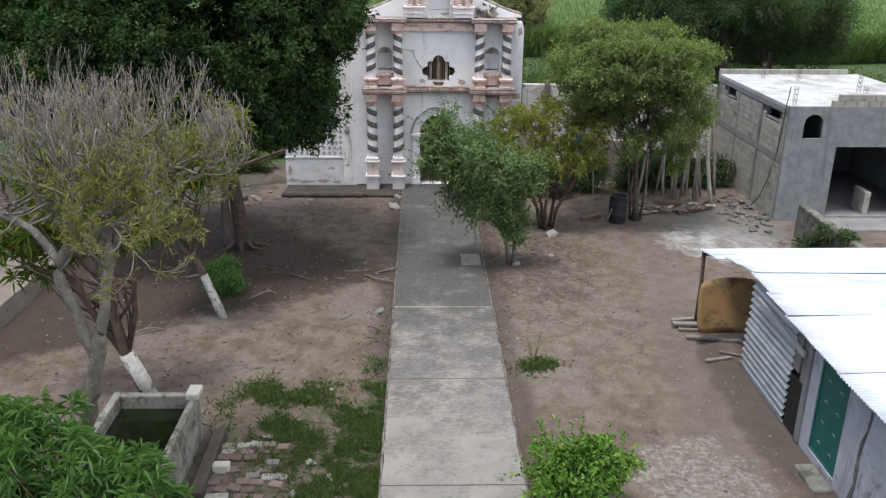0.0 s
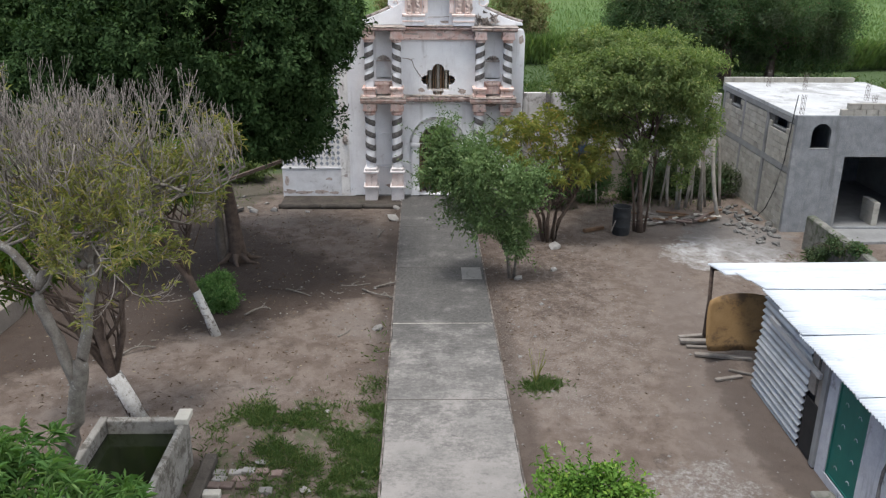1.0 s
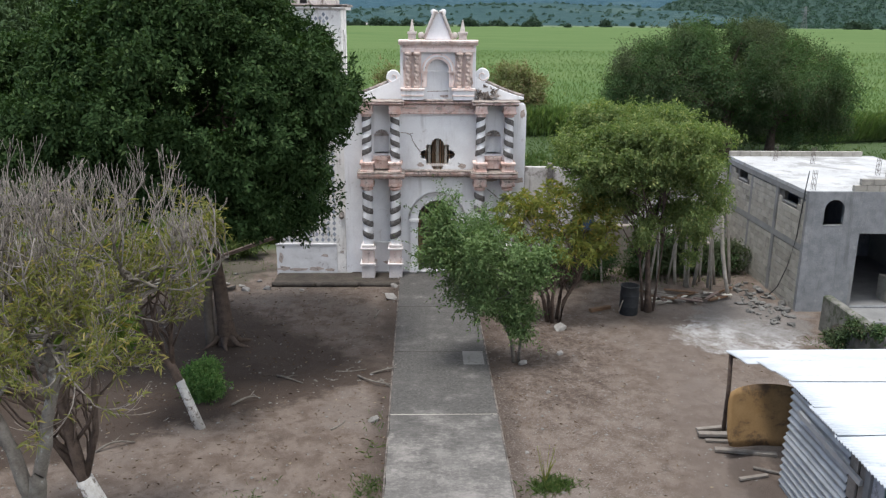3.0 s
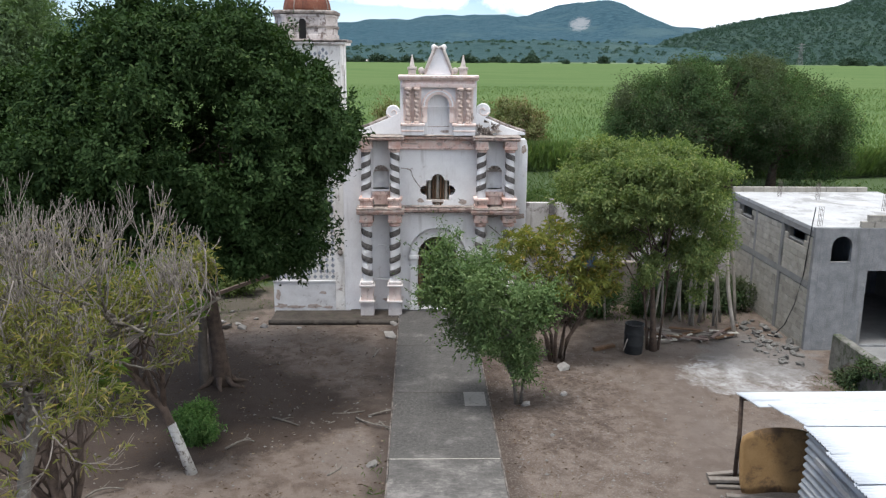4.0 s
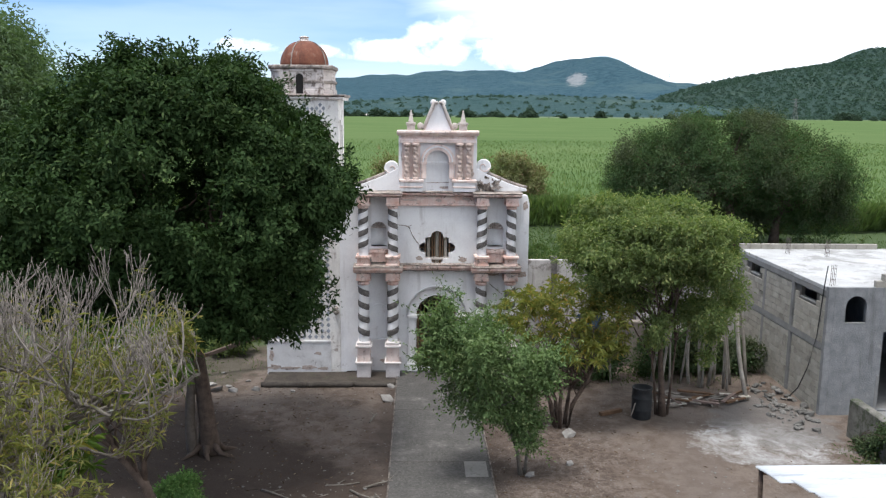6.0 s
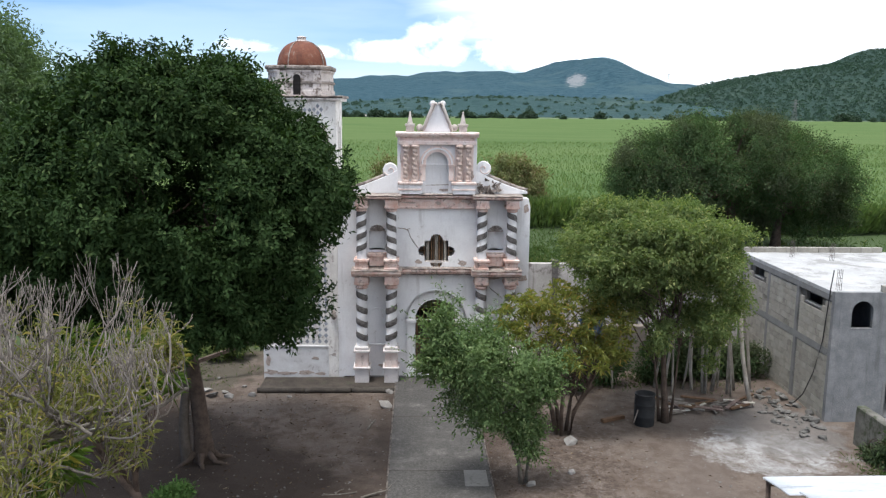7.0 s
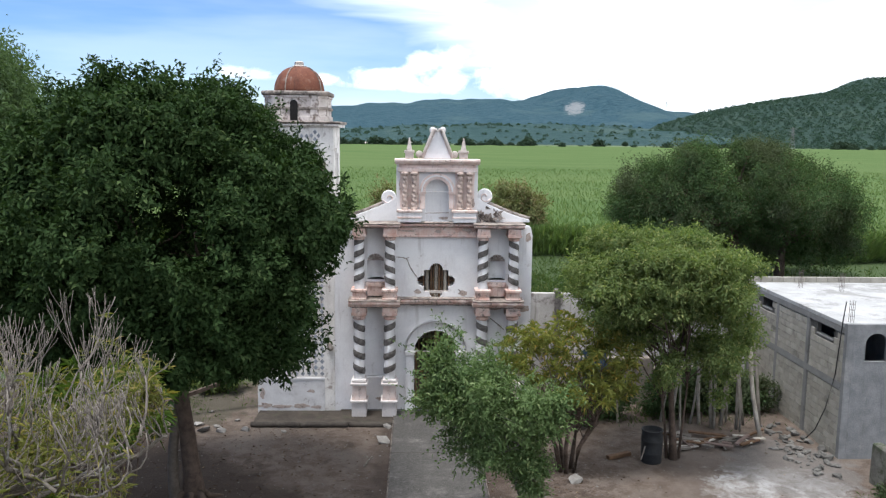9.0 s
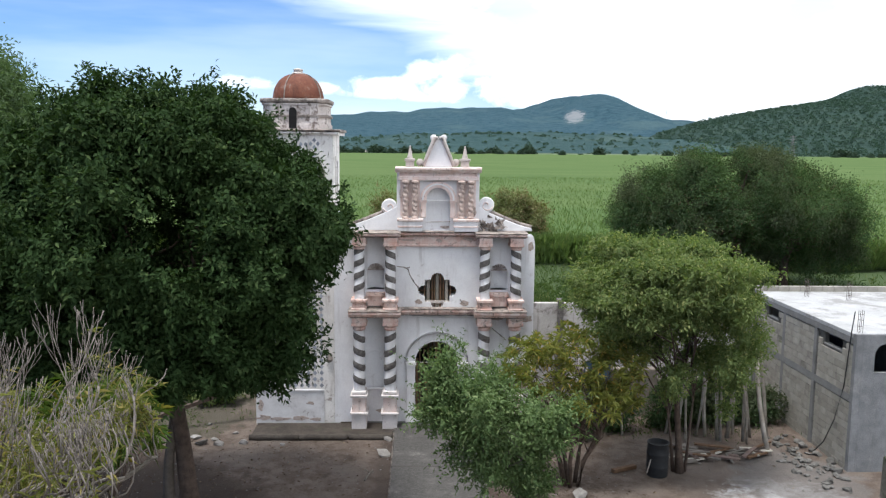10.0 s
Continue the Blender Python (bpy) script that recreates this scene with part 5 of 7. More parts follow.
for x, z, lobes in ((-4.28, 8.80, 4), (-3.72, 8.78, 4), (-3.20, 8.80, 4), (-3.46, 8.78, 1), (-3.2, 8.46, 1), (-3.72, 8.45, 1)):
    for k in range(lobes):
        a = k * math.pi / 2
        o = 0.11 if lobes > 1 else 0.0
        part("tower_medallion", medal, TILE, tower, at=(x + o * math.cos(a), WY - 0.001, z + o * math.sin(a)))
# The niche is not cut; a darker plate paints its shade.
part("tower_niche", Geo().prism(arch(-2.95, 0.08, 7.55, 7.95), WY - 0.006, WY + 0.02), STONE_EDGE, tower, "narrow niche laid on as a dark flat plate")
for i, (x, z, w, h) in enumerate(((-4.85, 0.14, 0.22, 0.08), (-4.3, 0.10, 0.30, 0.06), (-3.7, 0.13, 0.24, 0.07), (-3.2, 0.09, 0.18, 0.05), (-4.95, 0.55, 0.08, 0.16), (-3.4, 0.62, 0.13, 0.06))):
    part("plaster_loss", ragged_patch(x, z, w, h, WY - 0.03, 30 + i), BARE_MASONRY, tower, "broken plaster baring brown masonry")
part("tower_link", Geo().box(-2.62, WY + 0.02, -0.1, -2.452, WY + 0.55, 5.9), WHITEWASH, tower)
for x in (-2.95 - 0.03,):
    part("plinth_sconce", Geo().lathe([(0.03, 1.95), (0.09, 2.02), (0.10, 2.10), (0.05, 2.14), (0.09, 2.18), (0.03, 2.26)], x + 0.22, WY - 0.03, 10), STONE_EDGE, tower, "small carved wall ornament", smooth=True)
diamond = Geo().add([(0, -0.012, -0.075), (0.062, -0.012, 0), (0, -0.012, 0.075), (-0.062, -0.012, 0), (0, 0, -0.085), (0.072, 0, 0), (0, 0, 0.085), (-0.072, 0, 0)],
                    [(0, 1, 2, 3), (0, 4, 5, 1), (1, 5, 6, 2), (2, 6, 7, 3), (3, 7, 4, 0)]).mesh("diamond_tile", TILE)
for r in range(17):
    for c in range(10):
        part("diamond_tile", diamond, TILE, tower, at=(-4.90 + c * 0.208, WY - 0.001, 1.19 + r * 0.205))
LEDGE_TOP = material("earthy_ledge_top", (0.030, 0.025, 0.020), (0.074, 0.060, 0.049), 1.8, 26, 0.95, 0.5, stain=(0.055, 0.055, 0.035), stain_scale=2.4, stain_at=(0.54, 0.66))
platform = part("church_platform", Geo().box(-5.06, 29.12, -0.3, -0.74, WY, -0.03).box(1.85, 29.12, -0.3, 4.1, WY, -0.03), LEDGE_TOP, bevel=0.02)
tagged(platform, "low earth-covered masonry plinth along a chapel front", "plinth", kind="structure")
for a, b in ((-5.08, -3.6), (-3.58, -2.1), (-2.08, -0.76), (1.87, 4.1)):
    edge = Geo()
    edge.tube([(a + (b - a) * k / 14, 29.06 + 0.03 * noise.noise(Vector((a + k * 0.5, 2, 1))), -0.06 + 0.02 * noise.noise(Vector((a + k * 0.7, 5, 3)))) for k in range(15)], [0.095 + 0.03 * noise.noise(Vector((k * 0.8, a, 9))) for k in range(15)], 9)
    part("kerb_stone", edge, PLINTH, platform, "dark mossy rounded kerb", smooth=True)

# ---- block building ----
BX, BY0, BY1, BZ = 12.05, 26.5, 33.5, 3.64
house = thing("block_house", "unfinished grey cement-block house with a flat concrete roof", "house", (14.5, 29.6, -0.1))
front_holes = [arch(12.87, 0.32, 2.70, 3.20, 14, 1.0), [(13.76, 0.02), (16.1, 0.02), (16.1, 2.43), (13.76, 2.43)]]
part("front_wall", plate([(BX + 0.16, -0.2), (17.6, -0.2), (17.6, BZ + 0.13), (BX + 0.16, BZ + 0.13)], front_holes, BY0, BY0 + 0.15), PLASTER_GREY, house, "smooth raw cement plaster", bevel=0.01)
part("window_edge", plate(arch(12.87, 0.34, 2.68, 3.20), [arch(12.87, 0.316, 2.704, 3.20)], BY0 - 0.008, BY0 + 0.01), PLASTER_GREY, house)
part("side_core", Geo().box(BX + 0.03, BY0 + 0.15, -0.2, BX + 0.15, 27.33, BZ - 0.15).box(BX + 0.03, 28.36, -0.2, BX + 0.15, 31.55, BZ - 0.15).box(BX + 0.03, 32.35, -0.2, BX + 0.15, BY1, BZ - 0.15).box(BX + 0.031, 27.33, -0.2, BX + 0.149, 28.36, 3.12).box(BX + 0.031, 31.55, -0.2, BX + 0.149, 32.35, 3.12), MORTAR, house)
# Added unseen wall: shuts light out so the side windows stay dark.
part("partition", Geo().box(13.60, BY0 + 0.15, 0.012, 13.72, BY1 - 0.15, BZ - 0.002), PLASTER_GREY, house)
part("back_wall", Geo().box(BX + 0.15, BY1 - 0.15, -0.2, 17.6, BY1, BZ).box(17.45, BY0 + 0.15, -0.2, 17.6, BY1 - 0.15, BZ), BLOCK, house)
part("house_floor", Geo().box(BX + 0.15, BY0 + 0.15, -0.2, 17.45, BY1 - 0.15, 0.01), CONCRETE, house)
part("inner_wall", Geo().box(BX + 0.15, 32.4, 0.01, 17.45, 32.5, BZ), PLASTER_GREY, house)
for y in (BY0 + 0.08, 28.84, 31.0, 33.2):
    part("tie_column", Geo().box(BX - 0.032, y - 0.08, -0.2, BX + 0.16, y + 0.08, BZ - 0.17 if y > 27 else BZ + 0.13), CONCRETE if y > 27 else PLASTER_GREY, house)
for a, b in ((BY0 + 0.16, 28.76), (28.92, 30.92), (31.08, 33.12), (33.28, BY1)):
    part("tie_beam", Geo().box(BX - 0.028, a, 1.83, BX + 0.10, b, 2.03), CONCRETE, house)
part("ring_beam", Geo().box(BX - 0.034, BY0 + 0.163, BZ - 0.17, BX + 0.16, BY1, BZ - 0.002), CONCRETE, house)
part("roof", Geo().box(BX - 0.03, BY0 + 0.153, BZ, 17.7, BY1 + 0.03, BZ + 0.12), ROOF_SLAB, house, "pale bare concrete roof slab, puddle-stained", bevel=0.012)
for a, b in ((27.33, 28.36), (31.55, 32.35)):
    part("window_sill", Geo().box(BX - 0.015, a, 3.08, BX + 0.15, b, 3.13), CONCRETE, house, bevel=0.006)
parapet_block = Geo()
soft_box(parapet_block, -0.19, -0.07, 0, 0.19, 0.07, 0.19, 0.01)
pm = parapet_block.mesh("parapet_block", BLOCK)
for i in range(13):
    part("parapet_block", pm, BLOCK, house, at=(12.2 + i * 0.40, BY1 - 0.08, BZ + 0.12))
for row in range(2):
    for i in range(10 - row):
        part("parapet_block", pm, BLOCK, house, at=(13.6 + (i + 0.5 * row) * 0.40, BY0 + 0.08, BZ + 0.134 + row * 0.2))
for x, y in ((12.2, 26.75), (14.5, 26.75), (15.6, 29.3), (13.3, 32.3), (14.4, 31.6)):
    bars = Geo()
    for dx, dy in ((0, 0), (0.1, 0), (0, 0.1), (0.1, 0.1)):
        bars.tube([(x + dx, y + dy, BZ + 0.1), (x + dx + 0.01, y + dy, BZ + 0.75)], 0.007, 5)
    for z in (0.3, 0.48, 0.64):
        bars.tube([(x, y, BZ + z), (x + 0.1, y, BZ + z), (x + 0.1, y + 0.1, BZ + z), (x, y + 0.1, BZ + z), (x, y, BZ + z)], 0.004, 4)
    part("rebar_bundle", bars, STEEL, house, "rusty upright reinforcing bars")
cable = Geo()
cable.tube([(BX - 0.05, BY0 + 0.15, BZ + 0.75), (BX - 0.08, BY0 + 0.2, BZ + 0.2), (BX - 0.06, BY0 + 0.45, 2.2), (BX - 0.09, BY0 + 0.8, 1.1), (BX - 0.15, BY0 + 1.2, 0.3), (BX - 0.3, BY0 + 1.45, -0.08)], 0.016, 6)
part("cable", cable, DRUM, house, "black hanging cable", smooth=True)
vs = Geo()
soft_box(vs, -0.05, -0.195, 0, 0.04, 0.195, 0.185, 0.012)
bm_mesh = vs.mesh("cement_block", BLOCK)
hs = Geo()
soft_box(hs, -0.05, -0.095, 0, 0.04, 0.095, 0.185, 0.012)
half_mesh = hs.mesh("half_block", BLOCK)
for lo, hi in ((BY0 + 0.16, 28.76), (28.92, 30.92), (31.08, 33.12)):
    for r in range(18):
        z = -0.18 + r * 0.2 if r < 10 else 2.038 + (r - 10) * 0.2
        if z + 0.185 > BZ - 0.16:
            continue
        y = lo + (0.2 if r % 2 else 0.0)
        if r % 2:
            part("cement_block", half_mesh, BLOCK, house, at=(BX + 0.03, lo + 0.1, z))
        while y + 0.15 < hi:
            whole = y + 0.395 < hi + 0.03
            mid = y + (0.2 if whole else 0.1)
            if not (z > 2.95 and (27.13 < mid < 28.56 or 31.35 < mid < 32.55)):
                part("cement_block", bm_mesh if whole else half_mesh, BLOCK, house, at=(BX + 0.03, mid, z))
            y += 0.402 if whole else 0.2
gv = []
for i in range(25):
    y = 19.9 + i * 0.205
    h = 0.98 + 0.05 * noise.noise(Vector((y * 1.9, 0, 4))) + 0.04 * noise.noise(Vector((y * 6, 0, 2)))
    e = 0.03 * noise.noise(Vector((y * 2.3, 5, 0)))
    gv += [(12.0 + e, y, -0.25), (12.02 + e, y, h - 0.03), (12.06 + e, y, h), (12.24 + e, y, h + 0.01), (12.27, y, h - 0.04), (12.3, y, -0.25)]
garden_wall = part("garden_wall", Geo().add(gv, [(i * 6 + k, i * 6 + (k + 1) % 6, i * 6 + 6 + (k + 1) % 6, i * 6 + 6 + k) for i in range(24) for k in range(6)] + [tuple(range(6)), tuple(range(149, 143, -1))]), OLD_WALL, None)
part("door_jamb", Geo().box(13.66, BY0 - 0.012, 0.0, 13.757, BY0 + 0.14, 1.1), CONCRETE, house, "pale cement door jamb", bevel=0.008)
part("entry_slab", Geo().box(13.5, 25.2, -0.2, 17.6, BY0 - 0.014, -0.02), CONCRETE, house, "rough concrete entry slab", bevel=0.02)
stack = thing("block_stack", "stack of pale hollow cement blocks in a doorway", "block stack", (15.35, 26.9, -0.02))
for i in range(8):
    b = Geo()
    c, r = i % 2, i // 2
    soft_box(b, 15.16 + c * 0.02, 26.72 + 0.41 * c, 0.012 + r * 0.2, 15.36 + c * 0.03, 27.12 + 0.41 * c, 0.208 + r * 0.2, 0.012)
    part("cement_block", b, BLOCK, stack)
tagged(garden_wall, "mossy rough low concrete wall", "wall", kind="structure")

# ---- tin shed ----
SX = 7.21
shed = thing("tin_shed", "makeshift shed with a corrugated roof, limewashed wall and green door", "shed", (9.0, 14.0, -0.1))


def corrugated(width, pitch=0.095, depth=0.022):
    """The profile of a corrugated sheet: (distance across, height of the wave)."""
    k = int(width / pitch * 4)
    us = [width * i / k for i in range(k + 1)]
    return [(u, depth * math.sin(2 * math.pi * u / pitch)) for u in us]


def roof_sheet(x0, x1, y0, y1, z00, z10, tilt=0.0, seed=0):
    """Sheet with waves running along x; z00 at x0, z10 at x1."""
    g = Geo()
    prof = corrugated(y1 - y0)
    vs, m = [], 6
    for u, h in prof:
        for i in range(m + 1):
            x = x0 + (x1 - x0) * i / m + 0.02 * noise.noise(Vector((u, seed, i)))
            z = z00 + (z10 - z00) * i / m + h + tilt * u + 0.012 * noise.noise(Vector((u * 0.8, i, seed)))
            vs.append((x, y0 + u, z))
    top = len(vs)
    vs += [(x, y, z - 0.004) for x, y, z in vs]
    fs = []
    for j in range(len(prof) - 1):
        for i in range(m):
            q = (j * (m + 1) + i, j * (m + 1) + i + 1, (j + 1) * (m + 1) + i + 1, (j + 1) * (m + 1) + i)
            fs += [q, tuple(a + top for a in reversed(q))]
    rim = [j * (m + 1) for j in range(len(prof))]
    fs += [(rim[j], rim[j + 1], rim[j + 1] + top, rim[j] + top) for j in range(len(rim) - 1)]
    return g.add(vs, fs)


for i, (x0, x1, y0, y1, za, zb, tilt) in enumerate(((6.80, 11.6, 17.45, 18.62, 1.97, 2.00, -0.17), (7.03, 11.6, 16.75, 17.60, 2.12, 2.10, -0.17), (7.10, 11.6, 16.05, 16.90, 2.22, 2.20, -0.16), (7.06, 11.6, 15.0, 16.12, 2.19, 2.16, 0.0), (7.00, 11.6, 14.0, 15.1, 2.17, 2.22, 0.0), (6.98, 11.6, 12.9, 14.1, 2.13, 2.26, 0.0), (6.96, 11.6, 11.8, 13.0, 2.14, 2.29, 0.0), (6.95, 11.6, 10.6, 11.9, 2.12, 2.30, 0.0), (6.95, 11.6, 9.3, 10.7, 2.13, 2.32, 0.0))):
    part("roof_sheet", roof_sheet(x0, x1, y0, y1, za, zb, tilt, i), TIN, shed, smooth=True)


def wall_sheet(y0, y1, z0, z1, x, lean=0.0, seed=0):
    g = Geo()
    k = int((z1 - z0) / 0.155 * 6)
    vs, m = [], 6
    for j in range(k + 1):
        z = z0 + (z1 - z0) * j / k
        for i in range(m + 1):
            y = y0 + (y1 - y0) * i / m + 0.02 * noise.noise(Vector((z * 3, seed, i)))
            vs.append((x + 0.034 * math.sin(2 * math.pi * j / 6) + lean * (z - z0), y, z + 0.02 * (i / m)))
    top = len(vs)
    vs += [(a + 0.004, b, c) for a, b, c in vs]
    fs = []
    for j in range(k):
        for i in range(m):
            q = (j * (m + 1) + i, j * (m + 1) + i + 1, (j + 1) * (m + 1) + i + 1, (j + 1) * (m + 1) + i)
            fs += [q, tuple(a + top for a in reversed(q))]
    return g.add(vs, fs)


part("wall_sheet", wall_sheet(13.88, 16.18, -0.12, 1.0, SX - 0.03), TIN_WALL, shed, smooth=True)
part("wall_sheet", wall_sheet(13.85, 16.15, 0.93, 2.02, SX - 0.01, seed=4), TIN_WALL, shed, smooth=True)
brace = Geo()
brace.box(-0.03, -1.15, -0.05, 0.03, 1.15, 0.05)
ob = part("brace_plank", brace, TIN_WALL, shed, at=(SX - 0.09, 14.46, 1.72))
ob.rotation_euler = (radians(2.4), 0, 0)
part("shed_post", Geo().box(SX - 0.05, 13.15, -0.12, SX + 0.10, 13.30, 2.12), CONCRETE, shed, bevel=0.01)
# Two near-black panels take the place of the gap's unlit depth.
part("dark_opening", Geo().box(SX + 0.06, 13.30, -0.12, SX + 0.10, 13.90, 2.0), DARK, shed, "near-black panel behind a gap hung with old boards")
part("gap_door", Geo().box(SX - 0.01, 13.32, -0.1, SX + 0.02, 13.86, 1.0), DARK, shed, "low near-black panel in a gap")
part("gap_board", Geo().box(SX - 0.02, 13.58, 1.15, SX + 0.02, 13.84, 1.98), WOOD_GREY, shed, bevel=0.006)
part("gap_board", Geo().box(SX - 0.01, 13.34, 1.02, SX + 0.03, 13.52, 1.95), WOOD_GREY, shed, bevel=0.006)
for b in ((8.6, -0.2, 11.80, 2.08), (11.80, 1.88, 13.15, 2.08), (11.80, -0.2, 13.15, 0.03), (12.82, 0.03, 13.15, 1.88)):
    part("limewashed_wall", Geo().box(SX, b[0], b[1], SX + 0.15, b[2] - 0.002, b[3] - 0.002), LIME_WALL, shed, bevel=0.008)
split = Geo()
split.tube([(SX - 0.002, 11.06 - 0.04 * math.sin(k * 1.3) + 0.14 * k / 8, 2.0 - 2.1 * k / 8) for k in range(9)], [0.02, 0.03, 0.022, 0.04, 0.03, 0.045, 0.035, 0.05, 0.04], 5)
part("wall_crack", split, BAND, shed, "long dark crack in the limewash")
door = part("door", Geo().box(SX + 0.03, 11.80, 0.04, SX + 0.08, 12.81, 1.87), GREEN_PAINT, shed, "green painted steel door, scuffed")
for y in (11.81, 12.765):
    part("door_stile", Geo().box(SX + 0.012, y, 0.04, SX + 0.03, y + 0.04, 1.87), GREEN_PAINT, door, bevel=0.004)
for z in (0.04, 1.83):
    part("door_rail", Geo().box(SX + 0.014, 11.855, z, SX + 0.029, 12.76, z + 0.04), GREEN_PAINT, door, bevel=0.004)
for z in (0.30, 0.72, 1.14, 1.56):
    for y in (12.08, 12.52):
        curl = Geo()
        curl.tube([(SX + 0.024, y + 0.05 * math.cos(a), z + 0.05 * math.sin(a)) for a in (0, 0.8, 1.6, 2.4, 3.1)], 0.006, 5)
        part("door_curl", curl, TIN_WALL, door)
part("shed_back", Geo().box(11.4, 8.6, -0.2, 11.5, 16.1, 2.05).box(SX + 0.1, 16.05, -0.12, 11.4, 16.12, 1.9), TIN_WALL, shed)
part("shed_end", Geo().box(SX + 0.153, 8.6, -0.2, 11.4, 8.75, 2.05), LIME_WALL, shed)
part("shed_floor", Geo().box(SX + 0.15, 8.75, -0.15, 11.4, 16.05, -0.05), CONCRETE, shed)
for x, y, z in ((6.88, 18.5, 1.76), (9.2, 18.5, 1.76), (11.3, 18.5, 1.76), (7.5, 16.0, 2.1)):
    post = Geo()
    post.tube([(x, y, -0.15), (x + 0.02, y, 0.9), (x - 0.01, y, z)], 0.05, 8)
    part("roof_post", post, BARK_BROWN, shed, smooth=True)
part("roof_beam", Geo().box(6.85, 18.46, 1.66, 11.5, 18.54, 1.745), WOOD_DARK, shed, bevel=0.008)
step = part("door_step", Geo().box(SX - 0.42, 11.6, -0.16, SX - 0.03, 12.4, -0.04), OLD_WALL, None, bevel=0.05)
tagged(step, "worn grey stone slab before a door", "step")
board = Geo()
k = 14
bvs = []
for j in range(9):
    for i in range(k + 1):
        u, v = i / k, j / 8
        bvs.append((6.44 + 1.63 * u + 0.06 * abs(2 * v - 1) ** 4 * (1 - 2 * u), 17.15 + 0.14 * math.sin(u * 3.1) + 0.22 * v, 0.17 + 1.27 * v + 0.05 * math.sin(u * 3.1) * v + 0.07 * abs(2 * u - 1) ** 5 * (1 - 2 * v)))
bt = len(bvs)
bvs += [(a, b + 0.02, c) for a, b, c in bvs]
bfs = []
for j in range(8):
    for i in range(k):
        q = (j * (k + 1) + i, j * (k + 1) + i + 1, (j + 1) * (k + 1) + i + 1, (j + 1) * (k + 1) + i)
        bfs += [q, tuple(a + bt for a in reversed(q))]
rim = list(range(k + 1)) + [j * (k + 1) + k for j in range(1, 9)] + [8 * (k + 1) + i for i in range(k - 1, -1, -1)] + [j * (k + 1) for j in range(7, 0, -1)]
bfs += [(rim[i], rim[(i + 1) % len(rim)], rim[(i + 1) % len(rim)] + bt, rim[i] + bt) for i in range(len(rim))]
tagged(part("leaning_board", board.add(bvs, bfs), PLYWOOD, smooth=True), "bowed water-stained brown board leaning under a tin roof", "board")


def plank(x0, y0, x1, y1, z, w, h, mat, label, name="plank", z1=None, group="loose planks"):
    a, b = Vector((x0, y0, z)), Vector((x1, y1, z if z1 is None else z1))
    L = (b - a).length
    g = Geo()
    soft_box(g, -L / 2, -w / 2, -h / 2, L / 2, w / 2, h / 2, 0.008)
    ob = part(name, g, mat, at=(a + b) / 2)
    d = b - a
    ob.rotation_euler = (0, -math.atan2(d.z, math.hypot(d.x, d.y)), math.atan2(d.y, d.x))
    return tagged(ob, label, "plank" if name == "plank" else name.replace("_", " "), group)


for p in ((6.35, 17.55, 7.6, 17.3, -0.05, 0.14, 0.06), (6.2, 18.2, 7.4, 18.15, -0.03, 0.16, 0.07), (6.25, 18.45, 7.2, 18.6, -0.05, 0.12, 0.05), (6.45, 16.35, 7.08, 16.5, -0.06, 0.09, 0.05), (6.9, 16.8, 7.4, 16.55, -0.06, 0.07, 0.04), (6.3, 18.0, 7.3, 17.9, -0.08, 0.1, 0.05)):
    plank(*p, WOOD_GREY, "weathered grey plank lying on bare earth")

# ---- walls round the yard ----
left = Geo()
lv = []
for i in range(31):
    y = 6 + i * 0.62
    h = 0.95 + 0.12 * noise.noise(Vector((y * 0.7, 0, 0))) - (0.75 * max(0, (y - 19.5) / 5))
    e = 0.08 * noise.noise(Vector((y * 1.9, 3, 0)))
    lv += [(-10.08 + e, y, -0.3), (-10.18 + e, y, h * 0.42), (-11.0, y, h), (-11.4, y, -0.3)]
left.add(lv, [(i * 4 + e, i * 4 + e + 1, i * 4 + e + 5, i * 4 + e + 4) for i in range(30) for e in range(3)])
tagged(part("wall_west", left, TAN_WALL, bevel=0.0), "low crumbling tan mud-plastered yard wall", "wall", kind="structure")
back = part("wall_north", Geo().box(3.7, 33.4, -0.2, 12.0, 33.6, 3.3), STAINED_WALL, None, bevel=0.02)
tagged(back, "stained whitewashed boundary wall behind trees", "wall", kind="structure")
for x in (3.95, 5.05, 6.6, 8.1, 9.6):
    part("wall_pier", Geo().box(x - 0.1, 33.32, -0.2, x + 0.1, 33.7, 3.42), BAND, back)
adobe = part("wall_adobe", Geo().box(5.4, 31.3, -0.2, 8.0, 31.6, 1.5).box(8.004, 31.32, -0.2, 10.1, 31.6, 1.15).box(10.104, 31.3, -0.2, 11.97, 31.6, 0.8), TAN_WALL, None, bevel=0.05)
tagged(adobe, "crumbling tan adobe wall behind propped poles", "wall", kind="structure")
red = part("wall_red", Geo().box(-14.0, 37.0, -0.2, -5.6, 37.2, 1.0), RED_WALL, None, bevel=0.02)
tagged(red, "red painted wall beyond the chapel", "wall", kind="structure")
plank(-8.4, 29.6, -5.15, 31.0, 0.25, 0.12, 0.12, BARK_BROWN, "long dark timber beam leaning on rubble", "timber_beam", z1=1.15)

# ---- water trough ----
trough = thing("water_trough", "rough concrete water trough half full of dark green water", "trough", (-4.9, 12.3, -0.1))
TZ = 0.88
for nm, b in (("trough_wall", (-4.27, 10.8, -0.2, -4.15, 13.45, TZ)), ("trough_wall", (-5.72, 10.8, -0.2, -5.58, 13.45, TZ)), ("trough_wall", (-5.58, 13.30, -0.2, -4.27, 13.45, TZ - 0.01)), ("trough_wall", (-5.58, 10.8, -0.2, -4.27, 10.95, TZ))):
    part(nm, Geo().box(*b), TROUGH, trough, bevel=0.03)
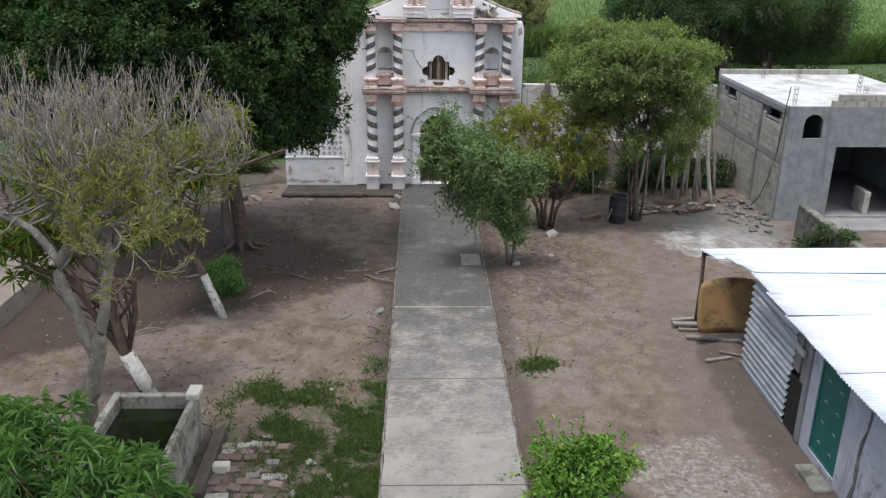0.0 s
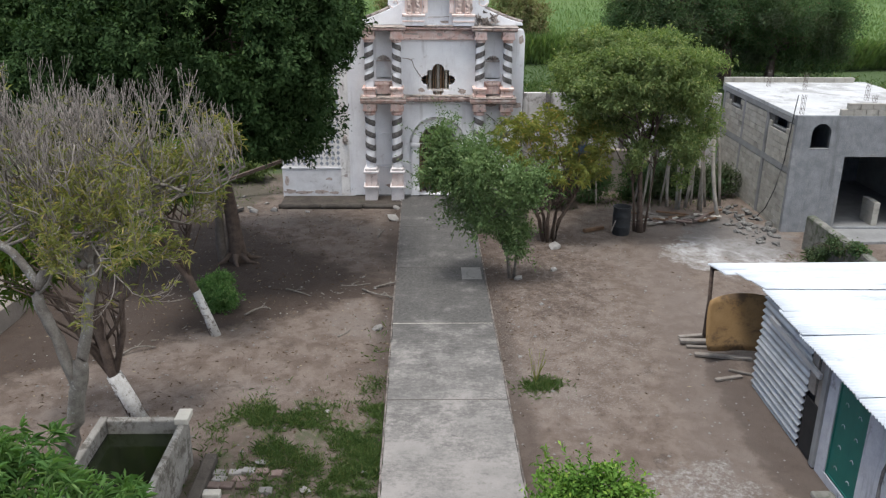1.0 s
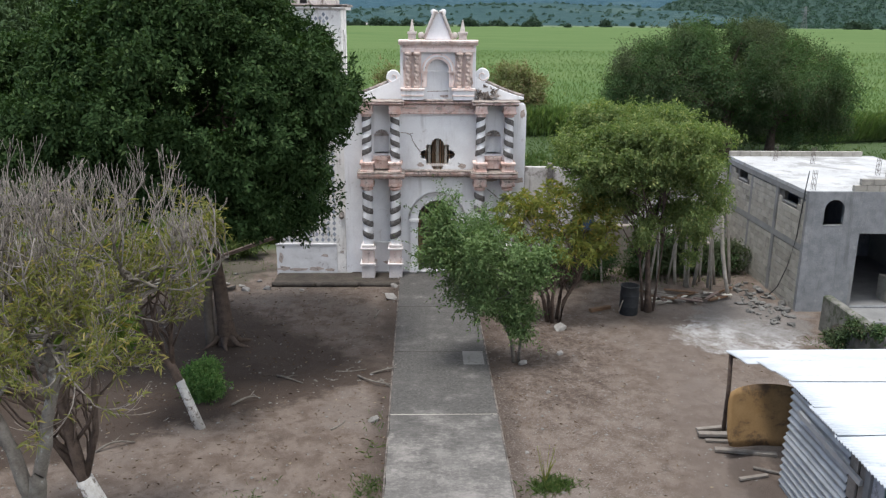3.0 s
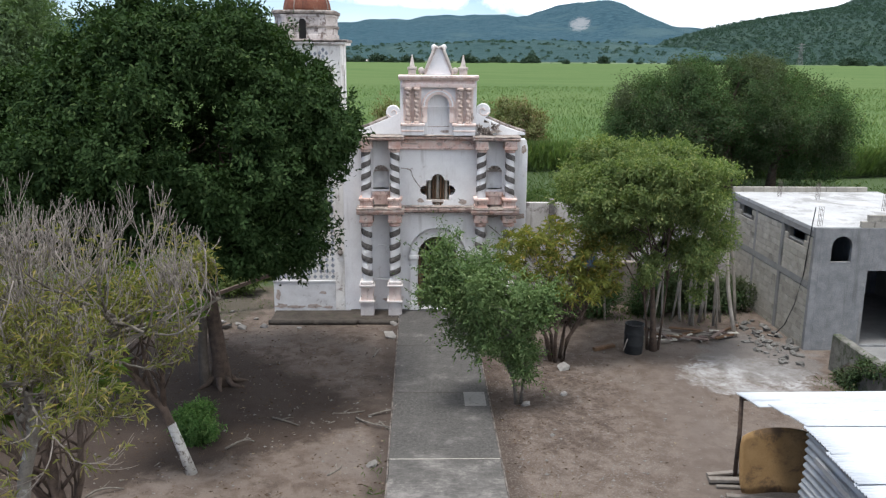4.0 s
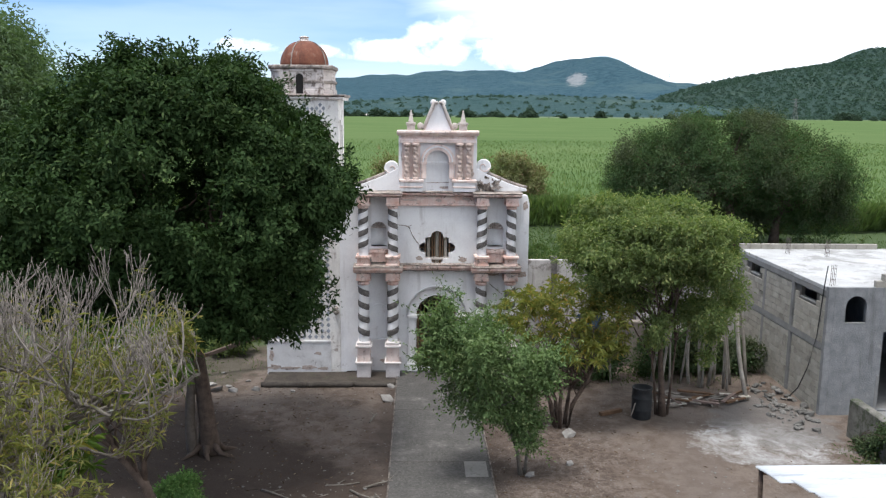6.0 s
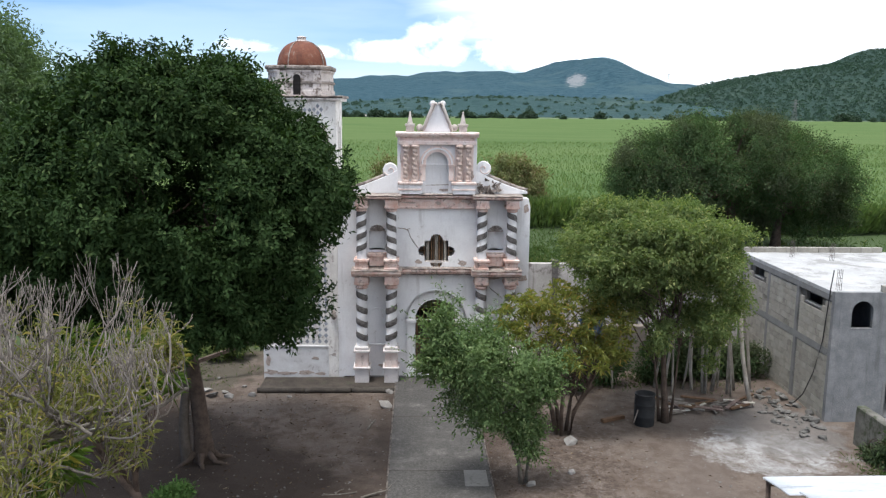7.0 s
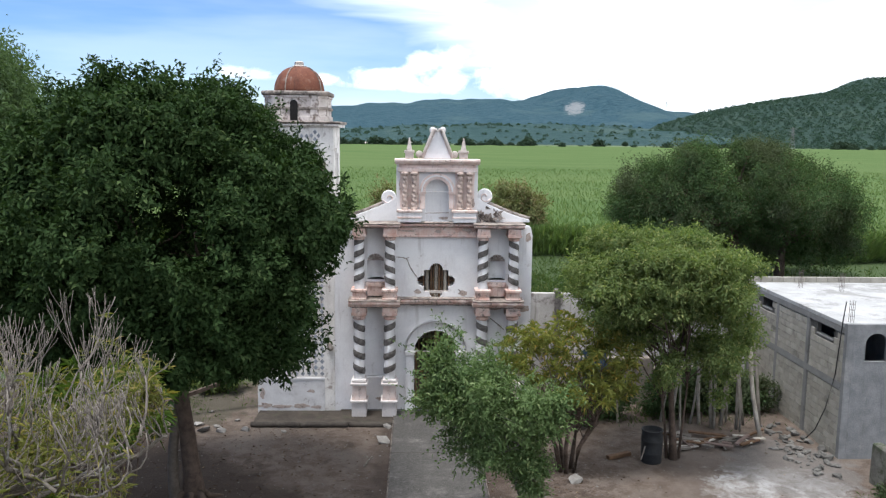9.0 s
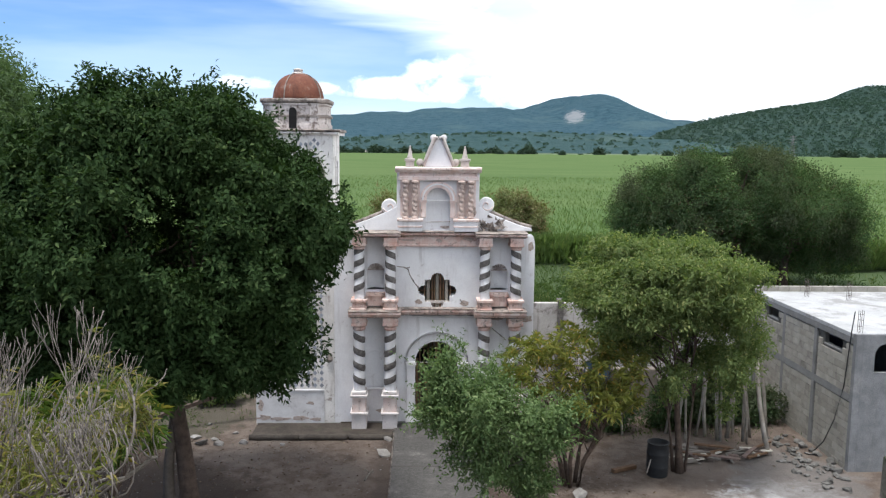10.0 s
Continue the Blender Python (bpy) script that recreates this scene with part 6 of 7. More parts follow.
WATER = material("dark_algae_water", (0.004, 0.006, 0.003), (0.010, 0.014, 0.005), 3, 20, 0.08, 0.03, specular=0.5)
part("water", Geo().box(-5.58, 10.95, -0.1, -4.27, 13.30, 0.60), WATER, trough, "still dark green water")
tagged(part("concrete_block", Geo().box(-4.32, 13.12, TZ, -4.08, 13.50, TZ + 0.12), BLOCK_PALE, bevel=0.02), "cream cast block set on a trough corner", "block")
kerb = part("kerb_stone", Geo().box(-3.95, 11.5, -0.15, -3.72, 13.5, 0.06), PLINTH, bevel=0.03)
tagged(kerb, "dark mossy stone kerb beside a trough", "kerb")
tagged(part("concrete_block", Geo().box(-3.72, 12.28, -0.15, -3.42, 12.46, 0.04), BLOCK_PALE, bevel=0.025), "cream cast block lying on old brick paving", "block")
paving = thing("brick_paving", "patch of old uneven red brick paving in grass", "paving", (-3.2, 12.6, -0.1), kind="structure")
pb = Geo()
soft_box(pb, -0.12, -0.085, 0, 0.12, 0.085, 0.07, 0.012)
pbm = pb.mesh("brick", BRICK)
pbs = pb.mesh("brick", STONE)
rng = np.random.default_rng(21)
for r in range(9):
    for c in range(6):
        x, y = -3.62 + c * 0.262 + (0.13 if r % 2 else 0), 11.6 + r * 0.19
        if rng.random() < 0.14 + 0.11 * c or x > -2.2 + rng.normal() * 0.1:
            continue
        ob = part("brick", pbm if rng.random() < 0.5 else pbs, BRICK, paving, at=(x + rng.normal() * 0.03, y + rng.normal() * 0.02, -0.142 + rng.normal() * 0.014))
        ob.rotation_euler = (rng.normal() * 0.06, rng.normal() * 0.06, rng.normal() * 0.18)


def stone_geo(rng, s):
    g = Geo()
    bm = bmesh.new()
    bmesh.ops.create_icosphere(bm, subdivisions=1, radius=1)
    sc = rng.uniform(0.6, 1.2, 3)
    for v in bm.verts:
        v.co = Vector((v.co.x * sc[0] * s, v.co.y * sc[1] * s, v.co.z * sc[2] * s * 0.6)) * (1 + 0.22 * rng.normal())
    bm.verts.index_update()
    g.add([v.co[:] for v in bm.verts], [[v.index for v in f.verts] for f in bm.faces])
    bm.free()
    return g


rng = np.random.default_rng(33)
stones = [stone_geo(rng, 1.0).mesh("stone", STONE) for _ in range(6)]
rubble_stones = [stone_geo(rng, 1.0).mesh("rubble_stone", RUBBLE) for _ in range(6)]


def scatter_stone(x, y, s, label="pale rough stone lying on bare earth", z=None):
    ob = new("stone", (rubble_stones if "rubble" in label else stones)[rng.integers(6)])
    ob.location = (x, y, (ground_height(x, y) if z is None else z) + s * 0.25)
    ob.scale = (s, s, s)
    ob.rotation_euler = (rng.normal() * 0.2, rng.normal() * 0.2, rng.random() * 6.28)
    tagged(ob, label, "stone", "scattered stones")


for x, y, s in ((-1.08, 19.1, 0.16), (2.75, 22.3, 0.13), (-0.95, 27.7, 0.20), (-0.9, 29.0, 0.16), (-5.2, 28.7, 0.15), (-4.0, 28.6, 0.09), (-6.4, 28.7, 0.22), (-5.9, 28.6, 0.16), (-6.1, 29.0, 0.12), (-6.7, 29.2, 0.15), (-5.6, 29.6, 0.10), (-7.3, 29.8, 0.14), (-6.6, 30.4, 0.11), (3.9, 23.0, 0.12), (4.2, 24.9, 0.2), (-2.0, 12.6, 0.1), (-1.6, 12.1, 0.1), (-2.2, 11.6, 0.11), (-1.0, 13.1, 0.1), (-2.9, 13.4, 0.13), (-1.9, 15.2, 0.08), (3.2, 20.5, 0.06), (2.3, 17.6, 0.05)):
    scatter_stone(x, y, s)
for i in range(84):
    a, r = rng.random() * 6.28, rng.random() ** 0.7
    x, y = 11.2 + 0.75 * r * math.cos(a), 27.2 + 2.3 * r * math.sin(a)
    if x < 11.9:
        scatter_stone(x, y, rng.uniform(0.05, 0.15) + 0.22 * max(0.0, x - 11.3) * rng.random(), "broken grey rubble stone beside a block house")
pebbles = Geo()
for i in range(3400):
    x, y = rng.uniform(-9, 12), rng.uniform(8, 29)
    if PATH_X0 - 0.05 < x < PATH_X1 + 0.05 or (x > 6.9 and y < 18.5) or -5.9 < x < -4 and y < 13.6:
        continue
    s = rng.uniform(0.008, 0.03) * (1.6 if rng.random() < 0.08 else 1)
    z = ground_height(x, y) + s * 0.3
    pebbles.add([(x - s, y, z), (x, y - s, z), (x + s * 1.2, y, z), (x, y + s, z), (x, y, z + s * 0.7)], [(0, 1, 4), (1, 2, 4), (2, 3, 4), (3, 0, 4)])
tagged(part("pebbles", pebbles, STONE), "small pale pebbles scattered over bare earth", "pebbles", kind="stuff")

# ---- rubbish, drum, poles ----
drum = thing("drum", "black plastic barrel without a lid standing on bare earth", "barrel", (6.58, 26.25, -0.1))
part("drum_body", Geo().lathe([(0.27, -0.12), (0.285, -0.08), (0.29, 0.15), (0.30, 0.17), (0.29, 0.19), (0.295, 0.50), (0.305, 0.52), (0.295, 0.54), (0.28, 0.78), (0.30, 0.80), (0.30, 0.83), (0.27, 0.83), (0.26, 0.72)], 6.58, 26.25, 28), DRUM, drum, smooth=True)
plank(6.15, 25.75, 6.32, 26.0, 0.14, 0.03, 0.03, WOOD_GREY, "thin stick leaning on a barrel", "stick", z1=0.42, group="")
rng = np.random.default_rng(44)
for i in range(34):
    x, y, a, L = rng.uniform(7.4, 10.3), rng.normal() * 0.35 + 27.6, rng.normal() * 0.5, rng.uniform(0.25, 1.1)
    plank(x - L / 2 * math.cos(a), y - L / 2 * math.sin(a), x + L / 2 * math.cos(a), y + L / 2 * math.sin(a), -0.07 + 0.012 * (i % 9), rng.uniform(0.06, 0.16), rng.uniform(0.02, 0.06), (WOOD_GREY, BLOCK_PALE, BRICK, WOOD_DARK, WOOD_GREY)[i % 5], "scrap timber and broken brick heaped on bare earth", "scrap_piece", group="scrap heap")
plank(5.4, 26.4, 6.1, 26.75, -0.06, 0.14, 0.1, WOOD_DARK, "dark rotten log lying on bare earth", "log", group="")
for x, y, tx, ty, h, r in ((10.36, 27.8, 9.95, 28.1, 3.0, 0.075), (10.55, 28.5, 10.15, 28.6, 2.9, 0.06), (9.98, 28.85, 9.95, 28.9, 2.6, 0.055), (9.24, 29.0, 9.15, 29.1, 2.5, 0.06), (9.0, 29.35, 9.1, 29.4, 2.6, 0.06), (9.6, 29.2, 9.7, 29.2, 2.9, 0.07), (7.95, 29.0, 8.3, 29.1, 2.8, 0.05), (10.9, 29.3, 10.5, 29.4, 3.0, 0.06), (10.35, 29.2, 10.0, 29.3, 2.7, 0.05), (9.9, 29.5, 9.85, 29.5, 2.2, 0.04), (9.3, 28.9, 9.3, 28.95, 2.3, 0.045), (8.7, 29.4, 8.9, 29.4, 2.1, 0.04), (8.2, 28.8, 8.15, 28.9, 1.9, 0.04), (7.8, 29.6, 8.1, 29.6, 2.2, 0.05), (10.0, 28.6, 9.8, 28.8, 2.1, 0.035), (6.4, 29.4, 6.3, 29.4, 2.0, 0.04), (5.3, 29.8, 5.3, 29.8, 2.0, 0.04)):
    g = Geo()
    limb(g, (x, y, -0.2), (tx, ty, h), r, r * 0.8, rng, 0.02, 4, 8)
    tagged(part("wooden_pole", g, POLE, smooth=True), "peeled grey wooden pole propped upright beside trees", "pole", "fence poles")
plank(5.0, 29.7, 6.5, 29.5, 0.42, 0.05, 0.06, WOOD_GREY, "thin horizontal fence rail", "fence_rail", group="")
tarp = Geo()
tv = [(5.5 + 0.9 * i / 8, 31.15 + 0.08 * math.sin(i * 1.7), 1.75 - 1.85 * j / 6 + 0.03 * math.sin(i + j)) for j in range(7) for i in range(9)]
tarp.add(tv + [(x, y + 0.01, z) for x, y, z in tv], [(j * 9 + i, j * 9 + i + 1, (j + 1) * 9 + i + 1, (j + 1) * 9 + i) for j in range(6) for i in range(8)] + [(63 + j * 9 + i, 63 + (j + 1) * 9 + i, 63 + (j + 1) * 9 + i + 1, 63 + j * 9 + i + 1) for j in range(6) for i in range(8)])
tagged(part("tarpaulin", tarp, BLUE_TARP, smooth=True), "dull blue tarpaulin hanging behind shrubs", "tarpaulin")

# ---- trees ----
def tree(name, label, at, stems, bark, crown, leaf_mat, limbs, seed, droop=0.1, fold=0.25):
    """A tree: tapered stems with limbs, and a crown of clumped leaves. stems: (points, radius); crown: keyword values of clump_crown."""
    rng = np.random.default_rng(seed)
    ob = thing(name, label, "tree" if "tree" in name else "shrub", at)
    base, way, L, W, clumps, facing = clump_crown(rng, **crown)
    for pts, r in stems:
        g = Geo()
        pts = [Vector(p) for p in pts]
        k = len(pts)
        g.tube(pts, [r * (1.3 if i == 0 else 1 - 0.45 * i / (k - 1)) for i in range(k)], 10)
        top = pts[-1]
        for i in range(limbs):
            c = Vector(clumps[rng.integers(len(clumps))])
            c = top.lerp(c, 0.9)
            mid = limb(g, top.lerp(pts[-2], rng.random() * 0.6), c, r * 0.42, r * 0.08, rng, 0.10, 6, 6)
            for q in range(2):
                e = Vector(clumps[rng.integers(len(clumps))])
                s = mid[3 + q]
                limb(g, s, s.lerp(e, min(1.0, 1.4 / max((e - s).length, 0.1))), r * 0.18, r * 0.05, rng, 0.1, 4, 5)
        part("trunk", g, bark, ob, smooth=True)
    part("crown", leaf_mesh("crown", leaf_mat, base, way, L, W, rng, fold, droop, facing), leaf_mat, ob)
    return ob


big = tree("large_tree", "large dense dark-leaved laurel tree shading bare earth", (-5.5, 23.9, -0.1), [([(-5.45, 23.85, -0.2), (-5.5, 23.9, 0.5), (-5.6, 23.9, 1.6), (-5.75, 23.8, 3.0), (-5.85, 23.7, 4.6)], 0.25)], BARK_BROWN,
           dict(blobs=[((-5.65, 23.4, 6.8), (3.95, 4.0, 2.9)), ((-5.9, 23.3, 8.3), (2.75, 2.8, 2.05)), ((-3.8, 23.2, 4.8), (1.45, 1.9, 1.8)), ((-5.4, 22.4, 4.75), (2.4, 2.3, 1.65)), ((-8.5, 23.0, 5.6), (2.6, 2.6, 2.5)), ((-8.0, 23.3, 7.9), (1.7, 1.9, 1.6)), ((-10.4, 24.0, 5.7), (2.3, 2.5, 2.6)), ((-3.45, 23.2, 7.0), (1.75, 2.0, 1.7))], lobe=0.60, per_area=44, leaves=30, spread=0.085, length=0.135, width=0.062, outward=0.5, lift=-0.1, inside=0.10, ragged=0.24, fill=0.60, shoots=170, shoot_len=0.30), LEAF_DARK, 16, 3, droop=0.12)
rng = np.random.default_rng(8)
g = Geo()
limb(g, (-5.88, 23.75, -0.2), (-5.78, 23.9, 2.4), 0.15, 0.10, rng, 0.02, 5, 9)
part("trunk", g, BARK_TAN, big, "paler second stem", smooth=True)
for a, r in ((-0.6, 0.9), (0.2, 0.8), (-1.5, 0.7), (2.4, 0.6), (-2.6, 0.8)):
    g = Geo()
    g.tube([(-5.5 + 0.2 * math.cos(a), 23.85 + 0.2 * math.sin(a), 0.12), (-5.5 + 0.5 * r * math.cos(a), 23.85 + 0.5 * r * math.sin(a), -0.05), (-5.5 + r * math.cos(a + 0.2), 23.85 + r * math.sin(a + 0.2), -0.16)], [0.10, 0.07, 0.03], 7)
    part("root", g, BARK_BROWN, big, smooth=True)

tree("willow_tree", "tall light-green feathery tree behind a darker one", (-21, 42, -0.1), [([(-21, 42, -0.2), (-21, 42, 3), (-20.8, 42, 6)], 0.35)], BARK_BROWN,
     dict(blobs=[((-21.5, 42, 8.0), (5.6, 5, 5.2)), ((-18.3, 42, 6.0), (3.6, 3, 3.6))], lobe=1.1, per_area=18, leaves=44, spread=0.35, length=0.25, width=0.06), LEAF_LIGHT, 12, 14, droop=0.4)
tree("mesquite_tree", "broad dark feathery tree at the edge of a green field", (20.5, 57, -0.1), [([(20.5, 57, -0.2), (20.5, 57, 2.0), (20.3, 57, 3.8)], 0.4), ([(23.5, 57, -0.2), (23.6, 57, 1.6), (24.3, 57, 3.2)], 0.3)], BARK_BROWN,
     dict(blobs=[((16.6, 57, 5.3), (3.9, 4.5, 3.0)), ((19.9, 57, 5.9), (3.9, 4.5, 2.9)), ((24.0, 57.4, 5.0), (3.7, 4.5, 2.9)), ((26.3, 57.2, 3.4), (2.2, 3.5, 3.0)), ((14.0, 56.6, 4.2), (1.9, 3, 1.9)), ((22.0, 58.5, 2.8), (4.5, 2.5, 1.9)), ((17.5, 56.0, 7.2), (1.6, 2, 1.2)), ((21.5, 56.0, 7.6), (1.8, 2, 1.0))], lobe=1.0, per_area=20, leaves=34, spread=0.22, length=0.18, width=0.055, ragged=0.6, fill=0.42, inside=0.25, shoots=300, shoot_len=0.7), LEAF_MESQUITE, 16, 23, droop=0.2)
for bx, by, h, w in ((8.0, 70.0, 5.2, 2.1), (-2.3, 70.0, 4.8, 1.3)):
    tree("bush_tree", "ragged brownish-green bush beyond a chapel wall", (bx, by, -0.1), [([(bx, by, -0.2), (bx, by, 1.0), (bx, by, 1.8)], 0.15)], BARK_BROWN,
         dict(blobs=[((bx - w * 0.3, by, h - 1.9), (w * 0.75, w * 0.8, 1.9)), ((bx + w * 0.5, by, h - 2.4), (w * 0.6, w * 0.7, 1.6))], lobe=0.6, per_area=22, leaves=26, spread=0.2, length=0.26, width=0.08, ragged=0.9, fill=0.35, shoots=60, shoot_len=0.9), LEAF_BROWN, 6, 29)
pad_rng = np.random.default_rng(19)
acacia_pads = []
for i in range(34):
    a, r = i * 2.399963, math.sqrt((i + 0.5) / 34) * pad_rng.uniform(0.8, 1.12)
    top = 4.45 + 1.45 * math.sqrt(max(0.0, 1 - (r * 0.86) ** 2)) + pad_rng.normal() * 0.16
    for level in range(3 if r < 0.8 else 2):
        w = pad_rng.uniform(0.5, 0.95)
        drop = level * pad_rng.uniform(0.55, 0.85)
        acacia_pads.append(((6.85 + 2.35 * r * math.cos(a), 26.65 + 2.2 * r * math.sin(a), top - drop), (w, w, 0.17)))
for i in range(8):
    a, r = i * 2.4 + 1.0, 0.3 + 1.5 * math.sqrt(i / 8)
    acacia_pads.append(((7.15 + r * math.cos(a), 26.5 + r * math.sin(a), pad_rng.uniform(2.8, 3.8)), (0.55, 0.55, 0.25)))
acacia_pads += [((6.8, 26.2, 2.2), (0.3, 0.3, 0.2)), ((7.7, 26.4, 3.0), (0.75, 0.7, 0.28)), ((8.6, 26.4, 3.2), (0.7, 0.7, 0.25)), ((9.1, 26.5, 3.3), (0.45, 0.6, 0.25)), ((8.5, 26.3, 2.45), (0.55, 0.5, 0.22)), ((9.0, 26.3, 2.6), (0.35, 0.4, 0.2)), ((8.3, 26.2, 1.7), (0.3, 0.3, 0.16)), ((6.0, 26.3, 3.5), (0.6, 0.6, 0.22)), ((5.2, 26.3, 3.9), (0.5, 0.6, 0.2)), ((4.5, 26.4, 4.7), (0.5, 0.6, 0.2))]
tree("acacia_tree", "spreading flat-topped green tree beside a grey house", (7.2, 26.4, -0.1), [([(7.25, 26.4, -0.2), (7.2, 26.4, 0.6), (7.15, 26.5, 1.5), (7.1, 26.6, 2.8)], 0.11), ([(7.1, 26.5, -0.2), (7.0, 26.5, 0.8), (6.8, 26.5, 2.2)], 0.045), ([(7.4, 26.45, -0.2), (7.5, 26.5, 0.9), (7.6, 26.5, 2.4)], 0.04)], BARK_BROWN,
     dict(blobs=acacia_pads, lobe=0.24, per_area=44, leaves=17, spread=0.075, length=0.11, width=0.046, inside=0.12, ragged=0.6, fill=0.33, shoots=380, shoot_len=0.4), LEAF_MID, 10, 41, droop=0.2)
tree("leaning_bush", "leafy green bush leaning over a concrete path", (2.5, 22.4, -0.1), [([(2.55, 22.4, -0.2), (2.45, 22.35, 0.5), (2.2, 22.2, 1.2), (1.9, 22.1, 1.8)], 0.05), ([(2.65, 22.45, -0.2), (2.7, 22.4, 0.6), (2.5, 22.3, 1.4)], 0.04)], BARK_GREY,
     dict(blobs=[((0.62, 21.9, 3.75), (0.36, 0.45, 0.5)), ((0.72, 21.9, 3.0), (0.45, 0.55, 0.45)), ((1.25, 22.0, 3.15), (0.85, 0.9, 0.85)), ((1.55, 22.1, 2.25), (0.75, 0.8, 0.7)), ((2.15, 22.1, 2.75), (0.65, 0.7, 0.7)), ((2.6, 22.3, 1.35), (0.36, 0.4, 0.75)), ((2.85, 22.1, 2.45), (0.40, 0.4, 0.40)), ((3.15, 22.1, 2.85), (0.25, 0.3, 0.16)), ((0.45, 21.9, 3.2), (0.4, 0.4, 0.4)), ((2.2, 22.2, 1.65), (0.5, 0.5, 0.4))], lobe=0.24, per_area=105, leaves=22, spread=0.09, length=0.105, width=0.040, inside=0.4, ragged=0.9, fill=0.40, shoots=420, shoot_len=0.6), LEAF_BUSH, 9, 47, droop=0.1)
tree("citrus_bush", "bright lime-green young citrus bush on bare earth", (2.6, 11.2, -0.1), [([(2.6, 11.2, -0.2), (2.6, 11.2, 0.3), (2.55, 11.2, 0.7)], 0.04)], BARK_GREY,
     dict(blobs=[((2.25, 11.2, 0.6), (0.45, 0.5, 0.5)), ((2.85, 11.2, 0.75), (0.52, 0.55, 0.65))], lobe=0.24, per_area=150, leaves=14, spread=0.06, length=0.10, width=0.045, ragged=0.9, fill=0.42, shoots=90, shoot_len=0.35), LEAF_LIME, 12, 61)
tree("wall_creeper", "tangled green creeper beside a mossy wall", (11.85, 23.9, -0.1), [([(11.85, 23.9, -0.2), (11.88, 23.9, 0.2), (11.9, 23.8, 0.4)], 0.02)], BARK_BROWN,
     dict(blobs=[((11.88, 23.6, 0.0), (0.14, 0.5, 0.10)), ((12.0, 22.7, 0.72), (0.05, 0.5, 0.16)), ((11.97, 23.3, 0.35), (0.05, 0.3, 0.2)), ((12.12, 21.8, 0.95), (0.06, 0.5, 0.06))], lobe=0.10, per_area=90, leaves=9, spread=0.07, length=0.10, width=0.05, fill=0.4, ragged=0.7), LEAF_MESQUITE, 6, 69)
for bx, by, bw in ((-7.0, 32.6, 0.9), (-8.6, 33.5, 1.2), (-10.2, 32.0, 1.0), (-6.2, 35.2, 1.1)):
    tree("weedy_bush", "low rank green weeds behind a chapel", (bx, by, -0.1), [([(bx, by, -0.2), (bx, by, 0.1), (bx, by, 0.3)], 0.03)], BARK_BROWN,
         dict(blobs=[((bx, by, 0.35), (bw, bw * 0.8, 0.5))], lobe=0.3, per_area=60, leaves=16, spread=0.09, length=0.14, width=0.05, ragged=0.5), LEAF_MID, 5, int(by * 7))
for bx, by, bw, bh in ((8.2, 30.3, 0.9, 0.9), (9.6, 30.6, 1.0, 1.1), (11.0, 30.6, 0.9, 0.8), (6.2, 29.8, 0.8, 0.9), (4.9, 29.2, 0.7, 0.8)):
    tree("shade_bush", "dark green undergrowth behind propped poles", (bx, by, -0.1), [([(bx, by, -0.2), (bx, by, 0.2), (bx, by, 0.5)], 0.03)], BARK_BROWN,
         dict(blobs=[((bx, by, bh * 0.6), (bw, bw * 0.6, bh * 0.75))], lobe=0.3, per_area=60, leaves=16, spread=0.09, length=0.13, width=0.05, ragged=0.7), LEAF_MESQUITE, 6, int(bx * 11))
tree("garden_bush", "small dark green bush under a shady tree", (-5.25, 20.4, -0.1), [([(-5.25, 20.4, -0.2), (-5.25, 20.4, 0.1), (-5.25, 20.4, 0.25)], 0.03)], BARK_BROWN,
     dict(blobs=[((-5.25, 20.4, 0.32), (0.55, 0.5, 0.5))], lobe=0.2, per_area=160, leaves=18, spread=0.06, length=0.09, width=0.03), LEAF_MANGO, 8, 67)


def rosettes(rng, tips, ways, m, length, mat, parent, name="leaves", wide=0.16, droop=0.3):
    b = np.repeat(np.array([v[:] for v in tips]), m, 0) + rng.normal(size=(len(tips) * m, 3)) * 0.03
    w = np.repeat(np.array([v[:] for v in ways]), m, 0) * 0.6 + rng.normal(size=b.shape) * 0.75
    return part(name, leaf_mesh(name, mat, b, w, rng.uniform(0.7, 1.3, len(b)) * length, rng.uniform(0.8, 1.2, len(b)) * length * wide, rng, 0.2, droop), mat, parent)


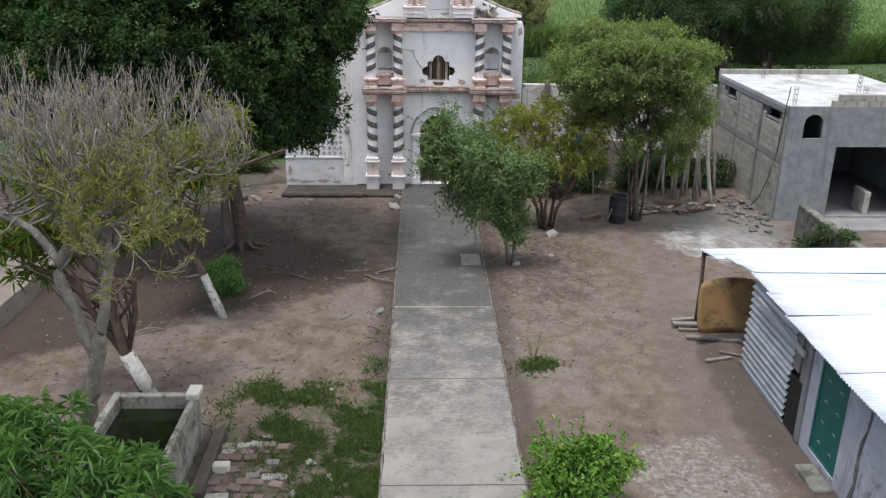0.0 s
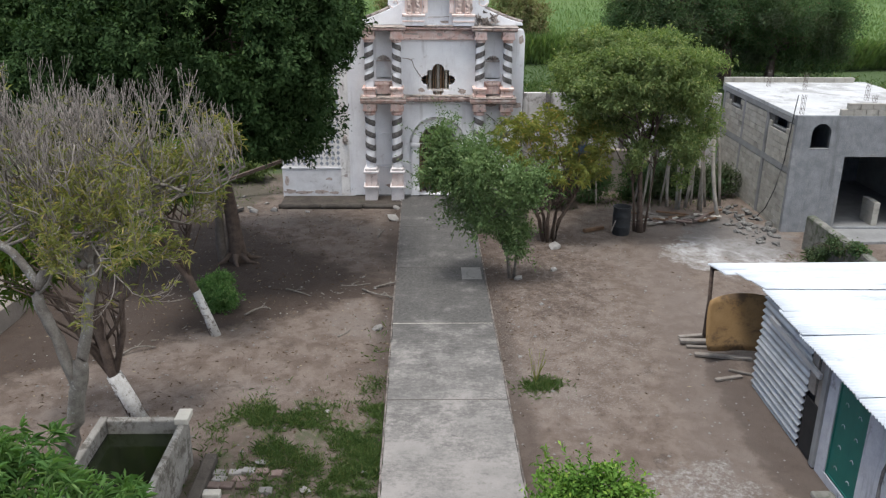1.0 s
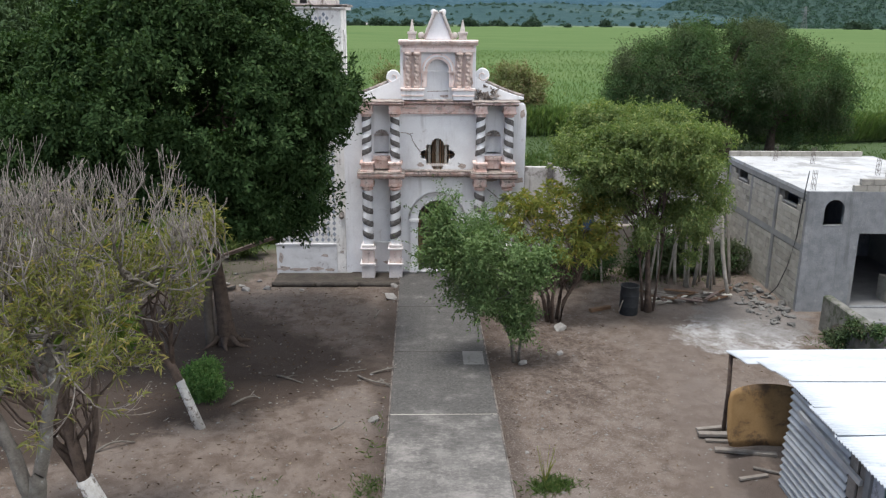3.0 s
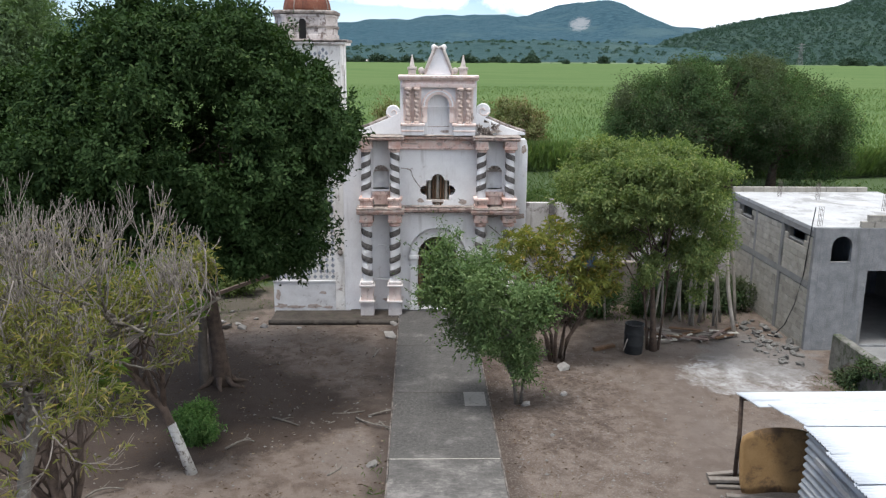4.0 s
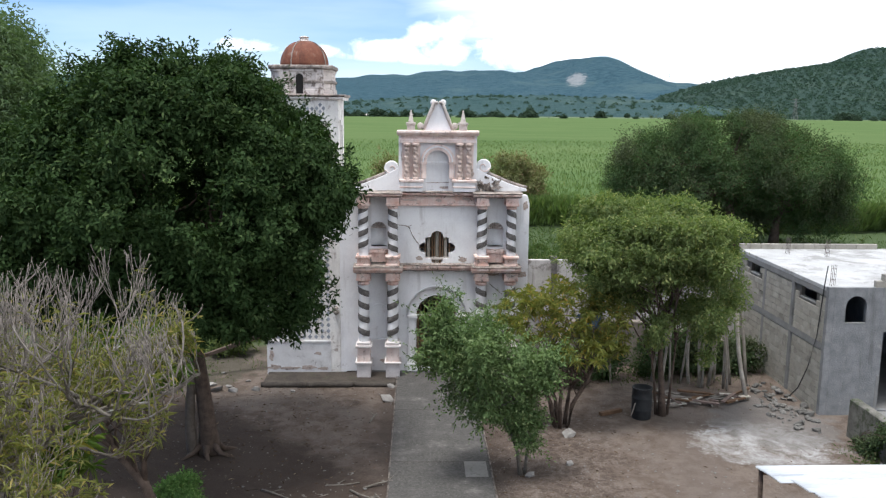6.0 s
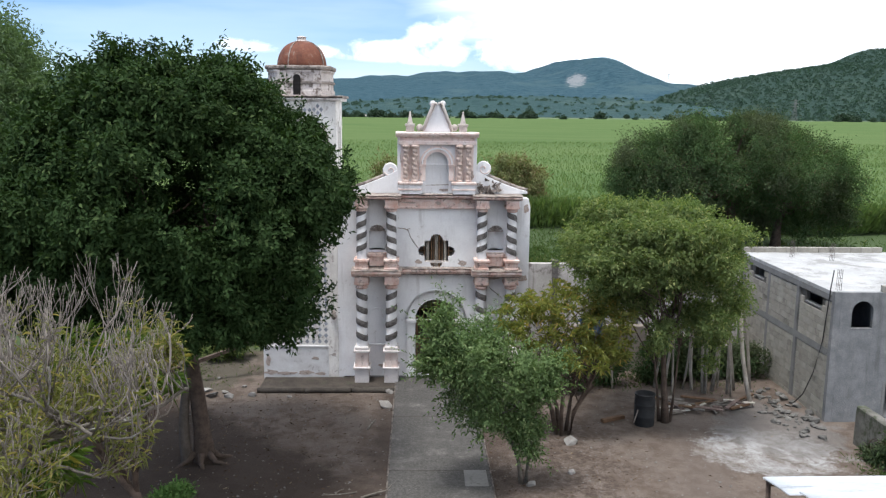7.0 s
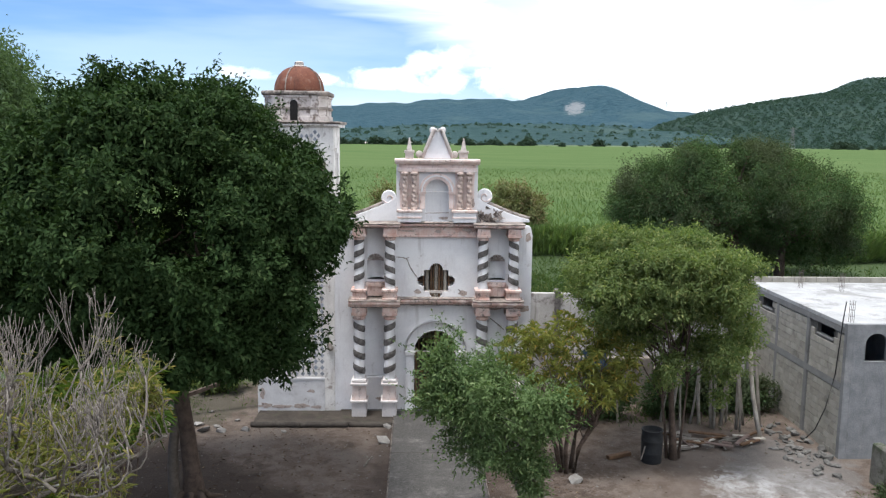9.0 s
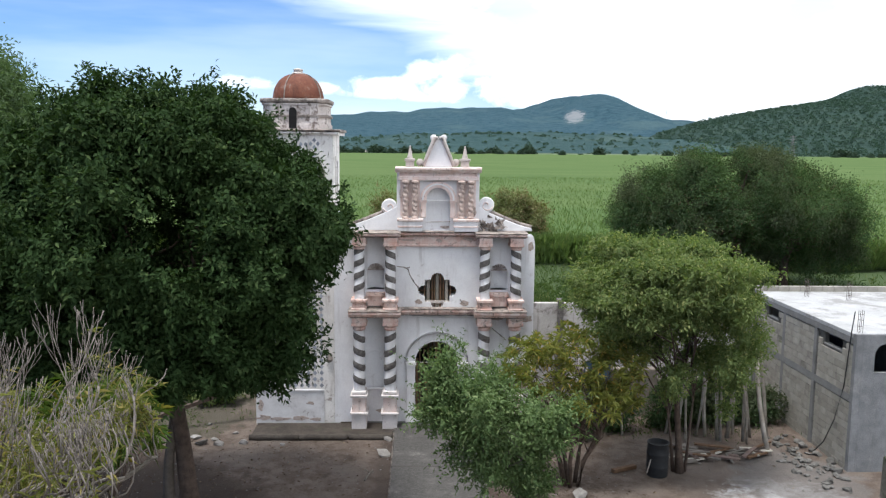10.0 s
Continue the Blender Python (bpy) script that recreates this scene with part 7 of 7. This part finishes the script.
def branchy(name, label, at, stems, bark, blobs, seed, boughs, twigs, twig_len, leaf, white=None, twig_mat=TWIG):
    """A tree of forking limbs that fill some blobs: boughs reach into them, forked twigs bend up out of them, rosettes of narrow leaves sit among them.
    leaf: (material, rosettes, leaves in each, length, highest share of a blob's height that bears leaves)"""
    rng = np.random.default_rng(seed)
    ob = thing(name, label, "tree" if "tree" in name else "shrub", at)
    wood, sprigs = Geo(), Geo()
    ends = []
    for pts, r in stems:
        pts = [Vector(p) for p in pts]
        wood.tube(pts, [r * (1.15 - 0.4 * i / (len(pts) - 1)) for i in range(len(pts))], 10)
        ends.append((pts, r))

    def spot(low, high):
        c, rad = blobs[rng.integers(len(blobs))]
        while True:
            d = Vector(rng.uniform(-1, 1, 3))
            if 0.25 < d.length < 1 and low < d.z < high:
                return Vector(c) + Vector((d.x * rad[0], d.y * rad[1], d.z * rad[2])), d

    nodes = []
    for i in range(boughs):
        pts, r = ends[i % len(ends)]
        t, d = spot(-0.6, 0.6)
        u = rng.random() * 1.8
        s = pts[-1].lerp(pts[-2], u) if u < 1 else pts[-2].lerp(pts[-3], u - 1)
        m = (s + t) / 2 + Vector((0, 0, -0.12 * (t - s).length)) + Vector(rng.normal(size=3)) * 0.08
        line = [s.lerp(m, k / 4).lerp(m.lerp(t, k / 4), k / 4) for k in range(5)]
        line = [p + Vector(rng.normal(size=3)) * 0.07 * (0 < k < 4) for k, p in enumerate(line)]
        wood.tube(line, [r * 0.36 * (1 - 0.72 * k / 4) for k in range(5)], 6)
        nodes += line[2:]
    tips, ways = [], []
    for i in range(twigs):
        t, d = spot(-0.5, 0.75)
        s = min((nodes[rng.integers(len(nodes))] for _ in range(7)), key=lambda p: (p - t).length + (0.6 if p.z > t.z else 0))
        mid = (s + t) / 2 + Vector(rng.normal(size=3)) * 0.06 + Vector((0, 0, -0.08))
        sprigs.tube([s, mid, t], [0.016, 0.012, 0.009], 4)
        out = Vector((d.x, d.y, 0)) * 0.65
        for q in range(4):
            w = (out + Vector((rng.normal() * 0.45, rng.normal() * 0.45, 1.0))).normalized()
            L = twig_len * rng.uniform(0.5, 1.2)
            side = Vector((rng.normal(), rng.normal(), -0.2)) * 0.16
            a = t.lerp(mid, rng.random() * 0.5)
            b = a + side + w * L * 0.35
            e = b + (w + Vector((0, 0, 0.3))).normalized() * L * 0.65
            sprigs.tube([a, b, e], [0.0095, 0.0085, 0.0055], 3)
            if d.z < leaf[4] and rng.random() < 0.5:
                tips.append(e.lerp(b, rng.random()))
                ways.append(w)
    part("trunk", wood, bark, ob, smooth=True)
    if twigs:
        part("twig_spray", sprigs, twig_mat, ob, "pale upright bare twigs", smooth=True)["kind"] = "stuff"
    for i in range(leaf[1]):
        t, d = spot(-0.95, leaf[4])
        tips.append(t)
        ways.append(Vector((d.x * 0.5, d.y * 0.5, 0.6)))
    rosettes(rng, tips, ways, leaf[2], leaf[3], leaf[0], ob, "foliage")
    for pts, radii in white or ():
        g = Geo()
        g.tube(pts, radii, 12)
        part("limewash", g, BARK_WHITE, ob, "whitewashed lower trunk", smooth=True)
    return ob


def candelabra(name, label, at, limbs, seed):
    """A half-bare tree. limbs: (points, radius at the foot, radius at the end, boughs, length of a bough); boughs fork again and again, spread and then turn
    upwards into thin bare twigs; narrow leaves sit on the lower and middle shoots."""
    rng = np.random.default_rng(seed)
    ob = thing(name, label, "tree", at)
    wood, sprigs, tips, ways = Geo(), Geo(), [], []

    def grow(p, d, length, r, level):
        k = 4 if level > 1 else 3
        pts = [p]
        rise = 0.03 + 0.06 * (4 - level) + (0.25 if pts[0].z < 4.6 else 0.0)
        for i in range(k):
            if pts[-1].z > 6.95 - 0.5 * max(0.0, pts[-1].x + 4.0):
                length *= 0.78
            over = max(0.0, pts[-1].x + 2.95)
            d = (d + Vector(rng.normal(size=3)) * (0.15 if level > 1 else 0.10) + Vector((-0.6 * over, 0, rise + 0.9 * over))).normalized()
            pts.append(pts[-1] + d * length / k)
        (wood if level > 2 else sprigs).tube(pts, [r * (1 - 0.3 * i / k) for i in range(k + 1)], 7 if level > 3 else 5 if level > 1 else 3)
        if level < 3:
            share = min(1.0, max(0.012, (6.5 - pts[-1].z) / 1.5)) * min(1.0, max(0.12, (pts[-1].z - 4.4) / 1.2))
            for q in pts[1:]:
                if rng.random() < share * 0.52:
                    tips.append(q)
                    ways.append(d)
        if level == 0:
            return
        for i in range(3 if rng.random() < 0.72 else 2):
            a = Vector(rng.normal(size=3))
            a = (a - d * a.dot(d)).normalized()
            out = 0.85 if level > 2 else 0.55
            grow(pts[-1] if i < 2 else pts[-2], (d + a * rng.uniform(out * 0.55, out)).normalized(), length * rng.uniform(0.68, 0.88), max(r * 0.58, 0.0040), level - 1)

    for pts, r0, r1, count, reach in limbs:
        pts = [Vector(p) for p in pts]
        k = len(pts) - 1
        fine = [pts[0]]
        for i in range(k):
            a, b, c, e = pts[max(i - 1, 0)], pts[i], pts[i + 1], pts[min(i + 2, k)]
            for u in (0.25, 0.5, 0.75, 1.0):
                fine.append(0.5 * (2 * b + (c - a) * u + (2 * a - 5 * b + 4 * c - e) * u * u + (3 * b - a - 3 * c + e) * u ** 3) + Vector(rng.normal(size=3)) * 0.012)
        m = len(fine) - 1
        wood.tube(fine, [r0 + (r1 - r0) * i / m for i in range(m + 1)], 10)
        for i in range(count):
            a = rng.random() * 6.28 + i * 2.4
            q = fine[m - int(rng.random() ** 1.2 * m * 0.75)]
            d = Vector((math.cos(a), math.sin(a), rng.uniform(0.15, 0.7) if reach > 0.3 else rng.uniform(1.2, 2.4)))
            grow(q, d.normalized(), reach * rng.uniform(0.75, 1.1), min(r1 * 0.6, 0.026), 4)
    part("trunk", wood, BARK_GREY, ob, smooth=True)
    part("twig_spray", sprigs, TWIG, ob, "pale upright bare twigs", smooth=True)["kind"] = "stuff"
    rosettes(rng, tips, ways, 6, 0.125, LEAF_OLIVE, ob, "foliage", 0.14, 0.25)
    return ob


candelabra("frangipani_tree", "tall half-bare grey tree with many upright pale twigs beside a trough", (-6.1, 11.1, -0.1), [
    ([(-6.1, 11.1, -0.2), (-5.75, 11.05, 0.7), (-5.11, 11.0, 2.0), (-4.84, 10.92, 3.0), (-4.76, 10.92, 3.35)], 0.15, 0.10, 0, 1.0),
    ([(-4.86, 10.93, 2.85), (-5.05, 10.95, 3.65), (-5.25, 11.0, 4.27), (-5.0, 11.0, 4.8), (-4.78, 11.0, 5.4)], 0.095, 0.062, 13, 0.74),
    ([(-5.2, 11.0, 4.4), (-5.6, 11.2, 4.85), (-6.2, 11.4, 5.05), (-6.8, 11.6, 5.3)], 0.065, 0.045, 12, 0.75),
    ([(-4.84, 10.93, 2.9), (-4.62, 11.0, 4.0), (-4.52, 11.1, 4.55), (-4.48, 11.0, 5.15)], 0.09, 0.05, 10, 0.74),
    ([(-4.53, 11.1, 4.5), (-4.33, 11.3, 5.0), (-3.95, 11.5, 5.4), (-3.6, 11.5, 5.75)], 0.065, 0.042, 13, 0.70),
    ([(-4.4, 11.2, 4.9), (-4.1, 11.5, 5.22), (-3.66, 12.0, 5.34), (-3.05, 12.4, 5.49), (-2.6, 12.55, 5.72)], 0.045, 0.018, 11, 0.24),
    ([(-4.85, 11.0, 5.1), (-5.2, 11.7, 5.4), (-5.5, 12.4, 5.7)], 0.05, 0.04, 10, 0.72),
    ([(-4.6, 11.0, 4.7), (-4.3, 11.9, 5.1), (-4.1, 12.6, 5.4)], 0.05, 0.035, 11, 0.64),
], 71)
branchy("mango_bush", "bright green young mango bush with long drooping leaves", (-5.0, 9.6, -0.1),
        [([(-5.0, 9.6, -0.2), (-5.0, 9.6, 0.5), (-5.1, 9.6, 1.1), (-5.2, 9.6, 1.6)], 0.07), ([(-4.9, 9.6, 0.1), (-4.6, 9.6, 0.6), (-4.3, 9.5, 1.0)], 0.05)],
        BARK_BROWN, [((-5.5, 9.6, 1.85), (1.2, 1.1, 1.15)), ((-4.4, 9.5, 1.2), (1.05, 1.0, 0.95)), ((-6.3, 9.8, 1.95), (0.9, 0.9, 0.9))], 59, 30, 0, 0.5, (LEAF_MANGO, 520, 16, 0.27, 0.95))
branchy("strap_leaf_tree", "yellowing many-stemmed tree with narrow strap leaves", (4.1, 25.6, -0.1),
        [([(4.1 + 0.18 * math.cos(a), 25.6 + 0.18 * math.sin(a), -0.2), (4.1 + 0.35 * math.cos(a), 25.6 + 0.3 * math.sin(a), 0.6), (4.1 + 0.75 * math.cos(a + 0.2), 25.6 + 0.5 * math.sin(a), 1.3), (4.1 + 1.1 * math.cos(a), 25.6 + 0.7 * math.sin(a), 2.1)], 0.055) for a in (0.1, 0.9, 2.0, 2.8, 3.5, 4.4, 5.5)],
        BARK_BROWN, [((3.0, 25.5, 3.15), (1.0, 0.9, 0.8)), ((4.2, 25.6, 3.4), (1.1, 1.0, 0.85)), ((5.3, 25.6, 2.95), (0.85, 0.9, 0.9)), ((4.7, 25.3, 2.3), (1.1, 0.8, 0.5))], 53, 70, 0, 0.5, (LEAF_YELLOW, 300, 22, 0.22, 0.95))
branchy("plumeria_tree", "leaning strap-leaved tree with a whitewashed trunk foot", (-5.7, 14.9, -0.1),
        [([(-5.6, 14.95, -0.2), (-5.85, 14.9, 0.5), (-6.0, 14.9, 1.0), (-6.2, 14.9, 2.4), (-6.3, 15.0, 3.2)], 0.12), ([(-5.95, 14.9, 0.9), (-5.7, 14.95, 1.8), (-5.65, 15.0, 2.8)], 0.06), ([(-6.0, 14.9, 0.9), (-6.5, 14.9, 1.8), (-6.9, 15.0, 2.5)], 0.07)],
        BARK_BROWN, [((-6.7, 15.0, 4.0), (1.3, 1.0, 0.9)), ((-5.6, 15.1, 3.7), (0.7, 0.7, 0.8)), ((-7.5, 15.0, 3.2), (0.8, 0.8, 0.7))], 73, 26, 0, 0.5, (LEAF_STRAP, 150, 24, 0.27, 0.9), white=[([(-5.59, 14.95, -0.2), (-5.72, 14.93, 0.25), (-5.97, 14.9, 0.92)], [0.20, 0.165, 0.15])])
branchy("plumeria_tree", "leaning strap-leaved tree with a whitewashed foot under a large tree", (-5.0, 18.8, -0.1),
        [([(-4.95, 18.75, -0.2), (-5.25, 18.8, 0.7), (-5.5, 18.85, 1.35), (-6.1, 18.9, 2.1), (-6.4, 18.9, 2.9)], 0.10), ([(-5.5, 18.85, 1.3), (-5.5, 18.9, 2.1), (-5.35, 18.9, 3.0)], 0.06)],
        BARK_BROWN, [((-6.2, 18.7, 3.9), (0.9, 0.9, 0.8)), ((-5.25, 18.5, 4.05), (0.85, 0.85, 0.8))], 79, 22, 0, 0.5, (LEAF_STRAP, 150, 24, 0.27, 0.95), white=[([(-4.94, 18.75, -0.2), (-5.12, 18.77, 0.35), (-5.36, 18.82, 1.02)], [0.125, 0.11, 0.10])])

# ---- grass ----
def grass(name, label, spots, seed, height=0.16, width=0.011):
    rng = np.random.default_rng(seed)
    b, w, h = [], [], []
    for x, y, rx, ry, k in spots:
        px, py = x + rng.normal(size=k) * rx * 0.5, y + rng.normal(size=k) * ry * 0.5
        ok = ~((px > PATH_X0 - 0.02) & (px < PATH_X1 + 0.02))
        for qx, qy in zip(px[ok], py[ok]):
            if noise.noise(Vector((qx * 1.3, qy * 1.3, 9))) + 0.6 * noise.noise(Vector((qx * 5, qy * 5, 4))) > rng.normal() * 0.16 + 0.03 and (qy > 34.5 or height < 0.3):
                b.append((qx, qy, ground_height(qx, qy) - 0.01))
    b = np.array(b)
    w = rng.normal(size=b.shape) * 0.5 + np.array([0, 0, 1.0])
    tagged(new(name, leaf_mesh(name, GRASS, b, w, rng.uniform(0.5, 1.4, len(b)) * height, np.full(len(b), width), rng, 0.1, 0.25)), label, "grass", kind="stuff")


grass("grass", "patchy short green grass on bare earth", [(-1.3, 12.3, 1.1, 1.9, 15000), (-1.2, 10.4, 1.2, 1.8, 9000), (-3.0, 14.6, 1.0, 1.1, 6500), (-1.1, 14.8, 0.6, 0.9, 2600), (-2.2, 13.6, 1.8, 1.6, 6000), (2.62, 16.1, 0.5, 0.4, 1800), (-2.8, 11.0, 1.4, 1.0, 3500), (12.2, 22.6, 1.0, 1.4, 2500), (-9, 31, 3, 2, 2500), (8, 30.6, 4, 1.4, 4000), (-0.95, 12.6, 0.35, 4.2, 9000), (-2.6, 15.0, 0.7, 0.6, 3000)], 91, 0.17, 0.018)
grass("meadow_grass", "rank green grass between a wall and a field", [(9, 49, 9, 14, 26000), (24, 50, 14, 12, 16000), (-6, 49, 8, 12, 8000), (6.5, 42, 5, 8, 14000)], 93, 0.5, 0.05)
weed = Geo()
rng = np.random.default_rng(97)
for k in range(14):
    a = rng.random() * 6.28
    weed.tube([(2.5, 16.3, -0.1), (2.5 + 0.1 * math.cos(a), 16.3 + 0.1 * math.sin(a), 0.25), (2.5 + 0.2 * math.cos(a), 16.3 + 0.2 * math.sin(a), rng.uniform(0.4, 0.75))], [0.008, 0.006, 0.003], 4)
tagged(part("dry_weed", weed, LEAF_YELLOW), "thin dry weed stalks in a grass tuft", "weed")
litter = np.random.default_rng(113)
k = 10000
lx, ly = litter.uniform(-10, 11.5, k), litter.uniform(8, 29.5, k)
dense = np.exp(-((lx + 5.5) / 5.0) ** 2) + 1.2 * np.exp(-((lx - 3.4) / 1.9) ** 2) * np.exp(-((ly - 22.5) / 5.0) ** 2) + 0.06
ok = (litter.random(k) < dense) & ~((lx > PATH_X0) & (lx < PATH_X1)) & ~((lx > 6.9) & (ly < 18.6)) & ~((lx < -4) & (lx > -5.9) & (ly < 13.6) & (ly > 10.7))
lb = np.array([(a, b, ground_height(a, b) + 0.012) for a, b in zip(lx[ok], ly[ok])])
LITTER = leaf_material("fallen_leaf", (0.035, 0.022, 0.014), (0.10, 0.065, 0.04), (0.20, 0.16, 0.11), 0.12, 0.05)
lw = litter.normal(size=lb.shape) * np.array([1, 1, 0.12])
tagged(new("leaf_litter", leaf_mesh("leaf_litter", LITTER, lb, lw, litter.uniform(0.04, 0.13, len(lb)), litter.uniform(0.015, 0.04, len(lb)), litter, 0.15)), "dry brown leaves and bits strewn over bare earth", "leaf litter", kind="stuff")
# fallen branches
rng = np.random.default_rng(101)
for x, y, L, a in ((-1.6, 21.5, 1.3, -0.5), (-1.3, 21.6, 0.9, 0.3), (-2.2, 21.8, 0.8, 0.1), (-1.0, 21.3, 0.9, -0.9), (-3.7, 21.6, 0.9, -0.6), (-2.7, 21.3, 0.6, 0.0), (-1.4, 25.9, 0.7, 1.3), (-2.0, 18.6, 0.5, 1.0), (-4.5, 19.9, 0.7, 0.5), (-6.4, 18.4, 1.0, 0.9), (-6.9, 17.7, 0.8, 0.5), (3.0, 25.0, 0.6, 0.3)):
    g = Geo()
    p = limb(g, (x, y, ground_height(x, y) + 0.02), (x + L * math.cos(a), y + L * math.sin(a), ground_height(x, y) + 0.04), 0.028, 0.012, rng, 0.09, 6, 6)
    limb(g, p[3], p[3] + Vector((0.3 * math.cos(a + 0.8), 0.3 * math.sin(a + 0.8), 0.03)), 0.015, 0.007, rng, 0.05, 3, 5)
    tagged(part("fallen_branch", g, BARK_GREY, smooth=True), "dry crooked branch lying on bare earth", "branch", "fallen branches")

# ---- far tree lines ----
def far_trees(name, label, rows, seed, mat):
    rng = np.random.default_rng(seed)
    bs, ws, Ls, Ws = [], [], [], []
    for x, y, r, h in rows:
        b, w, L, W, _, _ = clump_crown(rng, [((x, y, h * 0.5), (r, r, h * 0.55))], r * 0.55, 8 / (r * r * 0.3), 5, r * 0.18, r * 0.34, r * 0.22)
        bs.append(b), ws.append(w), Ls.append(L), Ws.append(W)
    tagged(new(name, leaf_mesh(name, mat, np.concatenate(bs), np.concatenate(ws), np.concatenate(Ls), np.concatenate(Ws), rng)), label, "trees", kind="stuff")


rng = np.random.default_rng(7)
rows = []
for i in range(46):
    y = rng.uniform(600, 650) if i % 3 else rng.uniform(700, 880)
    x = rng.uniform(-0.42, 0.72) * y
    for k in range(rng.integers(1, 7)):
        h = rng.uniform(1.5, 4.2) * (1.5 if rng.random() < 0.2 else 1)
        rows.append((x + rng.normal() * 9, y + rng.normal() * 4, h * rng.uniform(0.6, 1.1), h))
far_trees("far_trees", "line of dark round trees along the far edge of fields", rows, 17, LEAF_FAR)


def hill_trees(name, label, spots, count, seed, size):
    """Crowns of a few broad clumps each, strewn over a hillside."""
    rng = np.random.default_rng(seed)
    bs, ws, Ls, Ws = [], [], [], []
    for p, step in spots[:count]:
        c = p + step * rng.random() * 0.9
        r = size * rng.uniform(0.6, 1.4)
        d = rng.normal(size=(44, 3))
        d /= np.linalg.norm(d, axis=1, keepdims=True)
        d[:, 2] = np.abs(d[:, 2]) * 0.85
        bs.append(np.array(c[:]) + d * r * rng.uniform(0.6, 1.0, (44, 1)))
        ws.append(d * 0.5 + rng.normal(size=d.shape) * 0.6)
        Ls.append(np.full(44, r * 0.55)), Ws.append(np.full(44, r * 0.42))
    tagged(new(name, leaf_mesh(name, LEAF_HILL, np.concatenate(bs), np.concatenate(ws), np.concatenate(Ls), np.concatenate(Ws), rng)), label, "trees", kind="stuff")


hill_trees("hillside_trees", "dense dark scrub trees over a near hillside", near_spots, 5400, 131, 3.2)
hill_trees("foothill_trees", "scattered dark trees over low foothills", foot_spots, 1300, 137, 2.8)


def pylon(x, y, h, foot=-0.2):
    g = Geo()
    w = h * 0.11
    for sx, sy in ((-1, -1), (1, -1), (1, 1), (-1, 1)):
        g.tube([(x + sx * w, y + sy * w, -0.2), (x + sx * w * 0.35, y + sy * w * 0.35, h * 0.62), (x + sx * w * 0.2, y + sy * w * 0.2, h)], 0.16, 4)
    for k in range(6):
        a, b = h * k * 0.15, h * (k + 1) * 0.15
        g.tube([(x - w * (1 - k * 0.13), y - w * 0.6, a), (x + w * (0.9 - k * 0.13), y - w * 0.6, b)], 0.1, 4)
        g.tube([(x + w * (1 - k * 0.13), y - w * 0.6, a), (x - w * (0.9 - k * 0.13), y - w * 0.6, b)], 0.1, 4)
    for z in (0.7, 0.82, 0.94):
        g.tube([(x - w * 1.5, y, h * z), (x + w * 1.5, y, h * z)], 0.14, 4)
    g.v = [(a, b, c + foot) for a, b, c in g.v]
    tagged(part("pylon", g, CONCRETE), "slender grey lattice pylon beyond the fields", "pylon", "pylons")


pylon(309, 690, 19.0)
pylon(717, 2425, 34.0, 78.0)
pylon(-476, 2400, 38.0, 74.0)
for x, y, w in ((-38, 640, 5.0), (-33, 655, 4.0), (-3, 690, 4.5)):
    g = Geo().box(x - w / 2, y - 2, -0.2, x + w / 2, y + 2, 2.6)
    g.add([(x - w / 2 - 0.2, y - 2.3, 2.6), (x + w / 2 + 0.2, y - 2.3, 2.6), (x + w / 2 + 0.2, y + 2.3, 2.6), (x - w / 2 - 0.2, y + 2.3, 2.6), (x - w / 2 - 0.2, y, 3.8), (x + w / 2 + 0.2, y, 3.8)], [(0, 1, 5, 4), (2, 3, 4, 5), (0, 4, 3), (1, 2, 5), (3, 2, 1, 0)])
    tagged(part("far_house", g, PALE_STONE), "tiny pale farm house at the foot of hills", "house", "far houses")
